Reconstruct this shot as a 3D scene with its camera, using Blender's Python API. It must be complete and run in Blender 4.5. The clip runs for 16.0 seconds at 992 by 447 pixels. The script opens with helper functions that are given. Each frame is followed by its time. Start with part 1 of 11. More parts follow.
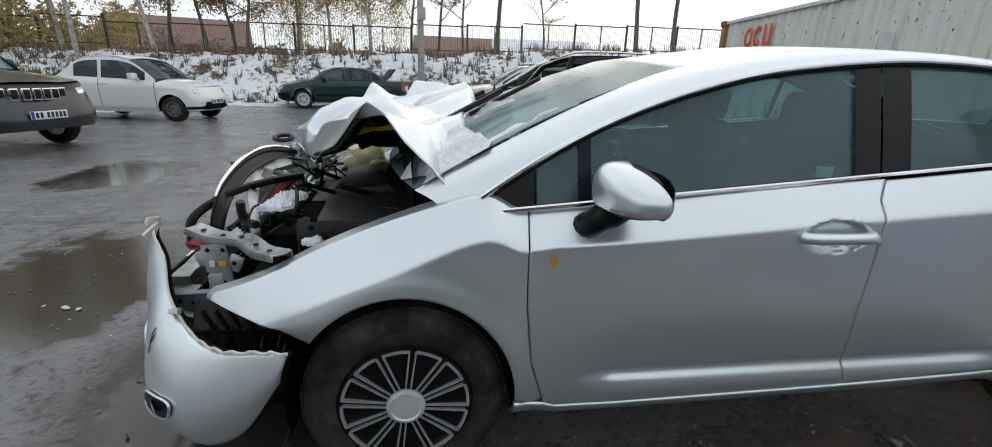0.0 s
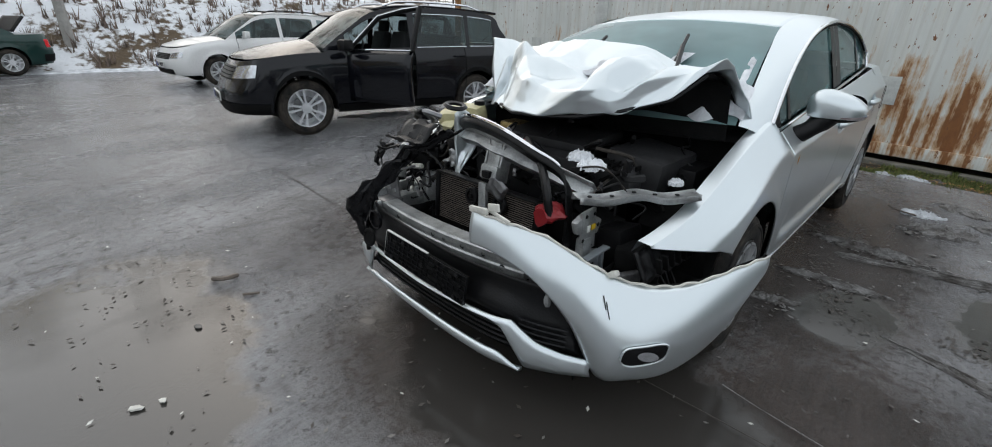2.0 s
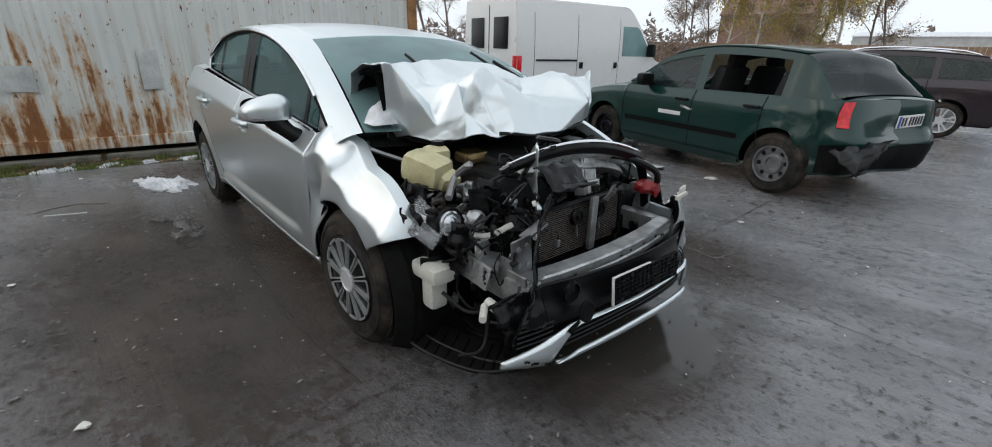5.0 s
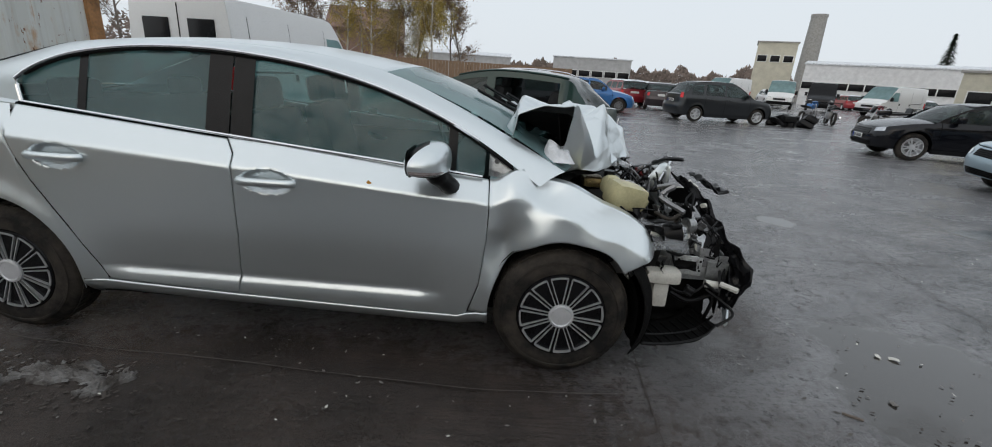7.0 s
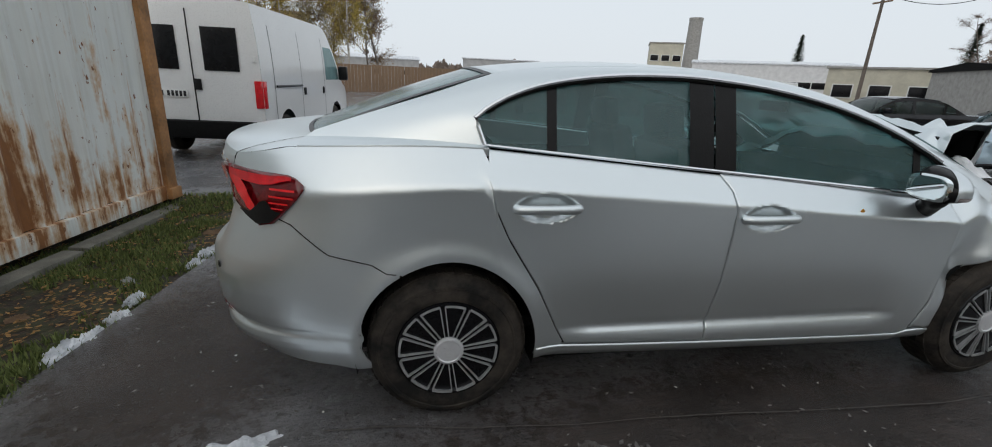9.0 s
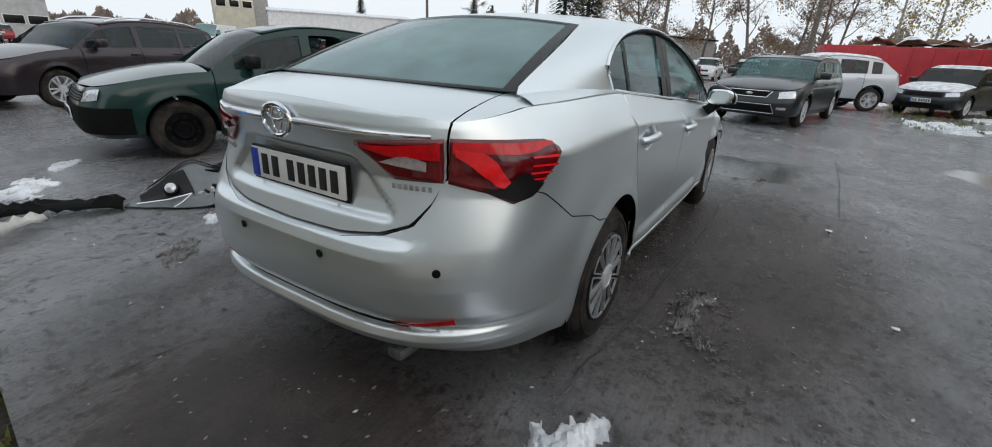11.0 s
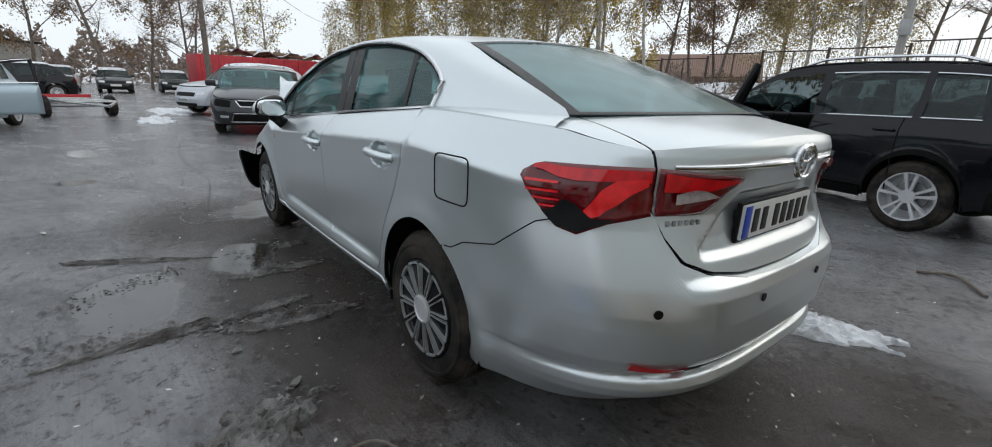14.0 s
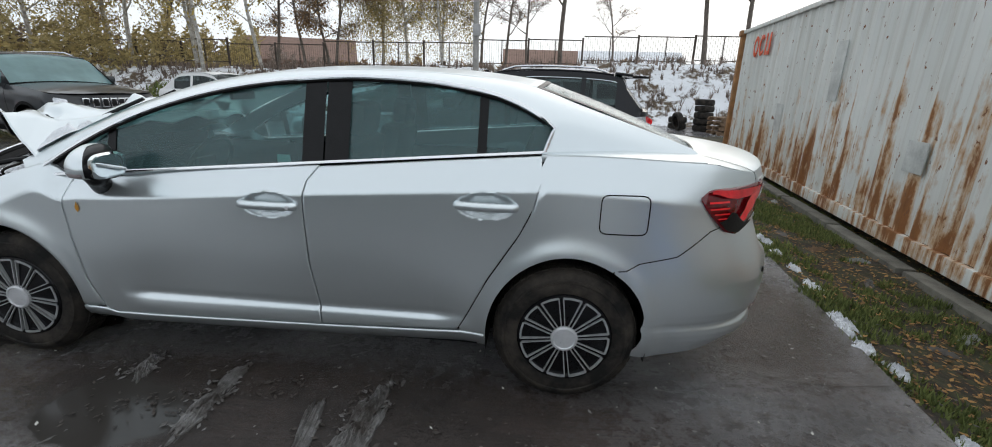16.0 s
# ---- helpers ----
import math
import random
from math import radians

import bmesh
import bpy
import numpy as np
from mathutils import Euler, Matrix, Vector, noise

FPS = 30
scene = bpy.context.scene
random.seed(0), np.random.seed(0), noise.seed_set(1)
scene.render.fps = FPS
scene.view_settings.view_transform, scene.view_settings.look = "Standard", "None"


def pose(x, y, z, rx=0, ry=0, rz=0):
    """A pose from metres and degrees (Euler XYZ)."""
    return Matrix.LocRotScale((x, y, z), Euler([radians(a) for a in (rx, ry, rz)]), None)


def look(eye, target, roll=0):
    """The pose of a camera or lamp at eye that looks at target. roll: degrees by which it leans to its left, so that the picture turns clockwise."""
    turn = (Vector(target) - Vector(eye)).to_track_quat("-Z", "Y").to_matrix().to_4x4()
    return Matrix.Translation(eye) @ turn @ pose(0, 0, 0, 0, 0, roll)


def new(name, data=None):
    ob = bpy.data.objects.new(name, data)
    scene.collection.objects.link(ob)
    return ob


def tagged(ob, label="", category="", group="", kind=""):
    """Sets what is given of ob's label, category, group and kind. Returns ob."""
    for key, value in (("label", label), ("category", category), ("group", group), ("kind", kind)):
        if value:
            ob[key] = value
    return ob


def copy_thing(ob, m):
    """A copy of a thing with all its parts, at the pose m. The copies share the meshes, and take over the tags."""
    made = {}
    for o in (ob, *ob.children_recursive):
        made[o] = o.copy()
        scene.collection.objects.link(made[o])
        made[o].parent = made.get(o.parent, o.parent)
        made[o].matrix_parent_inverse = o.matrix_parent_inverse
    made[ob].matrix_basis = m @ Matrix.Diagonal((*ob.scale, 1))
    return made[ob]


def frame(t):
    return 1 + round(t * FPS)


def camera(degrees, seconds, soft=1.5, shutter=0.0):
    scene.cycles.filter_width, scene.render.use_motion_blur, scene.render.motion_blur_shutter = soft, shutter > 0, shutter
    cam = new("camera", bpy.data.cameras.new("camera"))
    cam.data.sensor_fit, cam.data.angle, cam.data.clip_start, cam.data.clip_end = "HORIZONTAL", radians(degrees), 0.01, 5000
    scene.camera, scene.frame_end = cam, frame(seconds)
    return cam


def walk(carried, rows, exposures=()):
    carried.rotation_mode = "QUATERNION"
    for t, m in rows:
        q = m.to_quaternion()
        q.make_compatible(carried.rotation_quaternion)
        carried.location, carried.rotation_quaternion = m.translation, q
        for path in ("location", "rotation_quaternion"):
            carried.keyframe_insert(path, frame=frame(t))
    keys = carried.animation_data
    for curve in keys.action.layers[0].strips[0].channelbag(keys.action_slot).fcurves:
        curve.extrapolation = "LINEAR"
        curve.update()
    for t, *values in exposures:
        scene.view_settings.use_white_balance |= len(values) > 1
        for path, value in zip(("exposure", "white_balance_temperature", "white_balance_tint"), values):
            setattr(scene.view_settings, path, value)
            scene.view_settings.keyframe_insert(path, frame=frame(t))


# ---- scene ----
cam = camera(94.0, 16.0, soft=1.0)
PATH = [
    (0, (1.258, 2.127, 1.327), (0.99, 0.242, 0.716), 2.0),
    (0.5, (1.875, 2.05, 1.324), (1.364, 0.235, 0.657), 2.1),
    (1, (2.435, 1.972, 1.33), (1.769, 0.227, 0.615), 2.0),
    (1.5, (2.889, 1.766, 1.349), (1.914, 0.19, 0.597), 1.4),
    (2, (3.336, 1.346, 1.31), (2.006, 0.063, 0.546), 1.5),
    (2.5, (3.655, 0.922, 1.304), (2.019, 0.066, 0.535), 1.5),
    (3, (3.787, 0.353, 1.294), (1.96, 0.044, 0.541), 1.4),
    (3.5, (3.812, -0.052, 1.326), (1.969, 0.161, 0.578), 1.4),
    (4, (3.67, -0.662, 1.332), (1.916, -0.03, 0.61), 1.5),
    (4.2, (3.641, -0.861, 1.341), (1.924, -0.119, 0.633), 1.4),
    (6.3, (1.912, -2.718, 1.39), (1.464, -0.905, 0.676), 3.5),
    (6.5, (1.693, -2.786, 1.433), (1.351, -0.941, 0.739), 3.5),
    (7, (1.077, -2.858, 1.403), (1.019, -0.958, 0.782), 3.9),
    (7.5, (0.429, -2.871, 1.38), (0.575, -0.959, 0.812), 3.9),
    (8, (-0.15, -2.746, 1.341), (0.072, -0.837, 0.786), 3.9),
    (8.5, (-0.816, -2.628, 1.339), (-0.58, -0.729, 0.761), 3.3),
    (8.7, (-1.086, -2.6, 1.382), (-0.832, -0.704, 0.798), 3.0),
    (10.8, (-3.175, -1.577, 1.28), (-1.675, -0.45, 0.589), 2.8),
    (11, (-3.263, -1.459, 1.275), (-1.67, -0.474, 0.575), 2.8),
    (11.5, (-3.443, -0.911, 1.199), (-1.659, -0.367, 0.477), 2.6),
    (12, (-3.629, -0.285, 1.252), (-1.766, -0.318, 0.527), 3.2),
    (12.5, (-3.563, 0.31, 1.248), (-1.721, -0.078, 0.572), 3.0),
    (13, (-3.407, 0.837, 1.277), (-1.613, 0.205, 0.66), 3.2),
    (13.5, (-3.149, 1.274, 1.297), (-1.466, 0.365, 0.713), 2.9),
    (14, (-2.908, 1.741, 1.22), (-1.401, 0.553, 0.656), 2.3),
    (14.5, (-2.654, 2.129, 1.272), (-1.55, 0.554, 0.725), 2.0),
    (15, (-2.216, 2.356, 1.372), (-1.494, 0.574, 0.822), 1.4),
    (15.5, (-1.804, 2.612, 1.405), (-1.401, 0.735, 0.843), 1.7),
    (16, (-1.192, 2.756, 1.412), (-1.025, 0.85, 0.832), 1.8),
]
walk(cam, [(t, look(eye, target, roll)) for t, eye, target, roll in PATH], [(0, 0.35), (2, 0.45), (3.5, 0.68), (4.2, 0.60), (6.3, 0.10), (8.7, 0.04), (10.8, 0.25), (12.5, 0.43), (14.5, 0.34), (16, 0.42)])

# ---- light ----
SUN_EL, SUN_AZ = radians(32), radians(200)
world = bpy.data.worlds.new("overcast_sky")
scene.world = world
world.use_nodes = True
wn, wl = world.node_tree.nodes, world.node_tree.links
bg = wn["Background"]
sky = wn.new("ShaderNodeTexSky")
sky.sky_type, sky.sun_disc = "NISHITA", False
sky.sun_elevation, sky.sun_rotation = SUN_EL, SUN_AZ
sky.air_density, sky.dust_density, sky.ozone_density = 1.0, 6.0, 1.0
gain = wn.new("ShaderNodeVectorMath")
gain.operation = "SCALE"
gain.inputs["Scale"].default_value = 0.10
cloud = wn.new("ShaderNodeMix")
cloud.data_type = "RGBA"
cloud.inputs["Factor"].default_value = 0.88
# an overcast sky is brighter overhead than at the horizon
way = wn.new("ShaderNodeTexCoord")
rise = wn.new("ShaderNodeSeparateXYZ")
wl.new(way.outputs["Generated"], rise.inputs[0])
dome = wn.new("ShaderNodeMapRange")
dome.inputs["From Min"].default_value, dome.inputs["From Max"].default_value = 0.0, 1.0
dome.inputs["To Min"].default_value, dome.inputs["To Max"].default_value = 0.88, 0.74
wl.new(rise.outputs["Z"], dome.inputs["Value"])
veil = wn.new("ShaderNodeVectorMath")
veil.operation = "SCALE"
veil.inputs[0].default_value = (0.805, 0.865, 0.92)
wl.new(dome.outputs["Result"], veil.inputs["Scale"])
wl.new(veil.outputs["Vector"], cloud.inputs["B"])
wl.new(sky.outputs["Color"], gain.inputs[0])
wl.new(gain.outputs["Vector"], cloud.inputs["A"])
wl.new(cloud.outputs["Result"], bg.inputs["Color"])
bg.inputs["Strength"].default_value = 1.12

sun_data = bpy.data.lights.new("sun", "SUN")
sun_data.energy, sun_data.angle, sun_data.color = 0.5, radians(150), (1.0, 0.97, 0.93)
sun = new("sun", sun_data)
sun.matrix_world = look((0, 0, 40), (-40 * math.sin(SUN_AZ) / math.tan(SUN_EL), -40 * math.cos(SUN_AZ) / math.tan(SUN_EL), 0))


# ---- materials ----
def nodes_of(name):
    m = bpy.data.materials.new(name)
    m.use_nodes = True
    return m, m.node_tree.nodes, m.node_tree.links, m.node_tree.nodes["Principled BSDF"]


def noise_node(n, l, scale, detail=6, coord="Object", rough=0.55, stretch=None):
    tc = n.new("ShaderNodeTexCoord")
    src = tc.outputs[coord]
    if stretch:
        mp = n.new("ShaderNodeMapping")
        mp.inputs["Scale"].default_value = stretch
        l.new(src, mp.inputs["Vector"])
        src = mp.outputs["Vector"]
    t = n.new("ShaderNodeTexNoise")
    t.inputs["Scale"].default_value, t.inputs["Detail"].default_value, t.inputs["Roughness"].default_value = scale, detail, rough
    l.new(src, t.inputs["Vector"])
    return t


def ramp(n, l, src, stops):
    r = n.new("ShaderNodeValToRGB")
    while len(r.color_ramp.elements) < len(stops):
        r.color_ramp.elements.new(0.5)
    for e, (p, c) in zip(r.color_ramp.elements, stops):
        e.position = p
        e.color = (c, c, c, 1) if isinstance(c, (int, float)) else (*c, 1)
    l.new(src, r.inputs["Fac"])
    return r


def mixc(n, l, fac, a, b):
    m = n.new("ShaderNodeMix")
    m.data_type = "RGBA"
    for key, v in (("Factor", fac), ("A", a), ("B", b)):
        if isinstance(v, (int, float)):
            m.inputs[key].default_value = v
        elif isinstance(v, tuple):
            m.inputs[key].default_value = (*v, 1)
        else:
            l.new(v, m.inputs[key])
    return m.outputs["Result"]


def bump(n, l, p, src, strength, dist=0.01):
    b = n.new("ShaderNodeBump")
    b.inputs["Strength"].default_value, b.inputs["Distance"].default_value = strength, dist
    l.new(src, b.inputs["Height"])
    l.new(b.outputs["Normal"], p.inputs["Normal"])
    return b


def simple(name, color, rough=0.5, metal=0.0, var=0.25, scale=8.0, bumps=0.0, coat=0.0, spec=0.5):
    """A surface with variation of colour and gloss at two scales."""
    m, n, l, p = nodes_of(name)
    a, b = noise_node(n, l, scale), noise_node(n, l, scale * 9, 3)
    mix = n.new("ShaderNodeMath")
    mix.operation = "MULTIPLY_ADD"
    mix.inputs[1].default_value, mix.inputs[2].default_value = 0.45, 0.0
    l.new(b.outputs["Fac"], mix.inputs[0])
    add = n.new("ShaderNodeMath")
    add.inputs[1].default_value = 0.0
    l.new(a.outputs["Fac"], add.inputs[0])
    l.new(mix.outputs[0], add.inputs[1])
    lo, hi = tuple(c * (1 - var) for c in color), tuple(min(1, c * (1 + var)) for c in color)
    r = ramp(n, l, add.outputs[0], [(0.45, lo), (0.95, hi)])
    l.new(r.outputs["Color"], p.inputs["Base Color"])
    rr = ramp(n, l, b.outputs["Fac"], [(0.3, max(0.02, rough * 0.8)), (0.7, min(1, rough * 1.2))])
    l.new(rr.outputs["Color"], p.inputs["Roughness"])
    p.inputs["Metallic"].default_value = metal
    p.inputs["Coat Weight"].default_value, p.inputs["Coat Roughness"].default_value = coat, 0.06
    p.inputs["Specular IOR Level"].default_value = spec
    if bumps:
        bump(n, l, p, b.outputs["Fac"], bumps, 0.01)
    return m


def paint(name, color, metal=0.5, rough=0.38, dirt=0.0, spec=0.5, coat=0.7):
    """Car paint with clear coat and a little road film."""
    m, n, l, p = nodes_of(name)
    a = noise_node(n, l, 3.0)
    fine = noise_node(n, l, 60.0, 4)
    c = mixc(n, l, ramp(n, l, a.outputs["Fac"], [(0.4, 0.0), (0.75, 0.25)]).outputs["Color"], color, tuple(v * 0.92 for v in color))
    if dirt:
        c = mixc(n, l, ramp(n, l, fine.outputs["Fac"], [(0.5, 0.0), (0.8, dirt)]).outputs["Color"], c, (0.13, 0.12, 0.11))
    l.new(c, p.inputs["Base Color"])
    rr = ramp(n, l, fine.outputs["Fac"], [(0.3, rough * 0.95), (0.75, rough * 1.06)])
    l.new(rr.outputs["Color"], p.inputs["Roughness"])
    p.inputs["Metallic"].default_value = metal
    p.inputs["Coat Weight"].default_value = coat
    p.inputs["Specular IOR Level"].default_value = spec
    cr = ramp(n, l, a.outputs["Fac"], [(0.35, 0.03), (0.8, 0.12)])
    l.new(cr.outputs["Color"], p.inputs["Coat Roughness"])
    return m


def thin_glass(name, tint, haze=0.1, haze_color=(0.5, 0.55, 0.55)):
    m, n, l, p = nodes_of(name)
    out = n["Material Output"]
    tr, gl, df = n.new("ShaderNodeBsdfTransparent"), n.new("ShaderNodeBsdfGlossy"), n.new("ShaderNodeBsdfDiffuse")
    tr.inputs["Color"].default_value = (*tint, 1)
    gl.inputs["Roughness"].default_value = 0.03 if haze < 0.4 else 0.16
    df.inputs["Color"].default_value = (*haze_color, 1)
    lw = n.new("ShaderNodeLayerWeight")
    lw.inputs["Blend"].default_value = 0.5
    fr = ramp(n, l, lw.outputs["Facing"], [(0.0, 0.03), (0.55, 0.055), (0.8, 0.2), (1.0, 0.95)])
    a, b = n.new("ShaderNodeMixShader"), n.new("ShaderNodeMixShader")
    mist = noise_node(n, l, 2.2, 3)
    l.new(ramp(n, l, mist.outputs["Fac"], [(0.3, haze * 0.8), (0.75, min(1, haze * 1.25))]).outputs["Color"], a.inputs["Fac"])
    l.new(tr.outputs[0], a.inputs[1])
    l.new(df.outputs[0], a.inputs[2])
    l.new(fr.outputs[0], b.inputs["Fac"])
    l.new(a.outputs[0], b.inputs[1])
    l.new(gl.outputs[0], b.inputs[2])
    l.new(b.outputs[0], out.inputs["Surface"])
    return m


SILVER = paint("silver_paint", (0.715, 0.767, 0.785), 0.82, 0.31, 0.0, 0.5, 0.22)
GREEN_DARK = paint("dark_green_paint", (0.004, 0.032, 0.027), 0.1, 0.30, 0.03, 0.2)
BLACK_PAINT = paint("black_paint", (0.003, 0.0035, 0.006), 0.0, 0.25, 0.02, 0.15, 0.5)
WHITE_PAINT = paint("white_paint", (0.78, 0.78, 0.77), 0.0, 0.35, 0.25)
GREY_PAINT = paint("grey_paint", (0.014, 0.017, 0.020), 0.2, 0.34, 0.04, 0.3)
SILVER_BLUE = paint("pale_blue_silver_paint", (0.36, 0.46, 0.52), 0.5, 0.38, 0.1)
SILVER_FAR = paint("pale_silver_paint", (0.55, 0.58, 0.62), 0.4, 0.4, 0.2)
BLUE_PAINT = paint("blue_paint", (0.02, 0.13, 0.36), 0.3, 0.35, 0.2)
RED_PAINT = paint("red_paint", (0.32, 0.02, 0.03), 0.2, 0.35, 0.2)
PURPLE_BLACK = paint("dark_plum_paint", (0.022, 0.013, 0.018), 0.4, 0.35, 0.2)
GLASS = thin_glass("window_glass", (0.44, 0.66, 0.66), 0.28, (0.19, 0.34, 0.35))
GLASS_DARK = thin_glass("dark_window_glass", (0.26, 0.32, 0.32), 0.08, (0.16, 0.24, 0.24))
GLASS_MIST = thin_glass("misted_glass", (0.42, 0.60, 0.60), 0.52, (0.28, 0.44, 0.45))
GLASS_LAMP = thin_glass("lamp_glass", (0.9, 0.92, 0.93), 0.12, (0.7, 0.72, 0.75))
CHROME = simple("chrome", (0.75, 0.76, 0.78), 0.10, 1.0, 0.05, 20)
MIRROR = simple("mirror_glass", (0.80, 0.86, 0.88), 0.03, 1.0, 0.02, 20)
ALLOY = simple("alloy", (0.66, 0.67, 0.69), 0.34, 0.35, 0.12, 14)
COVER_SILVER = simple("wheel_cover_silver", (0.46, 0.47, 0.48), 0.35, 0.5, 0.2, 30)
FIN = simple("dusty_radiator_fin", (0.075, 0.062, 0.052), 0.6, 0.3, 0.4, 30)
STEEL = simple("bare_steel", (0.24, 0.24, 0.245), 0.42, 0.8, 0.4, 9, 0.2)
STEEL_PALE = simple("painted_steel", (0.40, 0.41, 0.41), 0.38, 0.7, 0.45, 14, 0.2)
def tyre_material():
    """Black rubber with dried mud on it."""
    m, n, l, p = nodes_of("tyre_rubber")
    a, b = noise_node(n, l, 7.0, 6, rough=0.65), noise_node(n, l, 60.0, 4)
    l.new(mixc(n, l, ramp(n, l, a.outputs["Fac"], [(0.40, 0.0), (0.66, 0.8)]).outputs["Color"], (0.009, 0.0085, 0.008), (0.072, 0.060, 0.049)), p.inputs["Base Color"])
    p.inputs["Roughness"].default_value, p.inputs["Specular IOR Level"].default_value = 0.8, 0.3
    bump(n, l, p, b.outputs["Fac"], 0.35, 0.01)
    return m


RUBBER = tyre_material()
PLASTIC = simple("black_plastic", (0.005, 0.005, 0.0055), 0.36, 0.0, 0.4, 14, 0.1, 0.0, 0.25)
PLASTIC_DULL = simple("dull_black_plastic", (0.006, 0.006, 0.006), 0.75, 0.0, 0.4, 20, 0.15, 0.0, 0.12)
GLOSS_BLACK = simple("gloss_black", (0.006, 0.006, 0.007), 0.22, 0.0, 0.3, 10, 0.0, 0.0, 0.22)
CLOTH = simple("dark_upholstery", (0.016, 0.017, 0.018), 0.9, 0.0, 0.3, 30, 0.2)
RED_LENS = simple("red_lens", (0.60, 0.006, 0.012), 0.12, 0.0, 0.3, 25, 0, 0.3)
RED_BRIGHT = simple("bright_red_lens", (0.80, 0.014, 0.020), 0.12, 0.0, 0.2, 25, 0, 0.3)
RED_DARK = simple("smoked_red_lens", (0.13, 0.004, 0.007), 0.08, 0.0, 0.4, 40, 0, 0.5)
RED_PART = simple("scuffed_red_plastic", (0.24, 0.012, 0.016), 0.35, 0.0, 0.3, 20, 0.1)
CLEAR_LENS = simple("clear_lens", (0.38, 0.33, 0.33), 0.12, 0.2, 0.3, 60, 0, 1.0)
HEADLAMP = simple("headlamp_reflector", (0.55, 0.57, 0.60), 0.14, 0.7, 0.3, 25, 0, 1.0)
PLATE_WHITE = simple("plate_white", (0.72, 0.72, 0.70), 0.4, 0.0, 0.06, 10)
PLATE_BLUE = simple("plate_blue", (0.01, 0.05, 0.40), 0.35, 0.0, 0.1, 20)
INK = simple("plate_black", (0.01, 0.01, 0.01), 0.5, 0.0, 0.1, 20)
TANK = simple("yellowed_plastic_tank", (0.50, 0.46, 0.27), 0.35, 0.0, 0.25, 12)
TANK_WHITE = simple("white_plastic_tank", (0.62, 0.61, 0.56), 0.4, 0.0, 0.2, 12)
YELLOW = simple("yellow_paint", (0.62, 0.40, 0.02), 0.5, 0.0, 0.2, 20)
LEAF_ORANGE = simple("fallen_leaf", (0.52, 0.24, 0.02), 0.6, 0.0, 0.2, 30)
BLUE_FILM = simple("blue_film", (0.0, 0.20, 0.68), 0.35, 0.0, 0.25, 9, 0.3)
ORANGE_PAINT = simple("orange_lettering", (0.68, 0.10, 0.03), 0.6, 0.0, 0.25, 12)
STICKER = simple("pale_green_sticker", (0.45, 0.66, 0.60), 0.4, 0.0, 0.1, 40)
WOOD = simple("weathered_wood", (0.20, 0.13, 0.08), 0.8, 0.0, 0.4, 14, 0.3)
BRICK_FAR = simple("far_brick", (0.22, 0.14, 0.11), 0.85, 0.0, 0.25, 3)
PLASTER = simple("pale_plaster", (0.55, 0.52, 0.42), 0.85, 0.0, 0.15, 1.5)
PLASTER_GREY = simple("grey_plaster", (0.42, 0.42, 0.42), 0.85, 0.0, 0.2, 1.5)
CONCRETE = simple("grey_concrete", (0.33, 0.32, 0.30), 0.85, 0.0, 0.25, 4, 0.2)
WET_CONCRETE = simple("wet_mossy_concrete", (0.13, 0.125, 0.105), 0.7, 0.0, 0.5, 7, 0.5)
GREY_SHARD = simple("grey_plastic_shard", (0.30, 0.31, 0.30), 0.5, 0.0, 0.3, 9, 0.15)
WING_GREY = simple("blue_grey_primer", (0.26, 0.285, 0.305), 0.45, 0.4, 0.3, 9, 0.1)
ENGINE_PLASTIC = simple("engine_cover_plastic", (0.020, 0.020, 0.021), 0.5, 0.0, 0.4, 14, 0.15, 0.0, 0.4)
RED_SHEET = simple("red_sheet_metal", (0.45, 0.03, 0.04), 0.5, 0.1, 0.2, 2)
WHITE_SHEET = simple("white_sheet_metal", (0.70, 0.70, 0.70), 0.5, 0.0, 0.15, 2)
BARK = simple("dark_bark", (0.15, 0.125, 0.105), 0.9, 0.0, 0.4, 9, 0.5)
BIRCH = simple("birch_bark", (0.42, 0.40, 0.36), 0.85, 0.0, 0.6, 7, 0.3)
DIRT = simple("wet_dirt", (0.045, 0.036, 0.03), 0.55, 0.0, 0.5, 9, 0.5)
STONE = simple("wet_stone", (0.14, 0.13, 0.12), 0.5, 0.0, 0.4, 12, 0.3)
FENCE_STEEL = simple("dark_fence_steel", (0.07, 0.055, 0.045), 0.7, 0.3, 0.4, 8)


def leaf_material(name, dark, light):
    m, n, l, p = nodes_of(name)
    tl, mx = n.new("ShaderNodeBsdfTranslucent"), n.new("ShaderNodeMixShader")
    mx.inputs["Fac"].default_value = 0.45
    l.new(p.outputs[0], mx.inputs[1])
    l.new(tl.outputs[0], mx.inputs[2])
    l.new(mx.outputs[0], n["Material Output"].inputs["Surface"])
    g = n.new("ShaderNodeNewGeometry")
    r = ramp(n, l, g.outputs["Random Per Island"], [(0.0, dark), (1.0, light)])
    l.new(r.outputs["Color"], p.inputs["Base Color"])
    l.new(r.outputs["Color"], tl.inputs["Color"])
    p.inputs["Roughness"].default_value = 0.75
    return m


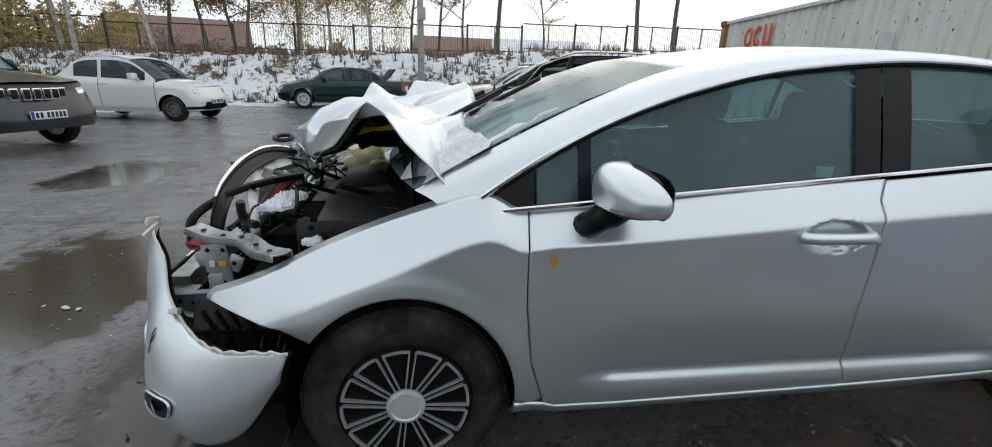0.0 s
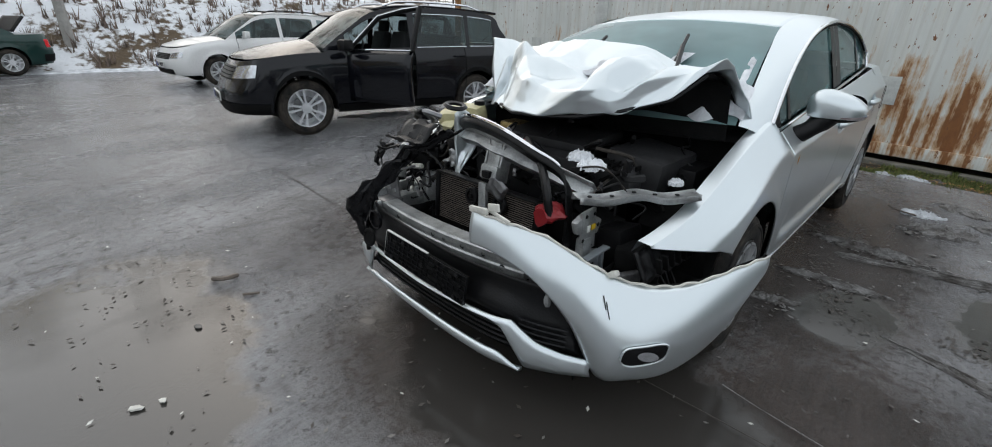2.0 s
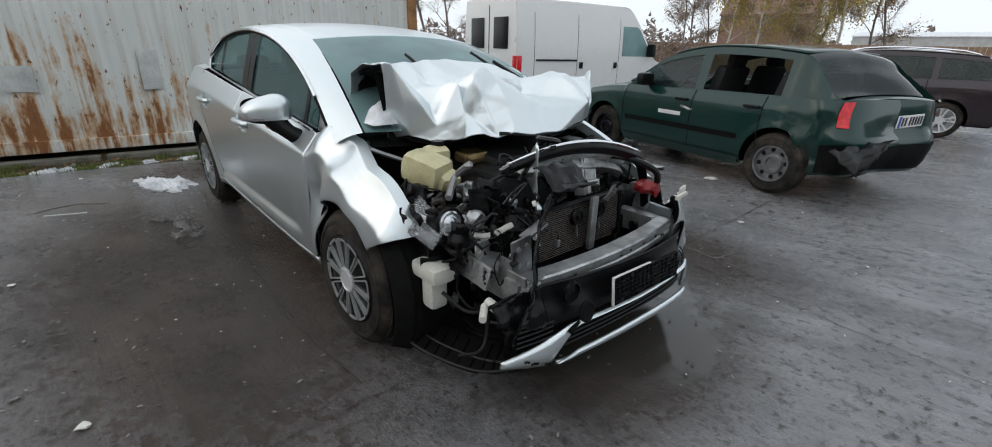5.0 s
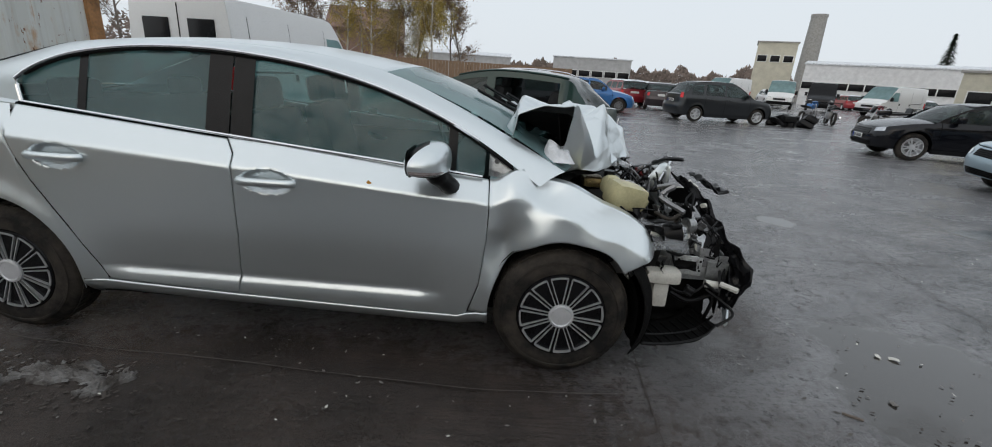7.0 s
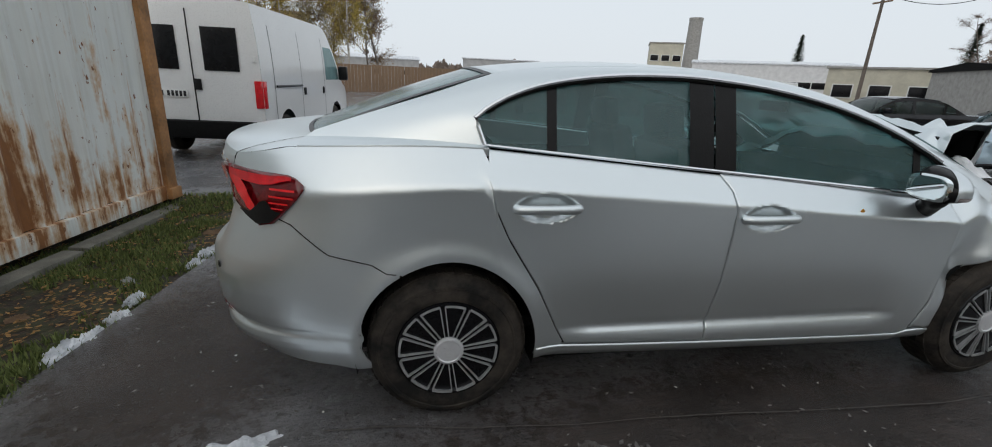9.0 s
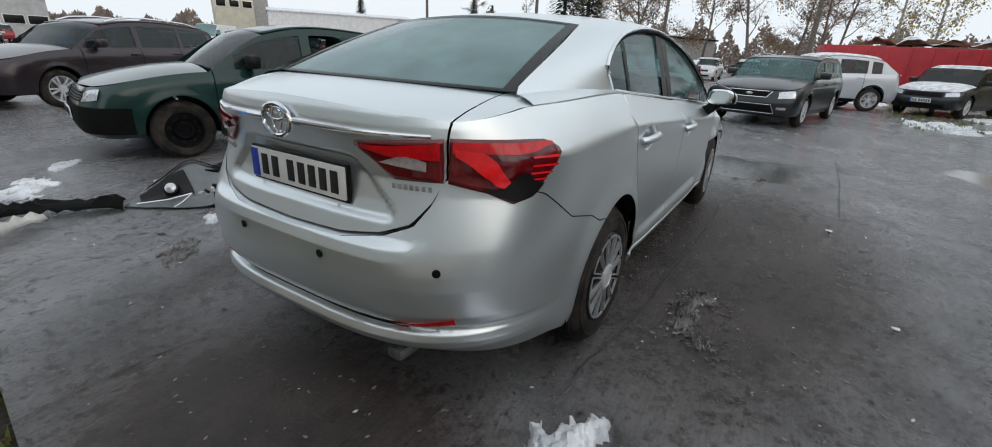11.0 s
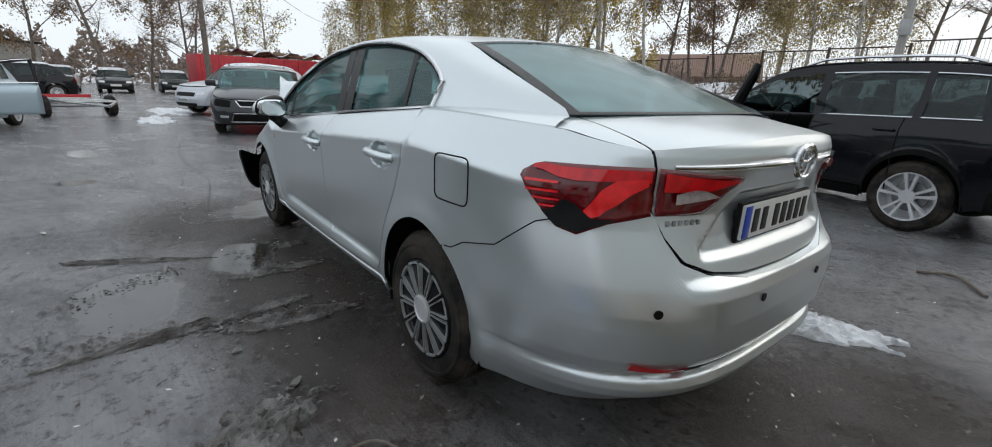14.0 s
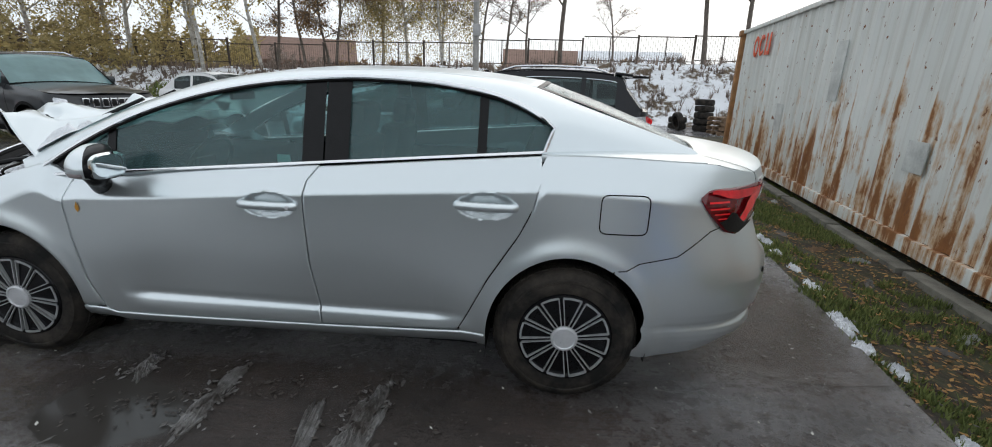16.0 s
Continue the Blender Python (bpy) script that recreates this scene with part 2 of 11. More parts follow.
LEAF_YELLOW = leaf_material("autumn_leaves", (0.24, 0.19, 0.05), (0.58, 0.44, 0.12))
LEAF_OLIVE = leaf_material("olive_thicket", (0.25, 0.205, 0.10), (0.56, 0.45, 0.20))
LEAF_BROWN = leaf_material("brown_leaves", (0.18, 0.115, 0.065), (0.38, 0.25, 0.13))
LEAF_LITTER = leaf_material("fallen_leaf_litter", (0.08, 0.05, 0.03), (0.58, 0.33, 0.12))
LEAF_GREEN = leaf_material("grass_blades", (0.06, 0.085, 0.024), (0.24, 0.28, 0.09))
TWIG = leaf_material("bare_twigs", (0.13, 0.105, 0.088), (0.32, 0.25, 0.21))
NEEDLES = leaf_material("conifer_needles", (0.025, 0.045, 0.03), (0.06, 0.085, 0.05))


def snow_material():
    m, n, l, p = nodes_of("wet_snow")
    a, b = noise_node(n, l, 6.0), noise_node(n, l, 45.0, 4)
    l.new(ramp(n, l, a.outputs["Fac"], [(0.35, (0.50, 0.52, 0.55)), (0.62, (0.86, 0.88, 0.91))]).outputs["Color"], p.inputs["Base Color"])
    p.inputs["Roughness"].default_value = 0.5
    bump(n, l, p, b.outputs["Fac"], 0.6, 0.02)
    return m


SNOW = snow_material()


def slush_material():
    m, n, l, p = nodes_of("grey_slush")
    a, b = noise_node(n, l, 9.0), noise_node(n, l, 60.0, 4)
    l.new(ramp(n, l, a.outputs["Fac"], [(0.36, (0.06, 0.05, 0.043)), (0.70, (0.25, 0.245, 0.24))]).outputs["Color"], p.inputs["Base Color"])
    p.inputs["Roughness"].default_value = 0.3
    bump(n, l, p, b.outputs["Fac"], 0.7, 0.02)
    return m


SLUSH = slush_material()


def noise_turned(n, l, scale, detail, stretch, turn):
    """Noise drawn out along one direction of the ground."""
    tc, mp, t = n.new("ShaderNodeTexCoord"), n.new("ShaderNodeMapping"), n.new("ShaderNodeTexNoise")
    mp.vector_type = "TEXTURE"
    mp.inputs["Rotation"].default_value = (0, 0, radians(turn))
    mp.inputs["Scale"].default_value = stretch
    t.inputs["Scale"].default_value, t.inputs["Detail"].default_value, t.inputs["Roughness"].default_value = scale, detail, 0.62
    l.new(tc.outputs["Object"], mp.inputs["Vector"])
    l.new(mp.outputs["Vector"], t.inputs["Vector"])
    return t


def math_node(n, l, op, a, b, c=None):
    m = n.new("ShaderNodeMath")
    m.operation = op
    for k, v in enumerate((a, b, c)):
        if v is None:
            continue
        if isinstance(v, (int, float)):
            m.inputs[k].default_value = v
        else:
            l.new(v, m.inputs[k])
    return m.outputs[0]


def nearest_patch(n, l, patches):
    """Distance to the nearest of some oval patches, one at their rims."""
    tc, best = n.new("ShaderNodeTexCoord"), None
    for x, y, rx, ry in patches:
        d, q, ln = n.new("ShaderNodeVectorMath"), n.new("ShaderNodeVectorMath"), n.new("ShaderNodeVectorMath")
        d.operation, q.operation, ln.operation = "SUBTRACT", "DIVIDE", "LENGTH"
        d.inputs[1].default_value, q.inputs[1].default_value = (x, y, 0), (rx, ry, 1)
        l.new(tc.outputs["Object"], d.inputs[0])
        l.new(d.outputs[0], q.inputs[0])
        l.new(q.outputs[0], ln.inputs[0])
        best = ln.outputs["Value"] if best is None else math_node(n, l, "MINIMUM", best, ln.outputs["Value"])
    return best


def ground_material():
    """Wet dark concrete, swept and driven over, with trodden dirt and standing water."""
    m, n, l, p = nodes_of("wet_yard_ground")
    big, mid = noise_turned(n, l, 1.0, 10, (1.9, 1.1, 1.0), 14), noise_node(n, l, 1.5, 7, rough=0.62)
    fine, grit = noise_node(n, l, 13.0, 8, rough=0.72), noise_node(n, l, 75.0, 5, rough=0.65)
    broom = noise_turned(n, l, 1.0, 5, (0.32, 0.011, 1.0), 3)
    tracks = noise_turned(n, l, 1.0, 6, (2.6, 0.22, 1.0), 28)
    base = mixc(n, l, ramp(n, l, mid.outputs["Fac"], [(0.33, 0.0), (0.68, 1.0)]).outputs["Color"], (0.155, 0.155, 0.161), (0.285, 0.284, 0.294))
    base = mixc(n, l, ramp(n, l, tracks.outputs["Fac"], [(0.48, 0.0), (0.70, 0.5)]).outputs["Color"], base, (0.062, 0.057, 0.056))
    base = mixc(n, l, ramp(n, l, broom.outputs["Fac"], [(0.46, 0.0), (0.74, 0.25)]).outputs["Color"], base, (0.055, 0.051, 0.050))
    base = mixc(n, l, ramp(n, l, fine.outputs["Fac"], [(0.52, 0.0), (0.66, 0.9)]).outputs["Color"], base, (0.018, 0.0145, 0.012))
    base = mixc(n, l, ramp(n, l, grit.outputs["Fac"], [(0.60, 0.0), (0.66, 0.55)]).outputs["Color"], base, (0.17, 0.165, 0.16))
    # brown mud lies along the car, with the car's shade painted into its colour
    soil = math_node(n, l, "MULTIPLY_ADD", fine.outputs["Fac"], 1.6, nearest_patch(n, l, MUD_AND_SHADE))
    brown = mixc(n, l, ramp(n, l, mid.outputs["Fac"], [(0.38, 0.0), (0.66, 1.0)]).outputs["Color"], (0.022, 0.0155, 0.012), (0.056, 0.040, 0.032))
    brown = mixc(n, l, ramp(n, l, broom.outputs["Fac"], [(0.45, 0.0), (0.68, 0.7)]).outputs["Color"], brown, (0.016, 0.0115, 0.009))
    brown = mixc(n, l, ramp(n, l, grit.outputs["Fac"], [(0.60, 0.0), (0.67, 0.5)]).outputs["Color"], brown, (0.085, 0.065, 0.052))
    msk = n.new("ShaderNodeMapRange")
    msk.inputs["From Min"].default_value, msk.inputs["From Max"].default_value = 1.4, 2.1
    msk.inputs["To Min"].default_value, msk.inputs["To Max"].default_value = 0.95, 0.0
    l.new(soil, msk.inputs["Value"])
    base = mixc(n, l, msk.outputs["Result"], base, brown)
    # standing water follows the low places
    edge = math_node(n, l, "MULTIPLY_ADD", mid.outputs["Fac"], 1.5, nearest_patch(n, l, POOLS))
    rng = n.new("ShaderNodeMapRange")
    rng.inputs["From Min"].default_value, rng.inputs["From Max"].default_value = 1.52, 1.74
    rng.inputs["To Min"].default_value, rng.inputs["To Max"].default_value = 1.0, 0.0
    l.new(edge, rng.inputs["Value"])
    film = ramp(n, l, big.outputs["Fac"], [(0.42, 0.0), (0.50, 0.95)])
    wet = math_node(n, l, "MAXIMUM", film.outputs["Color"], rng.outputs["Result"])
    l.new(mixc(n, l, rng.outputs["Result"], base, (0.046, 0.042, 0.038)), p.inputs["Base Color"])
    dry = ramp(n, l, fine.outputs["Fac"], [(0.36, 0.16), (0.64, 0.42)])
    filmr = mixc(n, l, film.outputs["Color"], dry.outputs["Color"], (0.12, 0.12, 0.12))
    l.new(mixc(n, l, rng.outputs["Result"], filmr, (0.02, 0.02, 0.02)), p.inputs["Roughness"])
    gloss = mixc(n, l, film.outputs["Color"], (0.6, 0.6, 0.6), (1.0, 1.0, 1.0))
    l.new(mixc(n, l, msk.outputs["Result"], gloss, (0.40, 0.40, 0.40)), p.inputs["Specular IOR Level"])
    # fine relief, calmed where water stands over it
    ruts = noise_turned(n, l, 1.0, 4, (0.9, 0.16, 1.0), 12)
    h = math_node(n, l, "MULTIPLY_ADD", grit.outputs["Fac"], 1.0, fine.outputs["Fac"])
    h = math_node(n, l, "MULTIPLY_ADD", broom.outputs["Fac"], 0.14, h)
    h = math_node(n, l, "MULTIPLY_ADD", ruts.outputs["Fac"], 0.8, h)
    b = bump(n, l, p, h, 0.8, 0.015)
    calm = math_node(n, l, "MULTIPLY_ADD", rng.outputs["Result"], 0.62, math_node(n, l, "MULTIPLY", wet, 0.34))
    l.new(math_node(n, l, "MULTIPLY_ADD", calm, -0.86, 0.86), b.inputs["Strength"])
    return m


# shallow pools in the yard: place and half-width in metres
POOLS = [(3.45, -1.0, 0.8, 1.05), (5.1, -4.2, 0.75, 1.1), (1.9, 0.3, 0.8, 1.0), (4.1, 2.3, 0.22, 0.22),
         (6.6, 2.4, 0.6, 0.25), (0.2, 1.9, 0.5, 0.3), (0.6, 1.25, 0.35, 0.25)]
# patches beside the car: brown mud, darkened for the sky the car hides
MUD_AND_SHADE = [(-2.62, -0.2, 0.7, 1.1), (0.2, -1.35, 2.3, 0.95), (-0.2, 1.10, 2.2, 0.50), (2.3, 0.1, 0.5, 0.8), (1.7, 1.35, 0.9, 0.6)]
GROUND = ground_material()


def rusty_container_material():
    """Chalky off-white paint, rusted through in patches that run down the ribs."""
    m, n, l, p = nodes_of("rusty_white_container_paint")
    blot, drip = noise_node(n, l, 1.35, 7, stretch=(1, 1.5, 0.75), rough=0.68), noise_node(n, l, 3.4, 6, stretch=(1, 2.6, 0.16), rough=0.6)
    chips, wide, film = noise_node(n, l, 15.0, 5, stretch=(1, 1.2, 0.6), rough=0.6), noise_node(n, l, 0.5, 4), noise_node(n, l, 5.0, 5, stretch=(1, 3.0, 0.12))
    tc, xyz = n.new("ShaderNodeTexCoord"), n.new("ShaderNodeSeparateXYZ")
    l.new(tc.outputs["Object"], xyz.inputs[0])
    low = n.new("ShaderNodeMapRange")
    low.inputs["From Min"].default_value, low.inputs["From Max"].default_value = 0.25, 1.9
    low.inputs["To Min"].default_value, low.inputs["To Max"].default_value = 0.115, -0.035
    l.new(xyz.outputs["Z"], low.inputs["Value"])
    s = math_node(n, l, "MULTIPLY_ADD", drip.outputs["Fac"], 0.55, math_node(n, l, "MULTIPLY", blot.outputs["Fac"], 0.55))
    s = math_node(n, l, "ADD", s, low.outputs["Result"])
    s = math_node(n, l, "MULTIPLY_ADD", chips.outputs["Fac"], 0.10, s)
    pale = mixc(n, l, ramp(n, l, wide.outputs["Fac"], [(0.35, 0.0), (0.7, 1.0)]).outputs["Color"], (0.64, 0.66, 0.63), (0.76, 0.78, 0.75))
    pale = mixc(n, l, ramp(n, l, film.outputs["Fac"], [(0.48, 0.0), (0.75, 0.45)]).outputs["Color"], pale, (0.40, 0.37, 0.30))
    stain = mixc(n, l, ramp(n, l, s, [(0.665, 0.0), (0.73, 0.8)]).outputs["Color"], pale, (0.47, 0.26, 0.10))
    rusty = mixc(n, l, ramp(n, l, s, [(0.73, 0.0), (0.765, 1.0)]).outputs["Color"], stain, mixc(n, l, chips.outputs["Fac"], (0.13, 0.052, 0.022), (0.36, 0.15, 0.045)))
    spots = mixc(n, l, ramp(n, l, chips.outputs["Fac"], [(0.645, 0.0), (0.665, 1.0)]).outputs["Color"], rusty, (0.20, 0.09, 0.04))
    l.new(spots, p.inputs["Base Color"])
    p.inputs["Roughness"].default_value = 0.62
    bump(n, l, p, math_node(n, l, "ADD", chips.outputs["Fac"], s), 0.3, 0.006)
    return m


CONTAINER_PAINT = rusty_container_material()
PATCH_PAINT = simple("faded_patch_paint", (0.52, 0.54, 0.52), 0.7, 0.0, 0.25, 5)
CONTAINER_RUST = simple("rust_over_paint", (0.30, 0.15, 0.06), 0.8, 0.0, 0.6, 3.5, 0.3)


def verge_material():
    m, n, l, p = nodes_of("muddy_verge")
    a, b, c = noise_node(n, l, 2.0), noise_node(n, l, 9.0, 6), noise_node(n, l, 40.0, 4)
    base = mixc(n, l, ramp(n, l, b.outputs["Fac"], [(0.4, 0.0), (0.6, 1.0)]).outputs["Color"], (0.022, 0.015, 0.011), (0.040, 0.044, 0.016))
    base = mixc(n, l, ramp(n, l, c.outputs["Fac"], [(0.58, 0.0), (0.68, 1.0)]).outputs["Color"], base, (0.12, 0.075, 0.03))
    l.new(base, p.inputs["Base Color"])
    p.inputs["Roughness"].default_value = 0.8
    bump(n, l, p, b.outputs["Fac"], 0.8, 0.03)
    return m


VERGE = verge_material()


def bank_material():
    m, n, l, p = nodes_of("snowy_bank")
    a, b, c = noise_node(n, l, 0.7, 7, rough=0.65), noise_node(n, l, 5.0, 6), noise_node(n, l, 16.0, 5)
    s = n.new("ShaderNodeMath")
    s.operation = "MULTIPLY_ADD"
    s.inputs[1].default_value = 0.55
    l.new(b.outputs["Fac"], s.inputs[0])
    l.new(a.outputs["Fac"], s.inputs[2])
    soil = mixc(n, l, c.outputs["Fac"], (0.05, 0.036, 0.024), (0.17, 0.12, 0.07))
    l.new(mixc(n, l, ramp(n, l, s.outputs[0], [(0.68, 0.0), (0.78, 1.0)]).outputs["Color"], soil, (0.80, 0.82, 0.85)), p.inputs["Base Color"])
    p.inputs["Roughness"].default_value = 0.8
    bump(n, l, p, b.outputs["Fac"], 0.9, 0.08)
    return m


BANK = bank_material()


# ---- mesh helpers ----
def outward(verts, faces, c=(0, 0, 0.55)):
    """Turns all faces round if they mostly look inwards."""
    total = 0.0
    for q in faces:
        a, b, d = (Vector(verts[i]) for i in q[:3])
        n = (b - a).cross(d - a)
        total += n.dot(a - Vector(c))
    return faces if total >= 0 else [tuple(reversed(q)) for q in faces]


def mesh_ob(name, verts, faces, material, parent=None, label="", smooth=35, thick=0.0):
    if thick and parent:
        faces = outward(verts, faces)
    me = bpy.data.meshes.new(name)
    me.from_pydata([tuple(v) for v in verts], [], faces)
    for m in material if isinstance(material, (list, tuple)) else [material]:
        me.materials.append(m)
    if smooth:
        me.polygons.foreach_set("use_smooth", [True] * len(me.polygons))
        me.set_sharp_from_angle(angle=radians(smooth))
    ob = new(name, me)
    if parent:
        ob.parent = parent
    if label:
        ob["label"] = label
    if thick:
        md = ob.modifiers.new("thickness", "SOLIDIFY")
        md.thickness, md.offset = thick, -1
    return ob


def part(name, bm, material, parent=None, label="", smooth=35):
    """Links a bmesh as one mesh object under a thing or part."""
    me = bpy.data.meshes.new(name)
    bmesh.ops.recalc_face_normals(bm, faces=bm.faces)
    bm.to_mesh(me)
    bm.free()
    me.materials.append(material)
    if smooth:
        me.polygons.foreach_set("use_smooth", [True] * len(me.polygons))
        me.set_sharp_from_angle(angle=radians(smooth))
    ob = new(name, me)
    if parent:
        ob.parent = parent
    if label:
        ob["label"] = label
    return ob


def empty(name, m, label, category, group=""):
    ob = new(name)
    ob.matrix_basis = m
    return tagged(ob, label, category, group)


def grid(fn, nu, nv, close_u=False):
    """Vertices and quads of fn(u, v), u and v from 0 to 1."""
    verts = [fn(i / nu, j / nv) for i in range(nu + (0 if close_u else 1)) for j in range(nv + 1)]
    faces = []
    for i in range(nu):
        k = (i + 1) % nu if close_u else i + 1
        for j in range(nv):
            faces.append((i * (nv + 1) + j, k * (nv + 1) + j, k * (nv + 1) + j + 1, i * (nv + 1) + j + 1))
    return verts, faces


def strip(rows):
    """Quads between rows of equally many points."""
    k = len(rows[0])
    verts = [p for r in rows for p in r]
    faces = [(i * k + j, i * k + j + 1, (i + 1) * k + j + 1, (i + 1) * k + j) for i in range(len(rows) - 1) for j in range(k - 1)]
    return verts, faces


def join(*meshes):
    verts, faces = [], []
    for v, f in meshes:
        n = len(verts)
        verts += list(v)
        faces += [tuple(i + n for i in q) for q in f]
    return verts, faces


def add_box(bm, c, s, m=None, bevel=0.0):
    """A bevelled block with its centre and full sizes."""
    q = Matrix.Translation(c) @ (m or Matrix()) @ Matrix.Diagonal((*s, 1))
    made = bmesh.ops.create_cube(bm, size=1.0, matrix=q)
    if bevel:
        edges = list({e for v in made["verts"] for e in v.link_edges})
        bmesh.ops.bevel(bm, geom=edges, offset=min(bevel, 0.45 * min(s)), segments=2, affect="EDGES", profile=0.6)
    return bm


def block(name, c, s, material, parent=None, bevel=0.01, m=None, label=""):
    return part(name, add_box(bmesh.new(), c, s, m, bevel), material, parent, label)


def pipe(points, r, n=8, cap=True):
    """A tube along points; r is a radius or a list of radii."""
    pts = [Vector(p) for p in points]
    rad = r if isinstance(r, (list, tuple)) else [r] * len(pts)
    verts, faces = [], []
    up = Vector((0.13, 0.21, 1)).normalized()
    for i, p in enumerate(pts):
        d = (pts[min(i + 1, len(pts) - 1)] - pts[max(i - 1, 0)]).normalized()
        a = d.cross(up)
        a = a.normalized() if a.length > 1e-4 else d.orthogonal().normalized()
        b = d.cross(a)
        verts += [p + rad[i] * (math.cos(t) * a + math.sin(t) * b) for t in (2 * math.pi * k / n for k in range(n))]
    for i in range(len(pts) - 1):
        for k in range(n):
            faces.append((i * n + k, i * n + (k + 1) % n, (i + 1) * n + (k + 1) % n, (i + 1) * n + k))
    if cap:
        faces += [tuple(reversed(range(n))), tuple(range((len(pts) - 1) * n, len(pts) * n))]
    return verts, faces


def smooth_path(pts, k=5):
    """Catmull-Rom points through pts."""
    p = [Vector(q) for q in pts]
    p = [2 * p[0] - p[1]] + p + [2 * p[-1] - p[-2]]
    out = []
    for i in range(1, len(p) - 2):
        for s in range(k):
            t = s / k
            out.append(0.5 * ((2 * p[i]) + (p[i + 1] - p[i - 1]) * t + (2 * p[i - 1] - 5 * p[i] + 4 * p[i + 1] - p[i + 2]) * t * t
                              + (3 * p[i] - p[i - 1] - 3 * p[i + 1] + p[i + 2]) * t ** 3))
    return out + [p[-2]]


def lathe(profile, n, cx=0, cy=0, cz=0):
    """Turns (radius, depth) pairs round the y axis."""
    verts, faces = [], []
    k = len(profile)
    for i in range(n):
        a = 2 * math.pi * i / n
        verts += [(cx + r * math.cos(a), cy + d, cz + r * math.sin(a)) for r, d in profile]
    for i in range(n):
        j = (i + 1) % n
        for q in range(k - 1):
            faces.append((i * k + q, i * k + q + 1, j * k + q + 1, j * k + q))
    return verts, faces


def ipl(pairs, x):
    """Linear interpolation in a list of (key, value)."""
    if x <= pairs[0][0]:
        return pairs[0][1]
    for (a, p), (b, q) in zip(pairs, pairs[1:]):
        if x <= b:
            return p + (q - p) * (x - a) / (b - a) if b > a else q
    return pairs[-1][1]


def ease(pairs, x):
    """Smooth interpolation in a list of (key, value)."""
    if x <= pairs[0][0]:
        return pairs[0][1]
    for i, ((a, p), (b, q)) in enumerate(zip(pairs, pairs[1:])):
        if x <= b:
            t = (x - a) / (b - a)
            m0 = (q - pairs[i - 1][1]) / (b - pairs[i - 1][0]) if i else (q - p) / (b - a)
            m1 = (pairs[i + 2][1] - p) / (pairs[i + 2][0] - a) if i + 2 < len(pairs) else (q - p) / (b - a)
            h = b - a
            return (2 * t ** 3 - 3 * t * t + 1) * p + (t ** 3 - 2 * t * t + t) * h * m0 + (-2 * t ** 3 + 3 * t * t) * q + (t ** 3 - t * t) * h * m1
    return pairs[-1][1]


def lerp(a, b, t):
    return a + (b - a) * t


def nz(x, y, z=0.0, s=1.0):
    return noise.noise((x * s, y * s, z * s))


rng = random.Random(7)

# ---- ground ----
SLAB = lambda y: -3.15 + 0.118 * (y - 0.0)  # edge of the concrete towards the container


def ease_in(a, b, x):
    t = max(0.0, min(1.0, (x - a) / (b - a)))
    return t * t * (3 - 2 * t)


def sunk(y):
    """How far the verge beside the slab lies sunk, one in full, along the container."""
    return ease_in(-14.0, -7.0, y) * (1 - ease_in(2.5, 3.4, y))


def build_ground():
    xs = np.concatenate([np.linspace(-3000, -60, 12), np.linspace(-55, -12, 20), np.linspace(-11.5, -3.4, 40), [-3.30, -3.20, -3.165, -3.15], np.linspace(-3.0, 16, 106), np.linspace(17, 60, 24), np.linspace(70, 3000, 12)])
    ys = np.concatenate([np.linspace(-3000, -60, 12), np.linspace(-55, -12, 20), np.linspace(-11.5, 14, 140), np.linspace(15, 60, 24), np.linspace(70, 3000, 12)])
    verts, k = [], len(ys)
    for x in xs:
        for y in ys:
            x, y = float(x), float(y)
            near = max(0.0, 1 - max(abs(x - 1), abs(y)) / 16)
            skew = 0.118 * max(-14.0, min(6.0, y)) * ease_in(-14, -9, x) * (1 - ease_in(4, 12, x))
            drop = 0.32 * sunk(y) * ease_in(-9.0, -7.5, x) if x < -3.16 else 0.0
            verts.append((x + skew, y, -0.006 + near * 0.007 * nz(x, y, 0, 0.9) - drop))
    faces = [(i * k + j, (i + 1) * k + j, (i + 1) * k + j + 1, i * k + j + 1) for i in range(len(xs) - 1) for j in range(k - 1)]
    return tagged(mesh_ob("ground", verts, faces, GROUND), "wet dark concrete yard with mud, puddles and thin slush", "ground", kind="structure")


build_ground()


def joint(points, width=0.004):
    """A dirty joint or crack between slabs."""
    pts = smooth_path([(*p, 0) for p in points], 12)
    rows = []
    for i, p in enumerate(pts):
        d = (pts[min(i + 1, len(pts) - 1)] - pts[max(i - 1, 0)]).normalized()
        o = Vector((-d.y, d.x, 0))
        w = width * (0.6 + 0.8 * abs(nz(p.x, p.y, 3, 4)))
        q = p + o * 0.03 * nz(p.x, p.y, 8, 2.5)
        rows.append([q + o * w + Vector((0, 0, 0.0035)), q + Vector((0, 0, 0.005)), q - o * w + Vector((0, 0, 0.0035))])
    return strip(rows)


for pts in ([(1.62, -7.5), (1.70, -2.6), (1.80, -0.9), (1.85, 6.0), (1.9, 9.0)], [(2.05, 1.3), (3.6, 1.1), (6.0, 1.2), (9.0, 0.9)], [(1.7, -2.0), (3.4, -2.06), (5.0, -2.1)],
            [(-3.1, 0.58), (-2.62, 0.61), (-2.06, 0.45), (-1.2, 0.30)], [(-1.85, -0.9), (-0.6, -1.0), (0.9, -1.05), (1.7, -1.02)], [(-1.0, 2.5), (-0.2, 4.0)], [(4.4, -9), (4.3, -2), (4.5, 5.0)]):
    v, f = joint(pts)
    tagged(mesh_ob("slab_joint", v, f, DIRT), "muddy dark joint between concrete slabs", "joint", "slab joints", "structure")


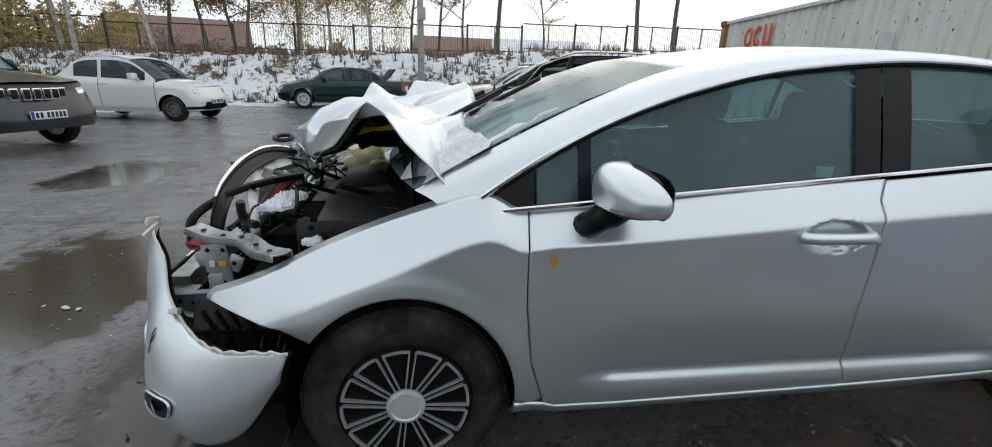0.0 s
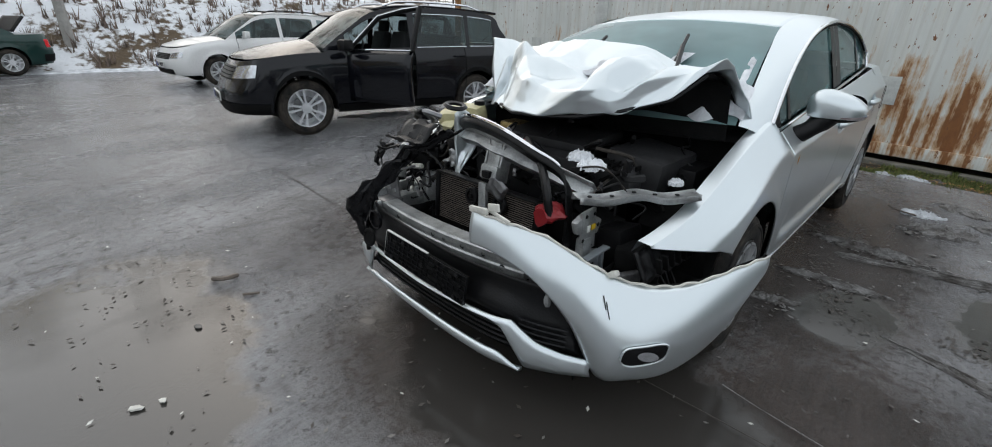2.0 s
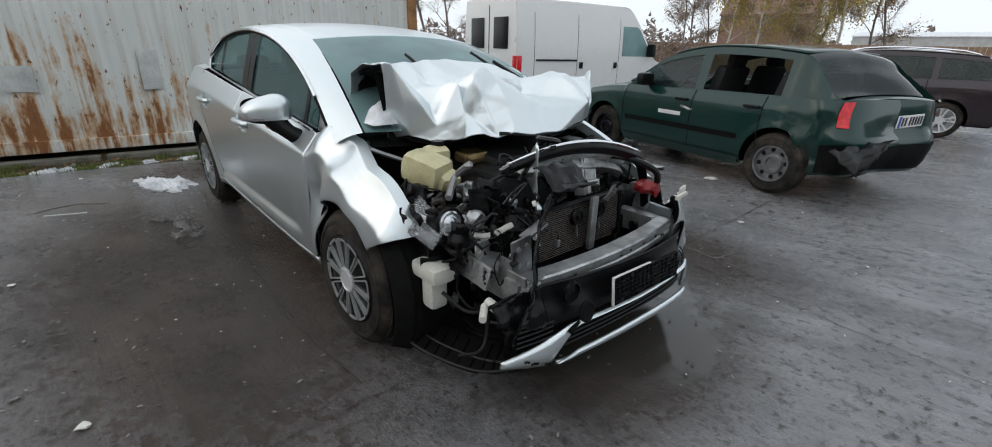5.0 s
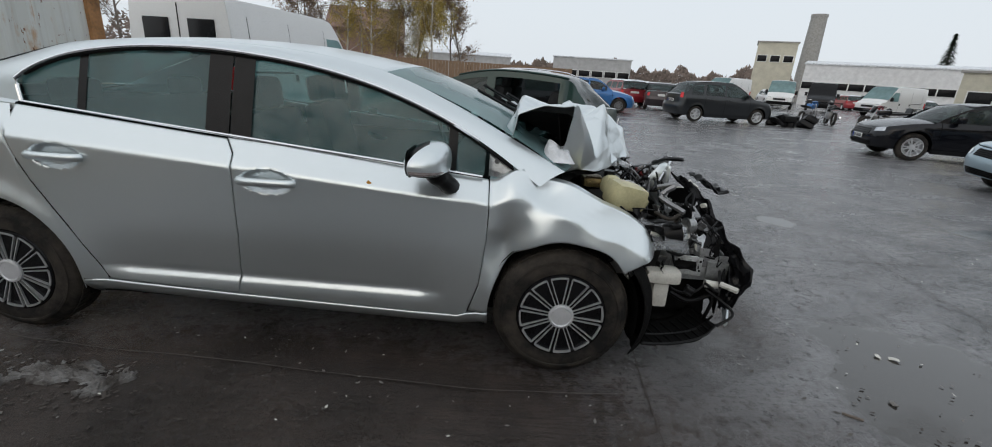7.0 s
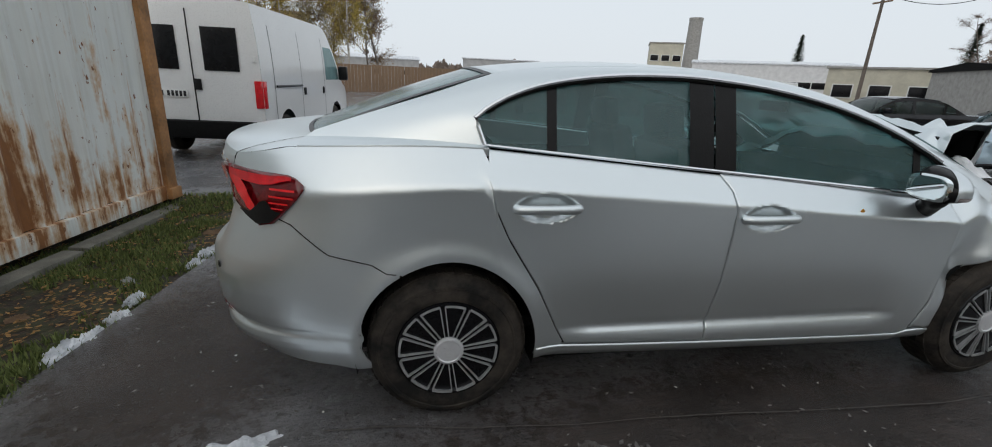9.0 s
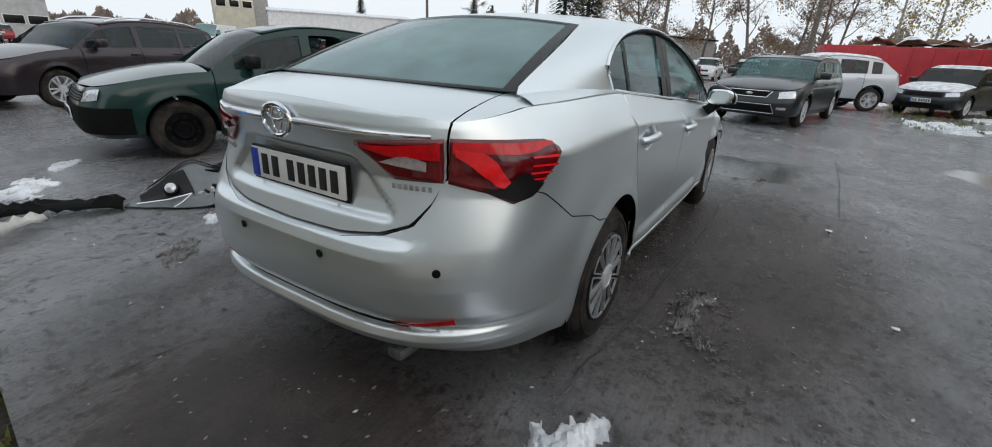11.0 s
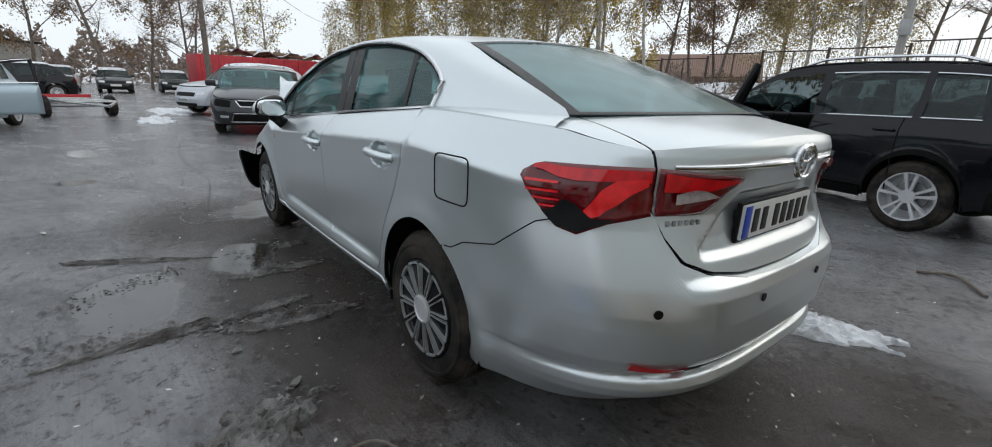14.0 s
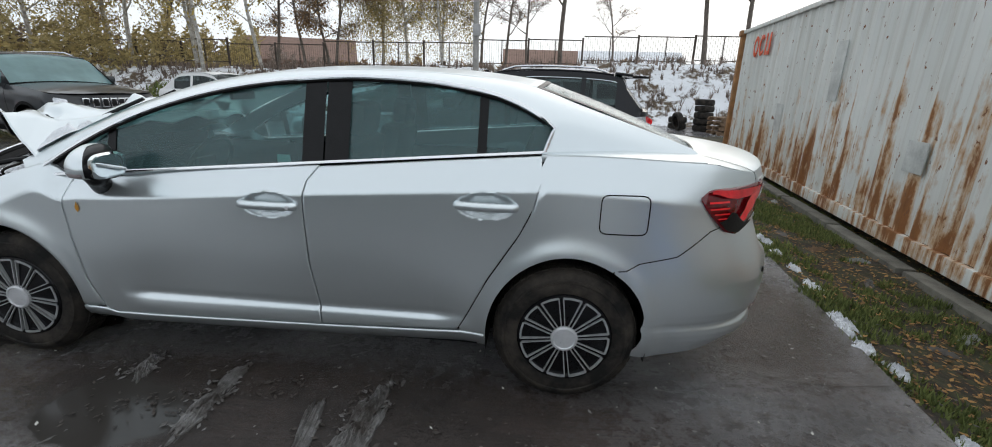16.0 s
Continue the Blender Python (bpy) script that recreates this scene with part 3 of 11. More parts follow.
# ---- muddy verge beside the container ----
def verge_height(x, y):
    d = SLAB(y) - x
    low = -0.03 - 0.13 * ease_in(0.0, 0.9, d) * sunk(y)
    return low + 0.035 * nz(x, y, 1, 1.7) + 0.018 * nz(x, y, 5, 6)


rows = []
for j in range(140):
    y = -13 + 16.4 * j / 139
    e = SLAB(y) + 0.03
    rows.append([(x, y, verge_height(x, y) - (0.03 if i == 0 else 0)) for i, x in enumerate(e - 0.085 * i for i in range(34))])
v, f = strip(rows)
tagged(mesh_ob("verge", v, f, VERGE), "muddy verge with moss, grass and fallen leaves", "verge", kind="structure")


def tufts(name, places, height, material, label, category, count=7, seed=3):
    """Many blades as one object."""
    r = random.Random(seed)
    verts, faces = [], []
    for x, y, z in places:
        for _ in range(count):
            a, h, lean = r.uniform(0, 6.28), height * r.uniform(0.5, 1.2), r.uniform(0.1, 0.7)
            bx, by = x + r.uniform(-0.05, 0.05), y + r.uniform(-0.05, 0.05)
            w = 0.006 + height * 0.05
            dx, dy = math.cos(a), math.sin(a)
            n = len(verts)
            verts += [(bx - dy * w, by + dx * w, z), (bx + dy * w, by - dx * w, z), (bx + dx * h * lean, by + dy * h * lean, z + h)]
            faces.append((n, n + 1, n + 2))
    return tagged(mesh_ob(name, verts, faces, material, smooth=0), label, category, kind="stuff")


r2 = random.Random(11)
spots = []
while len(spots) < 6500:
    y = r2.uniform(-12, 3.2)
    x = SLAB(y) - r2.uniform(0.0, 1.5)
    if nz(x, y, 9, 1.5) + 0.6 * nz(x, y, 3, 6) > 0.02:
        spots.append((x, y, verge_height(x, y) - 0.005))
tufts("grass", spots, 0.055, LEAF_GREEN, "short wet green grass on the verge", "grass", 8)
dead = []
while len(dead) < 9500:
    y = r2.uniform(-9, 3.2)
    x = SLAB(y) - r2.uniform(0.02, 1.6)
    if nz(x, y, 4, 2.2) > -0.35:
        dead.append((x, y, verge_height(x, y) + r2.uniform(0.0, 0.02)))


def litter(name, places, size, material, label, category, seed=5):
    """Small flat curled flakes as one object."""
    r = random.Random(seed)
    verts, faces = [], []
    for x, y, z in places:
        a, s = r.uniform(0, 6.28), size * r.uniform(0.5, 1.3)
        c, q = math.cos(a) * s, math.sin(a) * s
        t = s * r.uniform(-0.3, 0.6)
        n = len(verts)
        verts += [(x - c, y - q, z + 0.003), (x - q * 0.5, y + c * 0.5, z + 0.004 + t * 0.3), (x + c, y + q, z + 0.005 + abs(t) * 0.6), (x + q * 0.5, y - c * 0.5, z + 0.004)]
        faces += [(n, n + 1, n + 2), (n, n + 2, n + 3)]
    return tagged(mesh_ob(name, verts, faces, material, smooth=0), label, category, kind="stuff")


litter("fallen_leaves", dead, 0.020, LEAF_LITTER, "brown fallen leaves on the muddy verge", "leaves")


def clump(name, x, y, rx, ry, h, material, label, category, seed=0, turn=0.0, group="", z0=0.0, cut=0.16):
    """A lumpy ragged patch of snow or slush lying on the ground."""
    n, verts, faces, index = 60, [], [], {}
    ca, sa = math.cos(turn), math.sin(turn)
    for i in range(n + 1):
        for j in range(n + 1):
            u, w = 2 * i / n - 1, 2 * j / n - 1
            e = 1 - (u * u + w * w) ** 0.5 + 0.55 * nz(u * 2.2 + seed, w * 2.2, seed) + 0.24 * nz(u * 6 + seed, w * 6, 1) + 0.08 * nz(u * 14, w * 14, seed)
            if e > cut:
                hh = h * min(1, (e - cut) * 1.6) * (0.55 + 0.7 * abs(nz(u * 5, w * 5, seed + 2)) + 0.5 * nz(u * 11, w * 11, seed) + 0.28 * abs(nz(u * 19, w * 19, seed + 5)))
                index[i, j] = len(verts)
                lx, ly = u * rx, w * ry
                verts.append((x + ca * lx - sa * ly, y + sa * lx + ca * ly, z0 + max(0.001, hh)))
    for i in range(n):
        for j in range(n):
            q = [(i, j), (i + 1, j), (i + 1, j + 1), (i, j + 1)]
            if all(k in index for k in q):
                faces.append(tuple(index[k] for k in q))
    used = sorted({i for q in faces for i in q})
    mp = {i: k for k, i in enumerate(used)}
    rim = {}
    for q in faces:
        for a, b in zip(q, q[1:] + q[:1]):
            key = (min(a, b), max(a, b))
            rim[key] = rim.get(key, 0) + 1
    edge = {i for k, c in rim.items() if c == 1 for i in k}
    verts = [Vector(verts[i]) if i not in edge else Vector((verts[i][0], verts[i][1], z0 - 0.01)) for i in used]
    faces = [tuple(mp[i] for i in q) for q in faces]
    return tagged(mesh_ob(name, verts, faces, material, smooth=32), label, category, group)


SUV_SNOW = (-0.9, -5.45, 0.75, 0.28, 0.03, -0.17, 33)
for x, y, rx, ry, h, t, s in ((-2.20, -1.14, 0.42, 0.19, 0.06, 0.45, 1), (-3.80, -5.6, 1.0, 0.10, 0.05, 1.45, 12),
                              (-4.2, -9.0, 1.6, 0.22, 0.10, 1.45, 21), (-2.2, 3.9, 0.42, 0.20, 0.03, 1.05, 24), (-1.75, 4.6, 0.35, 0.12, 0.02, 0.9, 27),
                              (-1.68, 1.38, 0.16, 0.09, 0.04, 1.5, 30), SUV_SNOW):
    clump("snow_patch", x, y, rx, ry, h, SNOW, "melting white snow patch on wet ground", "snow", s, t, "snow patches")
v, f = joint([(1.60, 0.98), (1.66, 1.25), (1.71, 1.47), (1.90, 1.52), (2.07, 1.49), (2.12, 1.62), (2.17, 1.81)], 0.004)
tagged(mesh_ob("slush_line", v, f, SLUSH), "thin pale line of dried scum on wet ground", "slush", "slush ridges")
r3 = random.Random(31)
for k in range(30):
    y = -7.0 + 0.28 * k + r3.uniform(-0.2, 0.2)
    clump("snow_patch", SLAB(y) - r3.uniform(0.02, 0.14), y, r3.uniform(0.07, 0.20), r3.uniform(0.035, 0.08), 0.04, SNOW, "melting white snow along the muddy verge", "snow", 40 + k, 1.45, "snow patches", -0.02)
for x, y, rx, ry, h, t, s in ((-1.30, 1.50, 0.26, 0.18, 0.045, 1.9, 2), (-2.05, 1.62, 0.25, 0.12, 0.03, 0.9, 14), (-1.60, 1.80, 0.15, 0.08, 0.02, 1.2, 5),
                              (0.71, 0.90, 0.16, 0.05, 0.025, 1.9, 8), (0.23, 1.12, 0.34, 0.06, 0.022, 1.57, 11), (-0.52, 1.06, 0.26, 0.045, 0.03, 1.57, 41),
                              (-0.85, -1.20, 0.24, 0.10, 0.04, 0.1, 26), (-1.10, -1.32, 0.12, 0.06, 0.025, 0.6, 32), (-0.62, -1.24, 0.12, 0.07, 0.03, 0.9, 35),
                              (-0.35, 1.62, 0.70, 0.055, 0.03, 1.72, 38), (0.88, 1.85, 0.55, 0.05, 0.02, 1.15, 23), (-0.50, 1.25, 0.32, 0.09, 0.035, 1.5, 29)):
    clump("slush_ridge", x, y, rx, ry, h, SLUSH, "low ridge of grey slush on wet ground", "slush", s, t, "slush ridges")


rv = random.Random(8)
for k in range(16):
    y = -4.6 + 0.42 * k + rv.uniform(-0.15, 0.15)
    x = SLAB(y) - rv.uniform(0.15, 1.05)
    z = verge_height(x, y)
    nm, mt, lb, ct = (("bark_piece", WOOD, "wet brown piece of bark on the verge", "bark"), ("plastic_shard", GREY_SHARD, "broken grey plastic shard on the verge", "plastic"), ("stone", STONE, "small wet grey stone on the verge", "stone"))[k % 3]
    clump(nm, x, y, rv.uniform(0.06, 0.17), rv.uniform(0.03, 0.07), 0.035, mt, lb, ct, 70 + k, rv.uniform(0, 3), "rubbish on the verge", z + 0.004)


# ---- shipping container ----
def build_container():
    """Forty-foot corrugated steel box on low blocks; its long side faces +x."""
    L, W, H, z0 = 12.19, 2.44, 2.70, -0.04
    base = Vector((-4.16, 3.10, 0))
    ang = math.atan2(1.54, -12.1)
    m = Matrix.Translation(base) @ Matrix.Rotation(-math.atan2(1.47, 12.1), 4, "Z")
    box = empty("shipping_container", m, "long off-white corrugated shipping container with rust streaks", "container")

    def corrugated(x, y0, y1, sgn):
        rows, pitch, y = [], 0.278, y0
        prof = [(0.0, 0.0), (0.072, 0.0), (0.140, -0.036), (0.210, -0.036), (0.278, 0.0)]
        ys = []
        while y > y1:
            ys += [(y - a, d) for a, d in prof[:-1]]
            y -= pitch
        for yy, d in ys:
            yy = max(yy, y1)
            rows.append([(x + sgn * d - 0.02 * sgn, yy, z) for z in np.linspace(z0 + 0.15, H - 0.06, 14)])
        return strip(rows)

    v, f = corrugated(0, -0.16, -L + 0.16, 1)
    mesh_ob("side_wall", v, f, CONTAINER_PAINT, box, smooth=0, thick=0.003)
    v, f = corrugated(-W, -0.16, -L + 0.16, -1)
    mesh_ob("side_wall", v, f, CONTAINER_PAINT, box, smooth=0)
    for y in (-0.02, -L + 0.02):
        v, f = grid(lambda a, b: (-W + 0.12 + a * (W - 0.24), y + 0.02 * math.sin(a * 60), z0 + 0.15 + b * (H - z0 - 0.2)), 60, 2)
        mesh_ob("end_wall", v, f, CONTAINER_PAINT, box)
    v, f = grid(lambda a, b: (-W + a * W, -b * L, H - 0.01 + 0.012 * math.sin(b * 250)), 2, 180)
    mesh_ob("roof", v, f, CONTAINER_PAINT, box)
    for x in (-0.015, -W + 0.015):
        block("bottom_rail", (x, -L / 2, z0 + 0.075), (0.06, L - 0.3, 0.15), CONTAINER_PAINT, box, 0.008)
        block("top_rail", (x, -L / 2, H - 0.03), (0.06, L - 0.3, 0.07), CONTAINER_PAINT, box, 0.01)
        for y in (-0.08, -L + 0.08):
            block("corner_post", (x, y, (H + z0) / 2), (0.10, 0.16, H - z0 - 0.2), CONTAINER_RUST, box, 0.012)
            for z in (z0 + 0.06, H - 0.05):
                block("corner_casting", (x, y, z), (0.17, 0.18, 0.12), CONTAINER_RUST, box, 0.012)
    for k in range(8):
        y = -0.8 - 1.52 * k
        block("sleeper", (0.10 + 0.02 * (k % 2), y, z0 - 0.155), (0.17, 1.46, 0.20), WET_CONCRETE, box, 0.02, Matrix.Rotation(0.012 * (-1) ** k, 4, "Z"))
        block("sleeper", (-W + 0.1, y, z0 - 0.155), (0.17, 1.46, 0.20), WET_CONCRETE, box, 0.02)
    # patched repairs and the small marks near the door end
    for y, z, sy, sz in ((-3.9, 0.95, 0.22, 0.5), (-2.5, 0.75, 0.26, 0.34), (-7.2, 1.7, 0.26, 0.75), (-5.2, 0.85, 0.3, 0.3), (-9.0, 1.0, 0.3, 0.45)):
        block("repair_patch", (-0.012, y, z), (0.010, sy, sz), PATCH_PAINT, box, 0.003)
    block("warning_label", (0.0, -0.42, 2.18), (0.008, 0.15, 0.22), YELLOW, box, 0.002)
    block("size_label", (0.0, -0.85, 2.22), (0.008, 0.14, 0.2), PLATE_WHITE, box, 0.002)
    for k, z in enumerate((2.26, 2.19, 2.14)):
        block("label_bar", (0.006, -0.85, z), (0.004, 0.10, 0.025), INK, box, 0.001)
        block("label_bar", (0.006, -0.42, z), (0.004, 0.11, 0.025), INK, box, 0.001)
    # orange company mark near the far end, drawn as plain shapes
    y = -L + 1.12
    for k in range(3):
        yy = y + 0.12 + k * 0.36
        if k < 1 or k == 1:
            rows = []
            for i in range(25):
                a = 2 * math.pi * i / 24 * (1 if k == 0 else 0.78) + (0 if k == 0 else 0.7)
                rows.append([(0.004, yy + 0.16 * math.cos(a), 2.28 + 0.20 * math.sin(a)), (0.004, yy + 0.085 * math.cos(a), 2.28 + 0.12 * math.sin(a))])
            v, f = strip(rows)
            mesh_ob("mark_ring", v, f, ORANGE_PAINT, box, thick=0.004)
        else:
            block("mark_bar", (0.004, yy - 0.10, 2.28), (0.006, 0.08, 0.40), ORANGE_PAINT, box, 0.002)
            block("mark_bar", (0.004, yy + 0.10, 2.28), (0.006, 0.08, 0.40), ORANGE_PAINT, box, 0.002)
            block("mark_bar", (0.004, yy + 0.02, 2.12), (0.006, 0.16, 0.07), ORANGE_PAINT, box, 0.002)
    return box


build_container()


# ---- vehicles ----
class Body:
    """A car's outer skin: c from -1 (rear middle) over 0..1 (flank) to 2 (front middle), and a height."""

    def __init__(s, xr, xr0, xf0, xf, width, rear, front, nr=4.0, nf=3.4, corner=None):
        s.xr, s.xr0, s.xf0, s.xf, s.width, s.rear, s.front, s.nf = xr, xr0, xf0, xf, width, rear, front, nf
        s.nr = nr if callable(nr) else (lambda z: nr)
        s.corner = corner or rear

    def at(s, c, z, side=1):
        if c < 0:
            f = (c + 1) * math.pi / 2
            k = max(0.0, min(1.0, (max(0.0, math.sin(f)) ** (2 / s.nr(z)) - 0.50) / 0.20))
            deep = lerp(ipl(s.rear, z), ipl(s.corner, z), k * k * (3 - 2 * k))
            x = s.xr0 + (s.xr + deep - s.xr0) * max(0.0, math.cos(f)) ** (2 / s.nr(z))
            return Vector((x, side * s.width(x, z) * max(0.0, math.sin(f)) ** (2 / s.nr(z)), z))
        if c > 1:
            f = (2 - c) * math.pi / 2
            x = s.xf0 + (s.xf + ipl(s.front, z) - s.xf0) * max(0.0, math.cos(f)) ** (2 / s.nf)
            return Vector((x, side * s.width(x, z) * max(0.0, math.sin(f)) ** (2 / s.nf), z))
        x = s.xr0 + (s.xf0 - s.xr0) * c
        return Vector((x, side * s.width(x, z), z))

    def c_x(s, x, z=0.6):
        if x < s.xr0:
            q = min(1.0, (x - s.xr0) / (s.xr + ipl(s.corner, z) - s.xr0))
            return math.acos(q ** (s.nr(z) / 2)) / (math.pi / 2) - 1
        if x > s.xf0:
            q = min(1.0, (x - s.xf0) / (s.xf + ipl(s.front, z) - s.xf0))
            return 2 - math.acos(q ** (s.nf / 2)) / (math.pi / 2)
        return (x - s.xr0) / (s.xf0 - s.xr0)

    def c_y(s, y, rear=True, w=0.87, z=0.84):
        q = min(1.0, y / w)
        if rear:
            return math.asin(q ** (s.nr(z) / 2)) / (math.pi / 2) - 1
        return 2 - math.asin(q ** (s.nf / 2)) / (math.pi / 2)

    def c_yz(s, y, z):
        """The place round the tail where the skin is y wide at a height."""
        c = s.c_y(y)
        for _ in range(4):
            c = s.c_y(y, True, s.width(s.at(c, z).x, z), z)
        return c

    def panel(s, cols, side, nv=10, off=0.0):
        """Rows of points for columns of (c, low, high), pushed out by off."""
        rows = []
        for col, lo, hi in cols:
            row = []
            for j in range(nv + 1):
                z = lerp(lo, hi, j / nv)
                c = col(z) if callable(col) else col
                p = s.at(c, z, side)
                if off:
                    n = (s.at(min(2, c + 0.01), z, side) - s.at(max(-1, c - 0.01), z, side)).cross(s.at(c, z + 0.01, side) - s.at(c, z - 0.01, side))
                    if n.length > 1e-9:
                        n.normalize()
                        out = Vector((p.x - 0.5 * (s.xr0 + s.xf0) if (c < 0 or c > 1) else 0, p.y, 0))
                        p = p + n * (off if n.dot(out) >= 0 else -off)
                row.append(p)
            rows.append(row)
        v, f = strip(rows)
        return v, outward(v, f)


def arch_columns(xc, zc, a, b, sill, n=16):
    """(x, low edge) along a wheel arch from back to front."""
    out = [(xc - a, sill)]
    for i in range(n + 1):
        t = math.pi * (1 - i / n)
        out.append((xc + a * math.cos(t), zc + b * math.sin(t)))
    return out + [(xc + a, sill)]


def ring(parent, name, r0, r1, y, depth, material, n=28, label=""):
    v, f = lathe([(r0, y), (r0, y + depth), (r1, y + depth), (r1, y)], n)
    return mesh_ob(name, v, f, material, parent, label)


WHEELS = {}


def wheel(kind, R, width):
    """A wheel lying with its outer face at +y, built once for each kind."""
    key = (kind, R)
    if key in WHEELS:
        return WHEELS[key]
    rim = R * {"cover": 0.655, "alloy": 0.70, "steel": 0.62, "black_steel": 0.62, "plain": 0.64}[kind]
    w = new("wheel")
    h = width / 2
    prof = [(rim * 0.97, -h + 0.02), (rim, -h + 0.005), (rim + 0.02, -h), (R - 0.045, -h + 0.002), (R - 0.015, -h + 0.018), (R, -h + 0.045),
            (R, h - 0.045), (R - 0.015, h - 0.018), (R - 0.045, h - 0.002), (rim + 0.022, h), (rim + 0.004, h - 0.006), (rim * 0.97, h - 0.02)]
    v, f = lathe(prof, 48)
    tyre = mesh_ob("tyre", v, f, RUBBER, w)
    # tread blocks and a raised ring on the sidewall
    tv, tf = [], []
    for i in range(56 if kind != "plain" else 0):
        a = 2 * math.pi * i / 56
        for y0, y1, sk in ((-h + 0.04, -h + 0.085, 0.02), (-0.035, 0.0, 0), (0.008, 0.04, 0), (h - 0.085, h - 0.04, -0.02)):
            da = 0.042
            k = len(tv)
            for rr in (R - 0.002, R + 0.004):
                tv += [(rr * math.cos(a + q + o), yy, rr * math.sin(a + q + o)) for q, yy, o in ((-da, y0, sk), (da, y0, sk), (da, y1, 0), (-da, y1, 0))]
            tf += [(k + 4, k + 5, k + 6, k + 7)] + [(k + e, k + (e + 1) % 4, k + 4 + (e + 1) % 4, k + 4 + e) for e in range(4)]
    if tf:
        mesh_ob("tread", tv, tf, RUBBER, tyre, smooth=0)["kind"] = "stuff"
    v, f = lathe([(R - 0.055, h - 0.0015), (R - 0.052, h + 0.002), (R - 0.040, h + 0.001), (R - 0.037, h - 0.003)], 48)
    mesh_ob("sidewall_ring", v, f, RUBBER, tyre)
    if kind == "cover":
        v, f = lathe([(rim + 0.004, h - 0.012), (rim - 0.002, h - 0.002), (rim - 0.014, h + 0.001), (rim - 0.022, h - 0.010), (0.07, h - 0.002), (0.0, h - 0.002)], 60)
        cover = mesh_ob("wheel_cover", v, f, GLOSS_BLACK, w, "black plastic wheel cover")
        n = 12
        for i in range(n):
            a = 2 * math.pi * i / n
            hw = math.pi / n * 0.80
            pts_out = []
            ro, ri = rim - 0.014, 0.058
            bv, bf = [], []
            for sgn in (-1, 1):
                a0, a1 = a + sgn * hw, a + sgn * hw * 0.62
                t = 0.0048
                p0 = Vector((ro * math.cos(a0), 0, ro * math.sin(a0)))
                p1 = Vector((ri * math.cos(a1), 0, ri * math.sin(a1)))
                d = (p1 - p0).normalized()
                o = Vector((-d.z, 0, d.x)) * t * 0.5
                k = len(bv)
                for yy in (h - 0.010, h + 0.004):
                    bv += [q + Vector((0, yy, 0)) for q in (p0 - o, p0 + o, p1 + o, p1 - o)]
                bf += [(k + 4, k + 5, k + 6, k + 7)] + [(k + e, k + (e + 1) % 4, k + 4 + (e + 1) % 4, k + 4 + e) for e in range(4)]
            k = len(bv)
            for s5 in range(6):
                aa = a - hw + 2 * hw * s5 / 5
                for rr in (ro + 0.004, ro - 0.005):
                    bv += [(rr * math.cos(aa), h + 0.004, rr * math.sin(aa)), (rr * math.cos(aa), h - 0.010, rr * math.sin(aa))]
            for s5 in range(5):
                q, z = k + 4 * s5, k + 4 * (s5 + 1)
                bf += [(q, z, z + 2, q + 2), (q, q + 1, z + 1, z), (q + 2, z + 2, z + 3, q + 3)]
            mesh_ob("spoke", bv, bf, COVER_SILVER, cover, smooth=0)
        v, f = lathe([(0.062, h - 0.008), (0.060, h + 0.008), (0.050, h + 0.012), (0.046, h + 0.008), (0.0, h + 0.010)], 32)
        mesh_ob("hub_cap", v, f, ALLOY, cover)
    elif kind == "plain":
        v, f = lathe([(rim, h - 0.012), (rim - 0.01, h - 0.004), (rim * 0.75, h - 0.03), (rim * 0.3, h - 0.01), (0, h - 0.01)], 24)
        mesh_ob("rim", v, f, ALLOY, w)
    elif kind == "alloy":
        v, f = lathe([(rim * 0.99, h - 0.015), (rim * 0.985, h - 0.004), (rim * 0.94, h - 0.006), (rim * 0.92, h - 0.05), (rim * 0.90, -h + 0.05), (0.0, -h + 0.05)], 40)
        mesh_ob("rim", v, f, ALLOY, w)
        v, f = lathe([(rim * 0.62, -0.01), (rim * 0.62, 0.01), (0, 0.01)], 24)
        mesh_ob("brake_disc", v, f, STEEL, w)
        for i in range(10):
            a = 2 * math.pi * i / 10 + (0.13 if i % 2 else -0.13) * 0.8
            d = Vector((math.cos(a), 0, math.sin(a)))
            o = Vector((-d.z, 0, d.x))
            sp = [d * 0.05, d * rim * 0.5, d * rim * 0.95]
            rows = []
            for q, ww, yy in zip(sp, (0.016, 0.014, 0.020), (h - 0.028, h - 0.020, h - 0.010)):
                rows.append([q - o * ww + Vector((0, yy - 0.03, 0)), q - o * ww * 0.8 + Vector((0, yy, 0)), q + o * ww * 0.8 + Vector((0, yy, 0)), q + o * ww + Vector((0, yy - 0.03, 0))])
            v, f = strip(rows)
            mesh_ob("spoke", v, f, ALLOY, w, smooth=0)
        v, f = lathe([(0.07, h - 0.05), (0.066, h - 0.022), (0.03, h - 0.018), (0.0, h - 0.018)], 20)
        mesh_ob("hub_cap", v, f, ALLOY, w)
    else:
        v, f = lathe([(rim, h - 0.012), (rim - 0.006, h - 0.002), (rim - 0.02, h - 0.004), (rim - 0.03, h - 0.05), (rim * 0.62, h - 0.055), (rim * 0.5, h - 0.03), (rim * 0.34, h - 0.028), (rim * 0.3, h - 0.05), (0, h - 0.05)], 40)
        disc = mesh_ob("rim", v, f, GLOSS_BLACK if kind == "black_steel" else STEEL, w)
        for i in range(8):
            a = 2 * math.pi * i / 8
            v, f = lathe([(0.024, h - 0.050), (0.0, h - 0.0495)], 10, rim * 0.74 * math.cos(a), 0, rim * 0.74 * math.sin(a))
            mesh_ob("vent_hole", v, f, PLASTIC, disc)
    WHEELS[key] = w
    return w


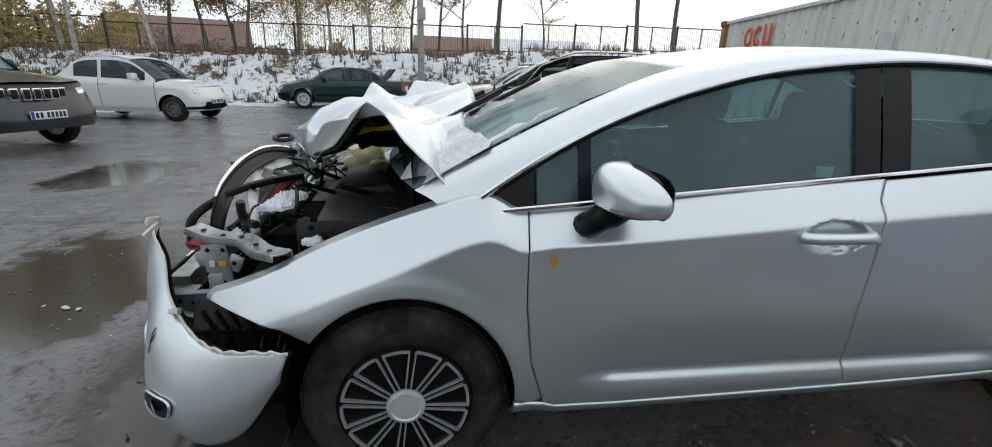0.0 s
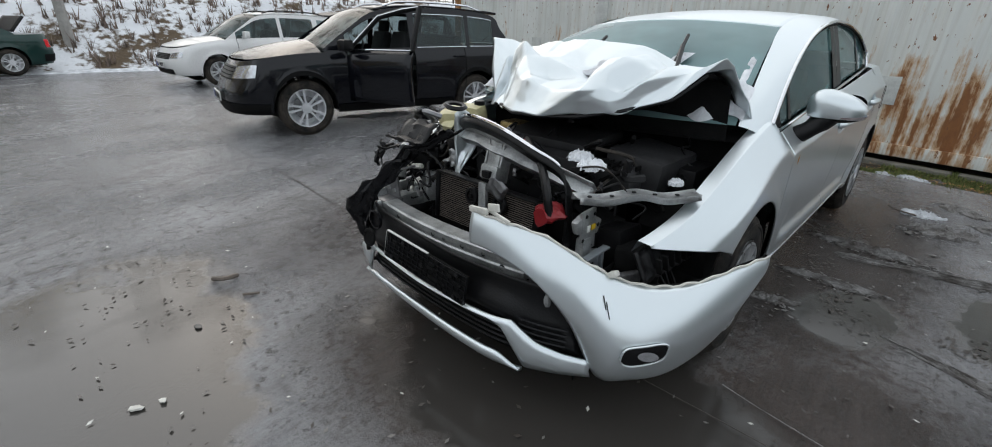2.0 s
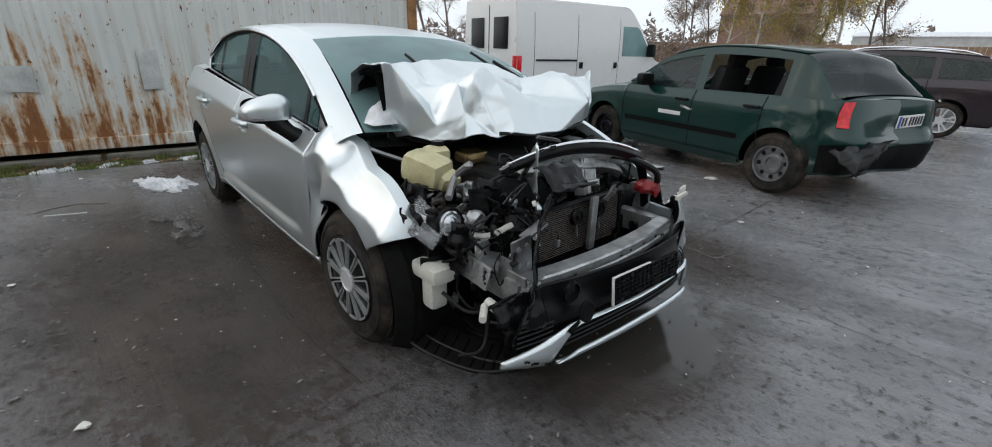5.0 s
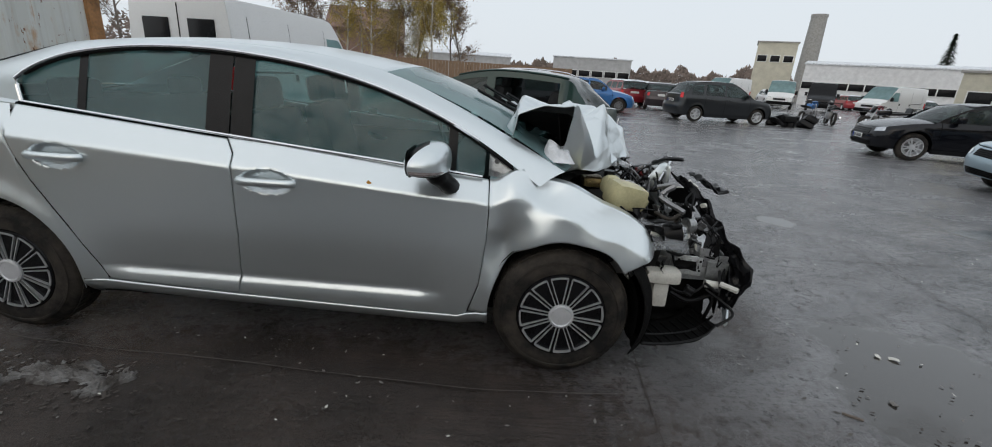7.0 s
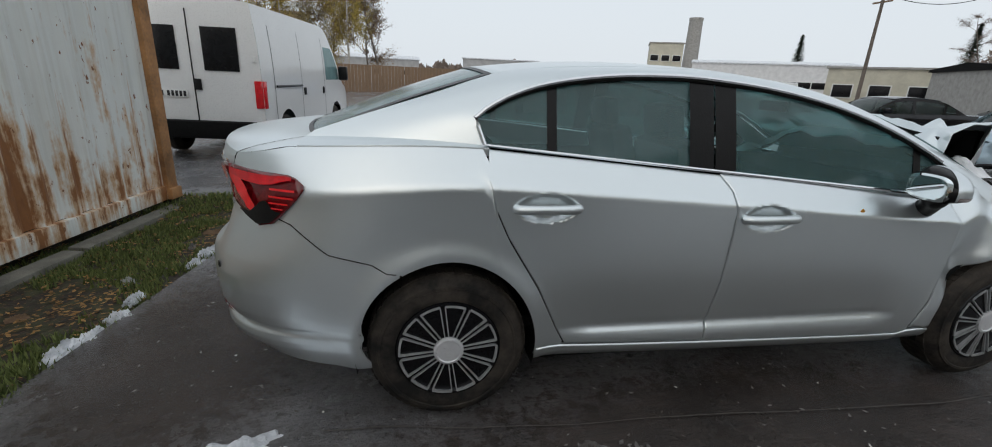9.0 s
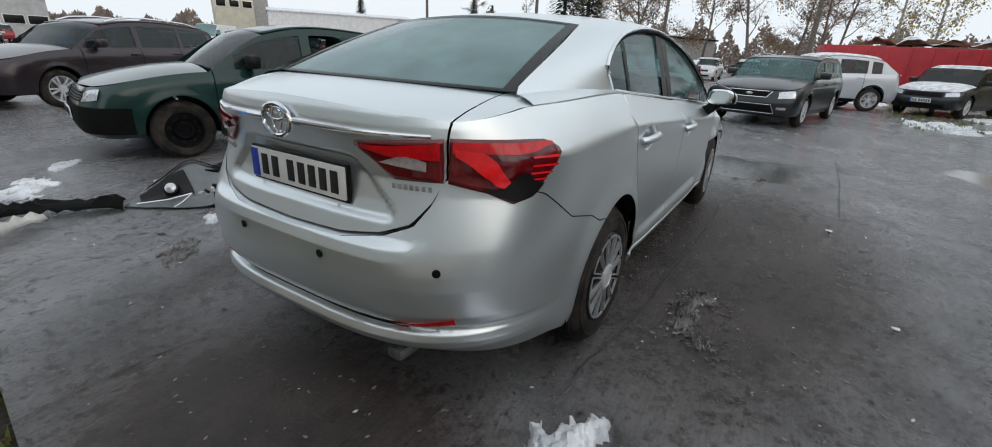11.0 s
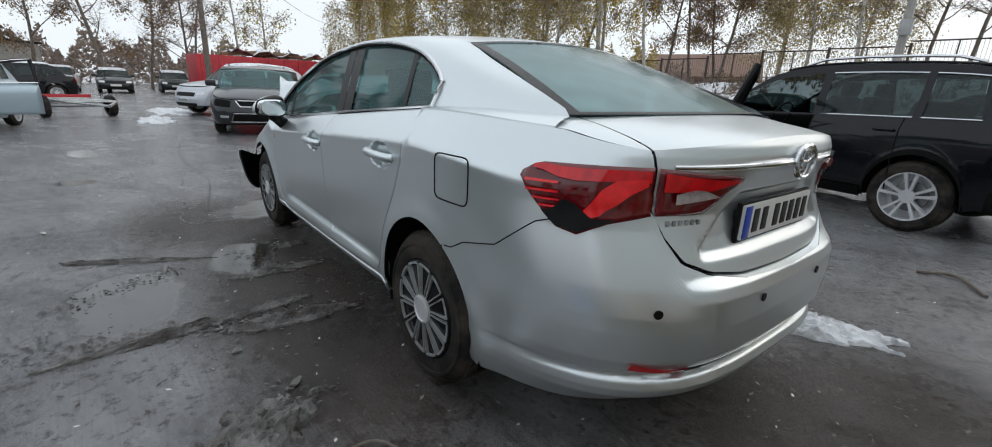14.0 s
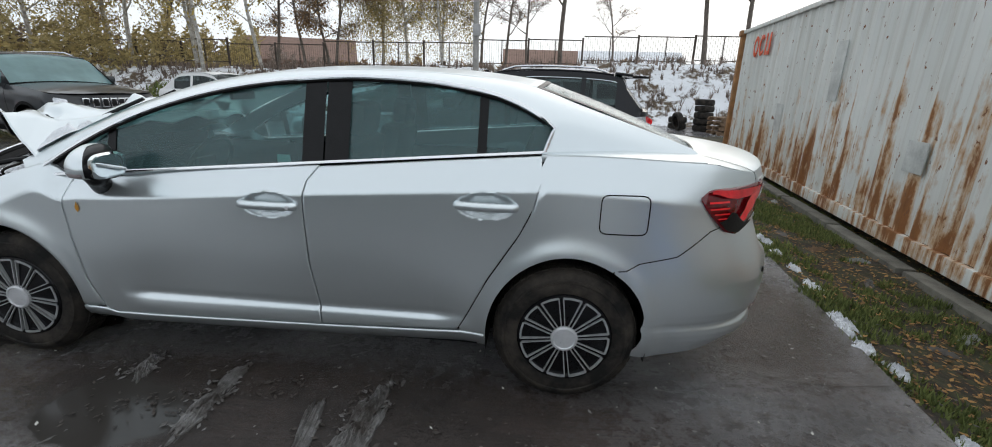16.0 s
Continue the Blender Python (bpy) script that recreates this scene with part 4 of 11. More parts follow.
def put_wheels(car, kind, R, width, places):
    w = wheel(kind, R, width)
    for x, y, steer in places:
        m = Matrix.Translation((x, y, R)) @ Matrix.Rotation((0 if y > 0 else math.pi) + steer, 4, "Z") @ Matrix.Rotation(x * 3 + y, 4, "Y")
        q = copy_thing(w, m)
        q.parent = car


def number_plate(parent, m, name="number_plate", bars=True):
    """A plate whose lettering is kept as plain bars; it faces +x before m."""
    ob = part(name, add_box(bmesh.new(), (0, 0, 0), (0.012, 0.52, 0.114), None, 0.004), PLATE_WHITE, parent)
    ob.matrix_basis = m
    if not bars:
        return ob
    block("country_band", (0.0075, -0.235, 0), (0.003, 0.042, 0.106), PLATE_BLUE, ob, 0.001)
    for y in (-0.175, -0.112, -0.022, 0.038, 0.096, 0.154, 0.212):
        block("plate_bar", (0.0075, y, 0), (0.003, 0.037, 0.078), INK, ob, 0.001)
    return ob


def seat(parent, x, y, z, name="seat", material=None):
    bm = bmesh.new()
    add_box(bm, (x, y, z + 0.10), (0.50, 0.48, 0.16), None, 0.05)
    add_box(bm, (x - 0.30, y, z + 0.42), (0.15, 0.48, 0.62), Matrix.Rotation(radians(-14), 4, "Y"), 0.06)
    add_box(bm, (x - 0.40, y, z + 0.80), (0.10, 0.27, 0.17), Matrix.Rotation(radians(-10), 4, "Y"), 0.045)
    return part(name, bm, material or CLOTH, parent)


def generic_car(name, label, m, q, group=""):
    """A parked car from a few numbers: q holds lengths in metres measured from the middle of the wheelbase."""
    car = empty(name, m, label, q.get("category", "car"), group)
    g = q.get
    wb, R, W2 = q["wb"], g("R", 0.315), q["w"] / 2
    xf, xr = wb / 2 + q["fo"], -wb / 2 - q["ro"]
    xa, xb = wb / 2, -wb / 2
    sill, belt_f, belt_r, H = g("sill", 0.22), q["belt"][0], q["belt"][1], q["h"]
    body_mat, top = q["paint"], q["top"]  # top: (x, z) of nose, cowl, roof front, roof rear, window base, tail
    nose, cowl, rf, rr, wbx, tail = top
    belt = lambda x: lerp(belt_f, belt_r, min(1, max(0, (cowl[0] - x) / (cowl[0] - wbx[0]))))

    def shoulder(x):
        if x > cowl[0]:
            return ease([(-1, 0), (0, 0), (1, 1)], 0) + lerp(belt_f, nose[1], ((x - cowl[0]) / (xf - cowl[0])) ** 1.6) - 0.02
        if x < wbx[0]:
            return lerp(belt_r, tail[1], min(1, (wbx[0] - x) / max(0.05, wbx[0] - xr))) - 0.01
        return belt(x)

    def width(x, z):
        s = shoulder(x)
        t = (z - sill) / (s - sill)
        w = ease([(0, 0.90), (0.12, 0.965), (0.22, 0.975), (0.5, 0.998), (0.72, 1.0), (0.88, 0.985), (1.0, 0.925), (1.3, 0.85)], t)
        flare = sum(0.014 * math.exp(-(((x - xc) ** 2 + (z - R) ** 2) ** 0.5 - R - 0.06) ** 2 / 0.003) for xc in (xa, xb))
        return W2 * w + flare

    rear_p = g("rear", [(0.2, 0.10), (0.35, 0.03), (0.5, 0.0), (0.62, 0.0), (0.68, 0.05), (0.95, 0.08), (1.3, 0.16)])
    front_p = g("front", [(0.2, -0.10), (0.32, -0.03), (0.45, 0.0), (0.55, -0.01), (0.70, -0.09), (0.9, -0.22)])
    b = Body(xr, xb - R - 0.02, xa + R + 0.02, xf, width, rear_p, front_p, g("nr", 4.2), g("nf", 3.2))
    a_w, b_w = R + 0.05, R + 0.065
    hole = g("door_hole")  # side, rear and front of an open door's opening
    xs = [(x, sill) for x in sorted(list(np.linspace(xb + a_w + 0.01, xa - a_w - 0.01, 16)) + (list(hole[1:]) if hole else []))]
    cols = [(c, sill + 0.04) for c in np.linspace(-1, -0.02, 16)]
    rear_arch, front_arch = arch_columns(xb, R, a_w, b_w, sill), arch_columns(xa, R, a_w, b_w, sill)
    for x, z in rear_arch + xs + front_arch:
        cols.append((b.c_x(x), z))
    cols += [(c, sill + 0.03) for c in np.linspace(1.03, 2, 16)]
    cols = [(c, z, shoulder(b.at(c, 0.7).x)) for c, z in cols]
    for side in (1, -1):
        v, f = b.panel(cols, side, 12)
        if hole and hole[0] == side:
            keep = []
            for fc in f:
                mid = sum((v[i] for i in fc), Vector()) / 4
                if not (hole[1] < mid.x < hole[2] and mid.z > sill + 0.16):
                    keep.append(fc)
            f = keep
            cut = [(b.c_x(x), sill + 0.13, belt(x) - 0.005) for x in np.linspace(hole[1], hole[2], 12)]
            dv, df = b.panel(cut, side, 10)
            hinge = Vector((hole[2], side * (W2 - 0.03), 0))
            door = new("open_door")
            door.parent = car
            door.matrix_basis = Matrix.Translation(hinge) @ Matrix.Rotation(-side * g("door_angle", 1.1), 4, "Z")
            mesh_ob("door_skin", [p - hinge for p in dv], df, body_mat, door, thick=0.07)
            fr = [(hole[2], belt(hole[2])), (rf[0] + 0.1, rf[1] - 0.14), (hole[1], rf[1] - 0.03), (hole[1], belt(hole[1]))]
            inward = lambda x, z: Vector((x, side * (W2 - 0.06 - 0.40 * (z - belt_f)), z)) - hinge
            fr.insert(2, (lerp(fr[1][0], fr[2][0], 0.6), lerp(fr[1][1], fr[2][1], 0.75)))
            pv, pf = pipe([inward(x, z) for x, z in fr], [0.030, 0.034, 0.036, 0.040, 0.034], 8)
            mesh_ob("door_window_frame", pv, pf, PLASTIC, door)
            out_ = Vector((0, side * 0.026, 0.012))
            mesh_ob("door_window_trim", *pipe([inward(x, z) + out_ for x, z in fr[:4]], 0.010, 6), CHROME, door)
            mesh_ob("door_belt_trim", *pipe([inward(fr[0][0], fr[0][1]) + out_, inward(fr[4][0], fr[4][1]) + out_], 0.010, 6), CHROME, door)
            block("door_mirror", Vector((hole[2] - 0.10, side * (W2 + 0.10), belt_f + 0.07)) - hinge, (0.12, 0.2, 0.14), PLASTIC, door, 0.04)
        mesh_ob("body_side", v, f, body_mat, car, smooth=40)
        for xc in (xa, xb):
            v, f = grid(lambda u, t: (xc + (a_w + 0.02) * math.cos(math.pi * u), side * (W2 - 0.03 - 0.33 * t), R - 0.06 + (b_w + 0.075) * math.sin(math.pi * u)), 16, 2)
            mesh_ob("wheel_arch_liner", v, f, PLASTIC_DULL, car)
        v, f = b.panel([(b.c_x(x), sill - 0.02, sill + 0.09) for x in np.linspace(xb + a_w + 0.02, xa - a_w - 0.02, 8)], side, 3, 0.008)
        mesh_ob("sill_trim", v, f, PLASTIC_DULL if g("cladding") else body_mat, car)
        if g("cladding"):
            for arch, lo in ((rear_arch, xb), (front_arch, xa)):
                v, f = b.panel([(b.c_x(x), z, z + 0.055) for x, z in arch[1:-1]], side, 2, 0.008)
                mesh_ob("arch_trim", v, f, PLASTIC_DULL, car)
    # underside
    block("underbody", ((xf + xr) / 2, 0, sill + 0.06), (xf - xr - 0.5, 2 * W2 - 0.5, 0.12), PLASTIC_DULL, car, 0.02)
    # bonnet and boot lid
    yh = lambda x, z: width(x, z) * 1.0

    def across(x, z, t, crown):
        s = shoulder(x)
        f2 = b.at(b.c_x(x, s), s)
        y = t * f2.y
        return Vector((f2.x, y, lerp(z, s, abs(t) ** 2.6) + crown * (1 - t * t)))

    hood = []
    for i in range(15):
        t = i / 14
        x = lerp(cowl[0] + 0.02, b.at(2, shoulder(xf)).x - 0.004, t)
        z = shoulder(x) + g("crown", 0.05) * (1 - t ** g("slope", 3))
        hood.append([across(x, z, k / 8, g("camber", 0.012)) for k in range(-8, 9)])
    v, f = strip(hood)
    if not g("no_hood"):
        mesh_ob("bonnet", v, f, body_mat, car)
    if wbx[0] - xr > 0.12:
        deck = []
        for i in range(9):
            t = i / 8
            x = lerp(wbx[0] - 0.01, b.at(-1, shoulder(xr)).x + 0.004, t)
            deck.append([across(x, shoulder(x) + 0.03 * (1 - t ** 2), k / 8, 0.01) for k in range(-8, 9)])
        v, f = strip(deck)
        mesh_ob("boot_lid", v, f, body_mat, car)
    # cabin
    tumble = g("tumble", 0.22)
    prof = smooth_path([(cowl[0], 0, cowl[1]), (lerp(cowl[0], rf[0], 0.5), 0, lerp(cowl[1], rf[1], 0.5) + 0.03), (rf[0], 0, rf[1]),
                        (lerp(rf[0], rr[0], 0.4), 0, H), (rr[0], 0, rr[1]), (lerp(rr[0], wbx[0], 0.5), 0, lerp(rr[1], wbx[1], 0.5) + 0.025), (wbx[0], 0, wbx[1])], 6)
    y_belt = lambda x: width(x, belt(x)) - 0.012
    y_top = lambda x, z: y_belt(x) - tumble * max(0.0, z - belt(x)) - 0.35 * max(0.0, z - belt(x) - 0.3) ** 2
    sections = {"windscreen": (0, 12), "roof": (12, 24), "rear_window": (24, 36)}
    for nm, (i0, i1) in sections.items():
        rows = []
        for i in range(i0, i1 + 1):
            p = prof[i]
            yt = y_top(p.x, p.z - 0.03)
            bow = 0.10 if nm != "roof" else 0.0
            rows.append([Vector((p.x - (0.09 if i < 12 else 0.0) * (k / 6) ** 2 * max(0, 1 - i / 12) + (0.06 * (k / 6) ** 2 * max(0, (i - 24) / 12) if i > 24 else 0), yt * k / 6, p.z - 0.05 * (k / 6) ** 2 * (0.5 if nm == "roof" else 1))) for k in range(-6, 7)])
        v, f = strip(rows)
        if nm == "roof":
            mesh_ob("roof", v, f, body_mat, car, thick=0.02)
        elif nm != g("no_glass"):
            mesh_ob(nm, v, f, g("glass", GLASS_DARK), car)
    for side in (1, -1):
        rail = [Vector((p.x, side * y_top(p.x, p.z - 0.05), p.z - 0.05)) for p in prof]
        edge = [Vector((p.x, side * y_belt(p.x), belt(p.x))) for p in prof]
        cuts = g("pillars")  # x of pillar starts and ends, from front to back
        names = ["front_window", "rear_window_side", "quarter_window"]
        low, high = 0.03, g("frame", 0.84)
        fine = [i + k / 3 for i in range(36) for k in range(3)] + [36]
        pt = lambda i, v: (lambda A, B: A + (B - A) * v)(*(lerp(e[int(min(i, 35.999))], e[int(min(i, 35.999)) + 1], i - int(min(i, 35.999))) for e in (edge, rail)))
        inside = lambda x: any(a >= x >= c for a, c in cuts)
        gl = {}
        frame_rows, pillar_rows = [], []
        for i, j in zip(fine, fine[1:]):
            x = (pt(i, 0).x + pt(j, 0).x) / 2
            hi_ok = abs(pt(i, 1).z - pt(i, 0).z) > 0.10
            k = next((n for n, (a, c) in enumerate(cuts) if a >= x >= c), None)
            if k is not None and hi_ok:
                gl.setdefault(k, []).append((i, j))
                frame_rows.append(strip([[pt(i, high), pt(i, 0.92), pt(i, 1.0)], [pt(j, high), pt(j, 0.92), pt(j, 1.0)]]))
                frame_rows.append(strip([[pt(i, 0), pt(i, low)], [pt(j, 0), pt(j, low)]]))
            else:
                pillar_rows.append(strip([[pt(i, 0), pt(i, 0.5), pt(i, 1)], [pt(j, 0), pt(j, 0.5), pt(j, 1)]]))
        v, f = join(*frame_rows, *pillar_rows)
        bm = bmesh.new()
        me = bpy.data.meshes.new("tmp")
        me.from_pydata([tuple(p) for p in v], [], f)
        bm.from_mesh(me)
        bpy.data.meshes.remove(me)
        bmesh.ops.remove_doubles(bm, verts=bm.verts, dist=0.0005)
        part("window_frame", bm, body_mat, car)
        for k, runs in gl.items():
            if g("broken") == (side, k):
                continue
            rows = [[pt(i, lerp(low, high, q / 3)) - Vector((0, side * 0.012, 0)) for q in range(4)] for i in [runs[0][0]] + [j for _, j in runs]]
            v, f = strip(rows)
            mesh_ob(names[k], v, f, g("glass", GLASS_DARK), car)
            if g("chrome"):
                v, f = pipe([pt(i, low) + Vector((0, side * 0.006, 0)) for i in [runs[0][0]] + [j for _, j in runs]], 0.008, 6)
                mesh_ob("window_trim", v, f, CHROME, car)
                v, f = pipe([pt(i, high) + Vector((0, side * 0.006, 0)) for i in [runs[0][0]] + [j for _, j in runs]], 0.008, 6)
                mesh_ob("window_trim", v, f, CHROME, car)
        if g("rails"):
            pts = [Vector((x, side * (y_top(x, rf[1]) - 0.10), 0)) for x in np.linspace(rf[0] - 0.15, rr[0] + 0.1, 9)]
            zs = lambda x: ipl(sorted((p.x, p.z) for p in prof[10:28]), x)
            v, f = pipe([Vector((p.x, p.y, zs(p.x) - 0.01 + (0.035 if 0 < i < 8 else 0.0))) for i, p in enumerate(pts)], 0.016, 6)
            mesh_ob("roof_rail", v, f, CHROME if g("rails") == 2 else PLASTIC, car)
        # mirrors, handles, door seams
        mx = cowl[0] - 0.42 if not g("van") else cowl[0] - 0.15
        if not (g("no_mirror") == side):
            bm = bmesh.new()
            add_box(bm, (mx, side * (y_belt(mx) + 0.14), belt(mx) + 0.09), (0.12, 0.22, 0.15), None, 0.045)
            add_box(bm, (mx + 0.02, side * (y_belt(mx) + 0.03), belt(mx) + 0.03), (0.07, 0.10, 0.05), None, 0.01)
            part("mirror", bm, g("mirror", body_mat), car)
        for x in [] if g("far") else g("seams", []):
            z1 = belt(x)
            v, f = b.panel([(b.c_x(x - 0.006), sill + 0.09, z1), (b.c_x(x + 0.006), sill + 0.09, z1)], side, 14, 0.0025)
            mesh_ob("door_seam", v, f, PLASTIC_DULL, car)
        for x in [] if g("far") else g("handles", []):
            zz = belt(x) - 0.11
            p = b.at(b.c_x(x), zz, side)
            block("door_handle", (p.x, p.y + side * 0.018, p.z), (0.18, 0.035, 0.03), g("handle", body_mat), car, 0.012)
        if g("moulding"):
            v, f = b.panel([(b.c_x(x), g("moulding") - 0.03, g("moulding") + 0.03) for x in np.linspace(xb + a_w + 0.06, xa - a_w - 0.06, 14)], side, 2, 0.012)
            mesh_ob("side_moulding", v, f, PLASTIC_DULL, car)
        # lamps
        lf = g("headlamp", (1.36, 1.72, 0.60, 0.74))
        if lf and g("no_lamp") != side:
            v, f = b.panel([(c, lf[2] + 0.03 * (1 - i / 8), lf[3] - 0.04 * (i / 8) ** 2) for i, c in enumerate(np.linspace(lf[0], lf[1], 9))], side, 5, 0.010)
            mesh_ob("headlamp", v, f, HEADLAMP, car)
        lt = g("tail_lamp", (-0.62, -0.40, 0.75, 0.92))
        if lt:
            v, f = b.panel([(c, lt[2], lt[3]) for c in np.linspace(lt[0], lt[1], 7)], side, 5, 0.012)
            mesh_ob("tail_lamp", v, f, RED_LENS, car)
    # grille, lower intake, bumper line, plates
    gr = g("grille", (1.76, 0.58, 0.70))
    if gr:
        for z0, z1, c0 in ((gr[1], gr[2], gr[0]), (0.27, 0.38, 1.66)):
            v, f = join(*[b.panel([(c, z0, z1) for c in np.linspace(c0, 2, 6)], s, 3, 0.006) for s in (1, -1)])
            mesh_ob("grille", v, f, PLASTIC, car)
            for k in range(0 if g("far") else 4):
                z = lerp(z0, z1, (k + 0.5) / 4)
                v, f = pipe([b.at(c, z, 1) + Vector((0.014, 0, 0)) for c in np.linspace(c0 + 0.01, 2, 8)] + [b.at(c, z, -1) + Vector((0.014, 0, 0)) for c in np.linspace(2, c0 + 0.01, 8)], 0.006, 5)
                mesh_ob("grille_bar", v, f, CHROME if g("chrome_grille") and z0 > 0.5 else PLASTIC_DULL, car)
    if g("bumper"):
        z0, z1 = g("bumper")
        for rng_c in (np.linspace(1.05, 2, 14), np.linspace(-1, -0.15, 14)):
            v, f = join(*[b.panel([(c, z0, z1) for c in rng_c], s, 4, 0.014) for s in (1, -1)])
            mesh_ob("bumper_trim", v, f, PLASTIC_DULL, car)
    p = b.at(2, 0.47)
    if not g("no_front_plate"):
        number_plate(car, Matrix.Translation((p.x + 0.02, 0, g("plate_f", 0.47))), bars=not g("far"))
    zp = g("plate_r", 0.80)
    p = b.at(-1, zp)
    number_plate(car, Matrix.Translation((p.x - 0.02, 0, zp)) @ Matrix.Rotation(math.pi, 4, "Z"), bars=not g("far"))
    # inside
    if not g("far"):
        tub = bmesh.new()
        add_box(tub, ((cowl[0] + wbx[0]) / 2, 0, sill + 0.2), (cowl[0] - wbx[0] - 0.1, 2 * W2 - 0.34, 0.16), None, 0.03)
        add_box(tub, (cowl[0] - 0.32, 0, belt_f - 0.12), (0.42, 2 * W2 - 0.36, 0.22), None, 0.06)
        part("interior_tub", tub, PLASTIC_DULL, car)
        for y in (0.37, -0.37):
            seat(car, 0.05 + g("seat_dx", 0.0), y, sill + 0.28)
        bm = bmesh.new()
        add_box(bm, (-0.75 + g("seat_dx", 0.0), 0, sill + 0.38), (0.5, 1.25, 0.18), None, 0.06)
        add_box(bm, (-1.05 + g("seat_dx", 0.0), 0, sill + 0.68), (0.16, 1.25, 0.60), Matrix.Rotation(radians(-16), 4, "Y"), 0.06)
        part("rear_bench", bm, CLOTH, car)
        v, f = lathe([(0.175, -0.014), (0.19, 0.0), (0.175, 0.014), (0.162, 0.0), (0.175, -0.014)], 24)
        sw = mesh_ob("steering_wheel", v, f, PLASTIC, car)
        sw.matrix_basis = Matrix.Translation((cowl[0] - 0.62, 0.37, belt_f - 0.02)) @ Matrix.Rotation(radians(90), 4, "Z") @ Matrix.Rotation(radians(-25), 4, "X")
    wy = W2 - g("wheel_w", 0.2) / 2 - 0.012
    put_wheels(car, g("front_wheel", q["wheel"]), R, g("wheel_w", 0.2), [(xa, wy, g("steer", 0.0)), (xa, -wy, g("steer", 0.0))])
    put_wheels(car, q["wheel"], R, g("wheel_w", 0.2), [(xb, wy, 0), (xb, -wy, 0)])
    if g("snow_roof"):
        rows = []
        for i in range(11, 26):
            p = prof[i]
            yt = y_top(p.x, p.z - 0.03) * 0.93
            e = 0.0 if i in (11, 25) else 1.0
            rows.append([(p.x, yt * k / 6, p.z - 0.045 * (k / 6) ** 2 * 0.5 + 0.004 + (0.05 + 0.02 * nz(p.x * 3, k, 4)) * e * (0 if abs(k) == 6 else 1)) for k in range(-6, 7)])
        v, f = strip(rows)
        mesh_ob("roof_snow", v, f, SNOW, car)
    if g("snow_hood") and not g("no_hood"):
        v, f = strip([[p + Vector((0, 0, 0.0 if (a in (0, 14) or b2 in (0, 16)) else 0.035 + 0.02 * nz(p.x * 4, p.y * 4))) for b2, p in enumerate(r)] for a, r in enumerate(hood)])
        mesh_ob("bonnet_snow", v, f, SNOW, car)
    car_info[car.name] = (b, shoulder, belt, y_belt, W2)
    return car


car_info = {}


def at(x, y, heading, z=0.0):
    return pose(x, y, z, 0, 0, heading)


def spec(**kw):
    base = dict(wb=2.6, w=1.76, h=1.45, fo=0.85, ro=0.8, R=0.315, belt=(0.92, 0.98), paint=GREY_PAINT, wheel="alloy",
                top=((2.1, 0.70), (0.95, 0.98), (0.30, 1.38), (-0.95, 1.40), (-1.75, 1.05), (-2.1, 1.0)), pillars=[(0.70, -0.12), (-0.20, -1.0), (-1.08, -1.5)], seams=(0.92, -0.16, -1.02), handles=(-0.02, -0.9))
    base.update(kw)
    return base


suv = generic_car("black_suv", "black sport utility car with chrome window trim and open front door", at(-0.74, -5.28, -9.8), spec(
    wb=2.604, w=1.81, h=1.66, fo=0.87, ro=0.95, R=0.345, sill=0.28, belt=(1.04, 1.10), paint=BLACK_PAINT, cladding=True, chrome=True, rails=2, wheel="alloy",
    crown=0.10, slope=1.15, camber=0.035, nf=2.5, top=((2.17, 0.90), (1.02, 1.10), (0.22, 1.59), (-1.60, 1.61), (-2.04, 1.14), (-2.16, 1.06)), pillars=[(0.70, -0.22), (-0.30, -1.12), (-1.20, -1.66)],
    seams=(-0.26, -1.1), handles=(-0.98,), broken=(1, 0), no_mirror=1, door_hole=(1, -0.26, 0.72), door_angle=1.04, headlamp=(1.24, 1.70, 0.70, 0.87), grille=(1.72, 0.68, 0.84), tail_lamp=None, plate_r=0.72, glass=GLASS_DARK, nr=4.6))


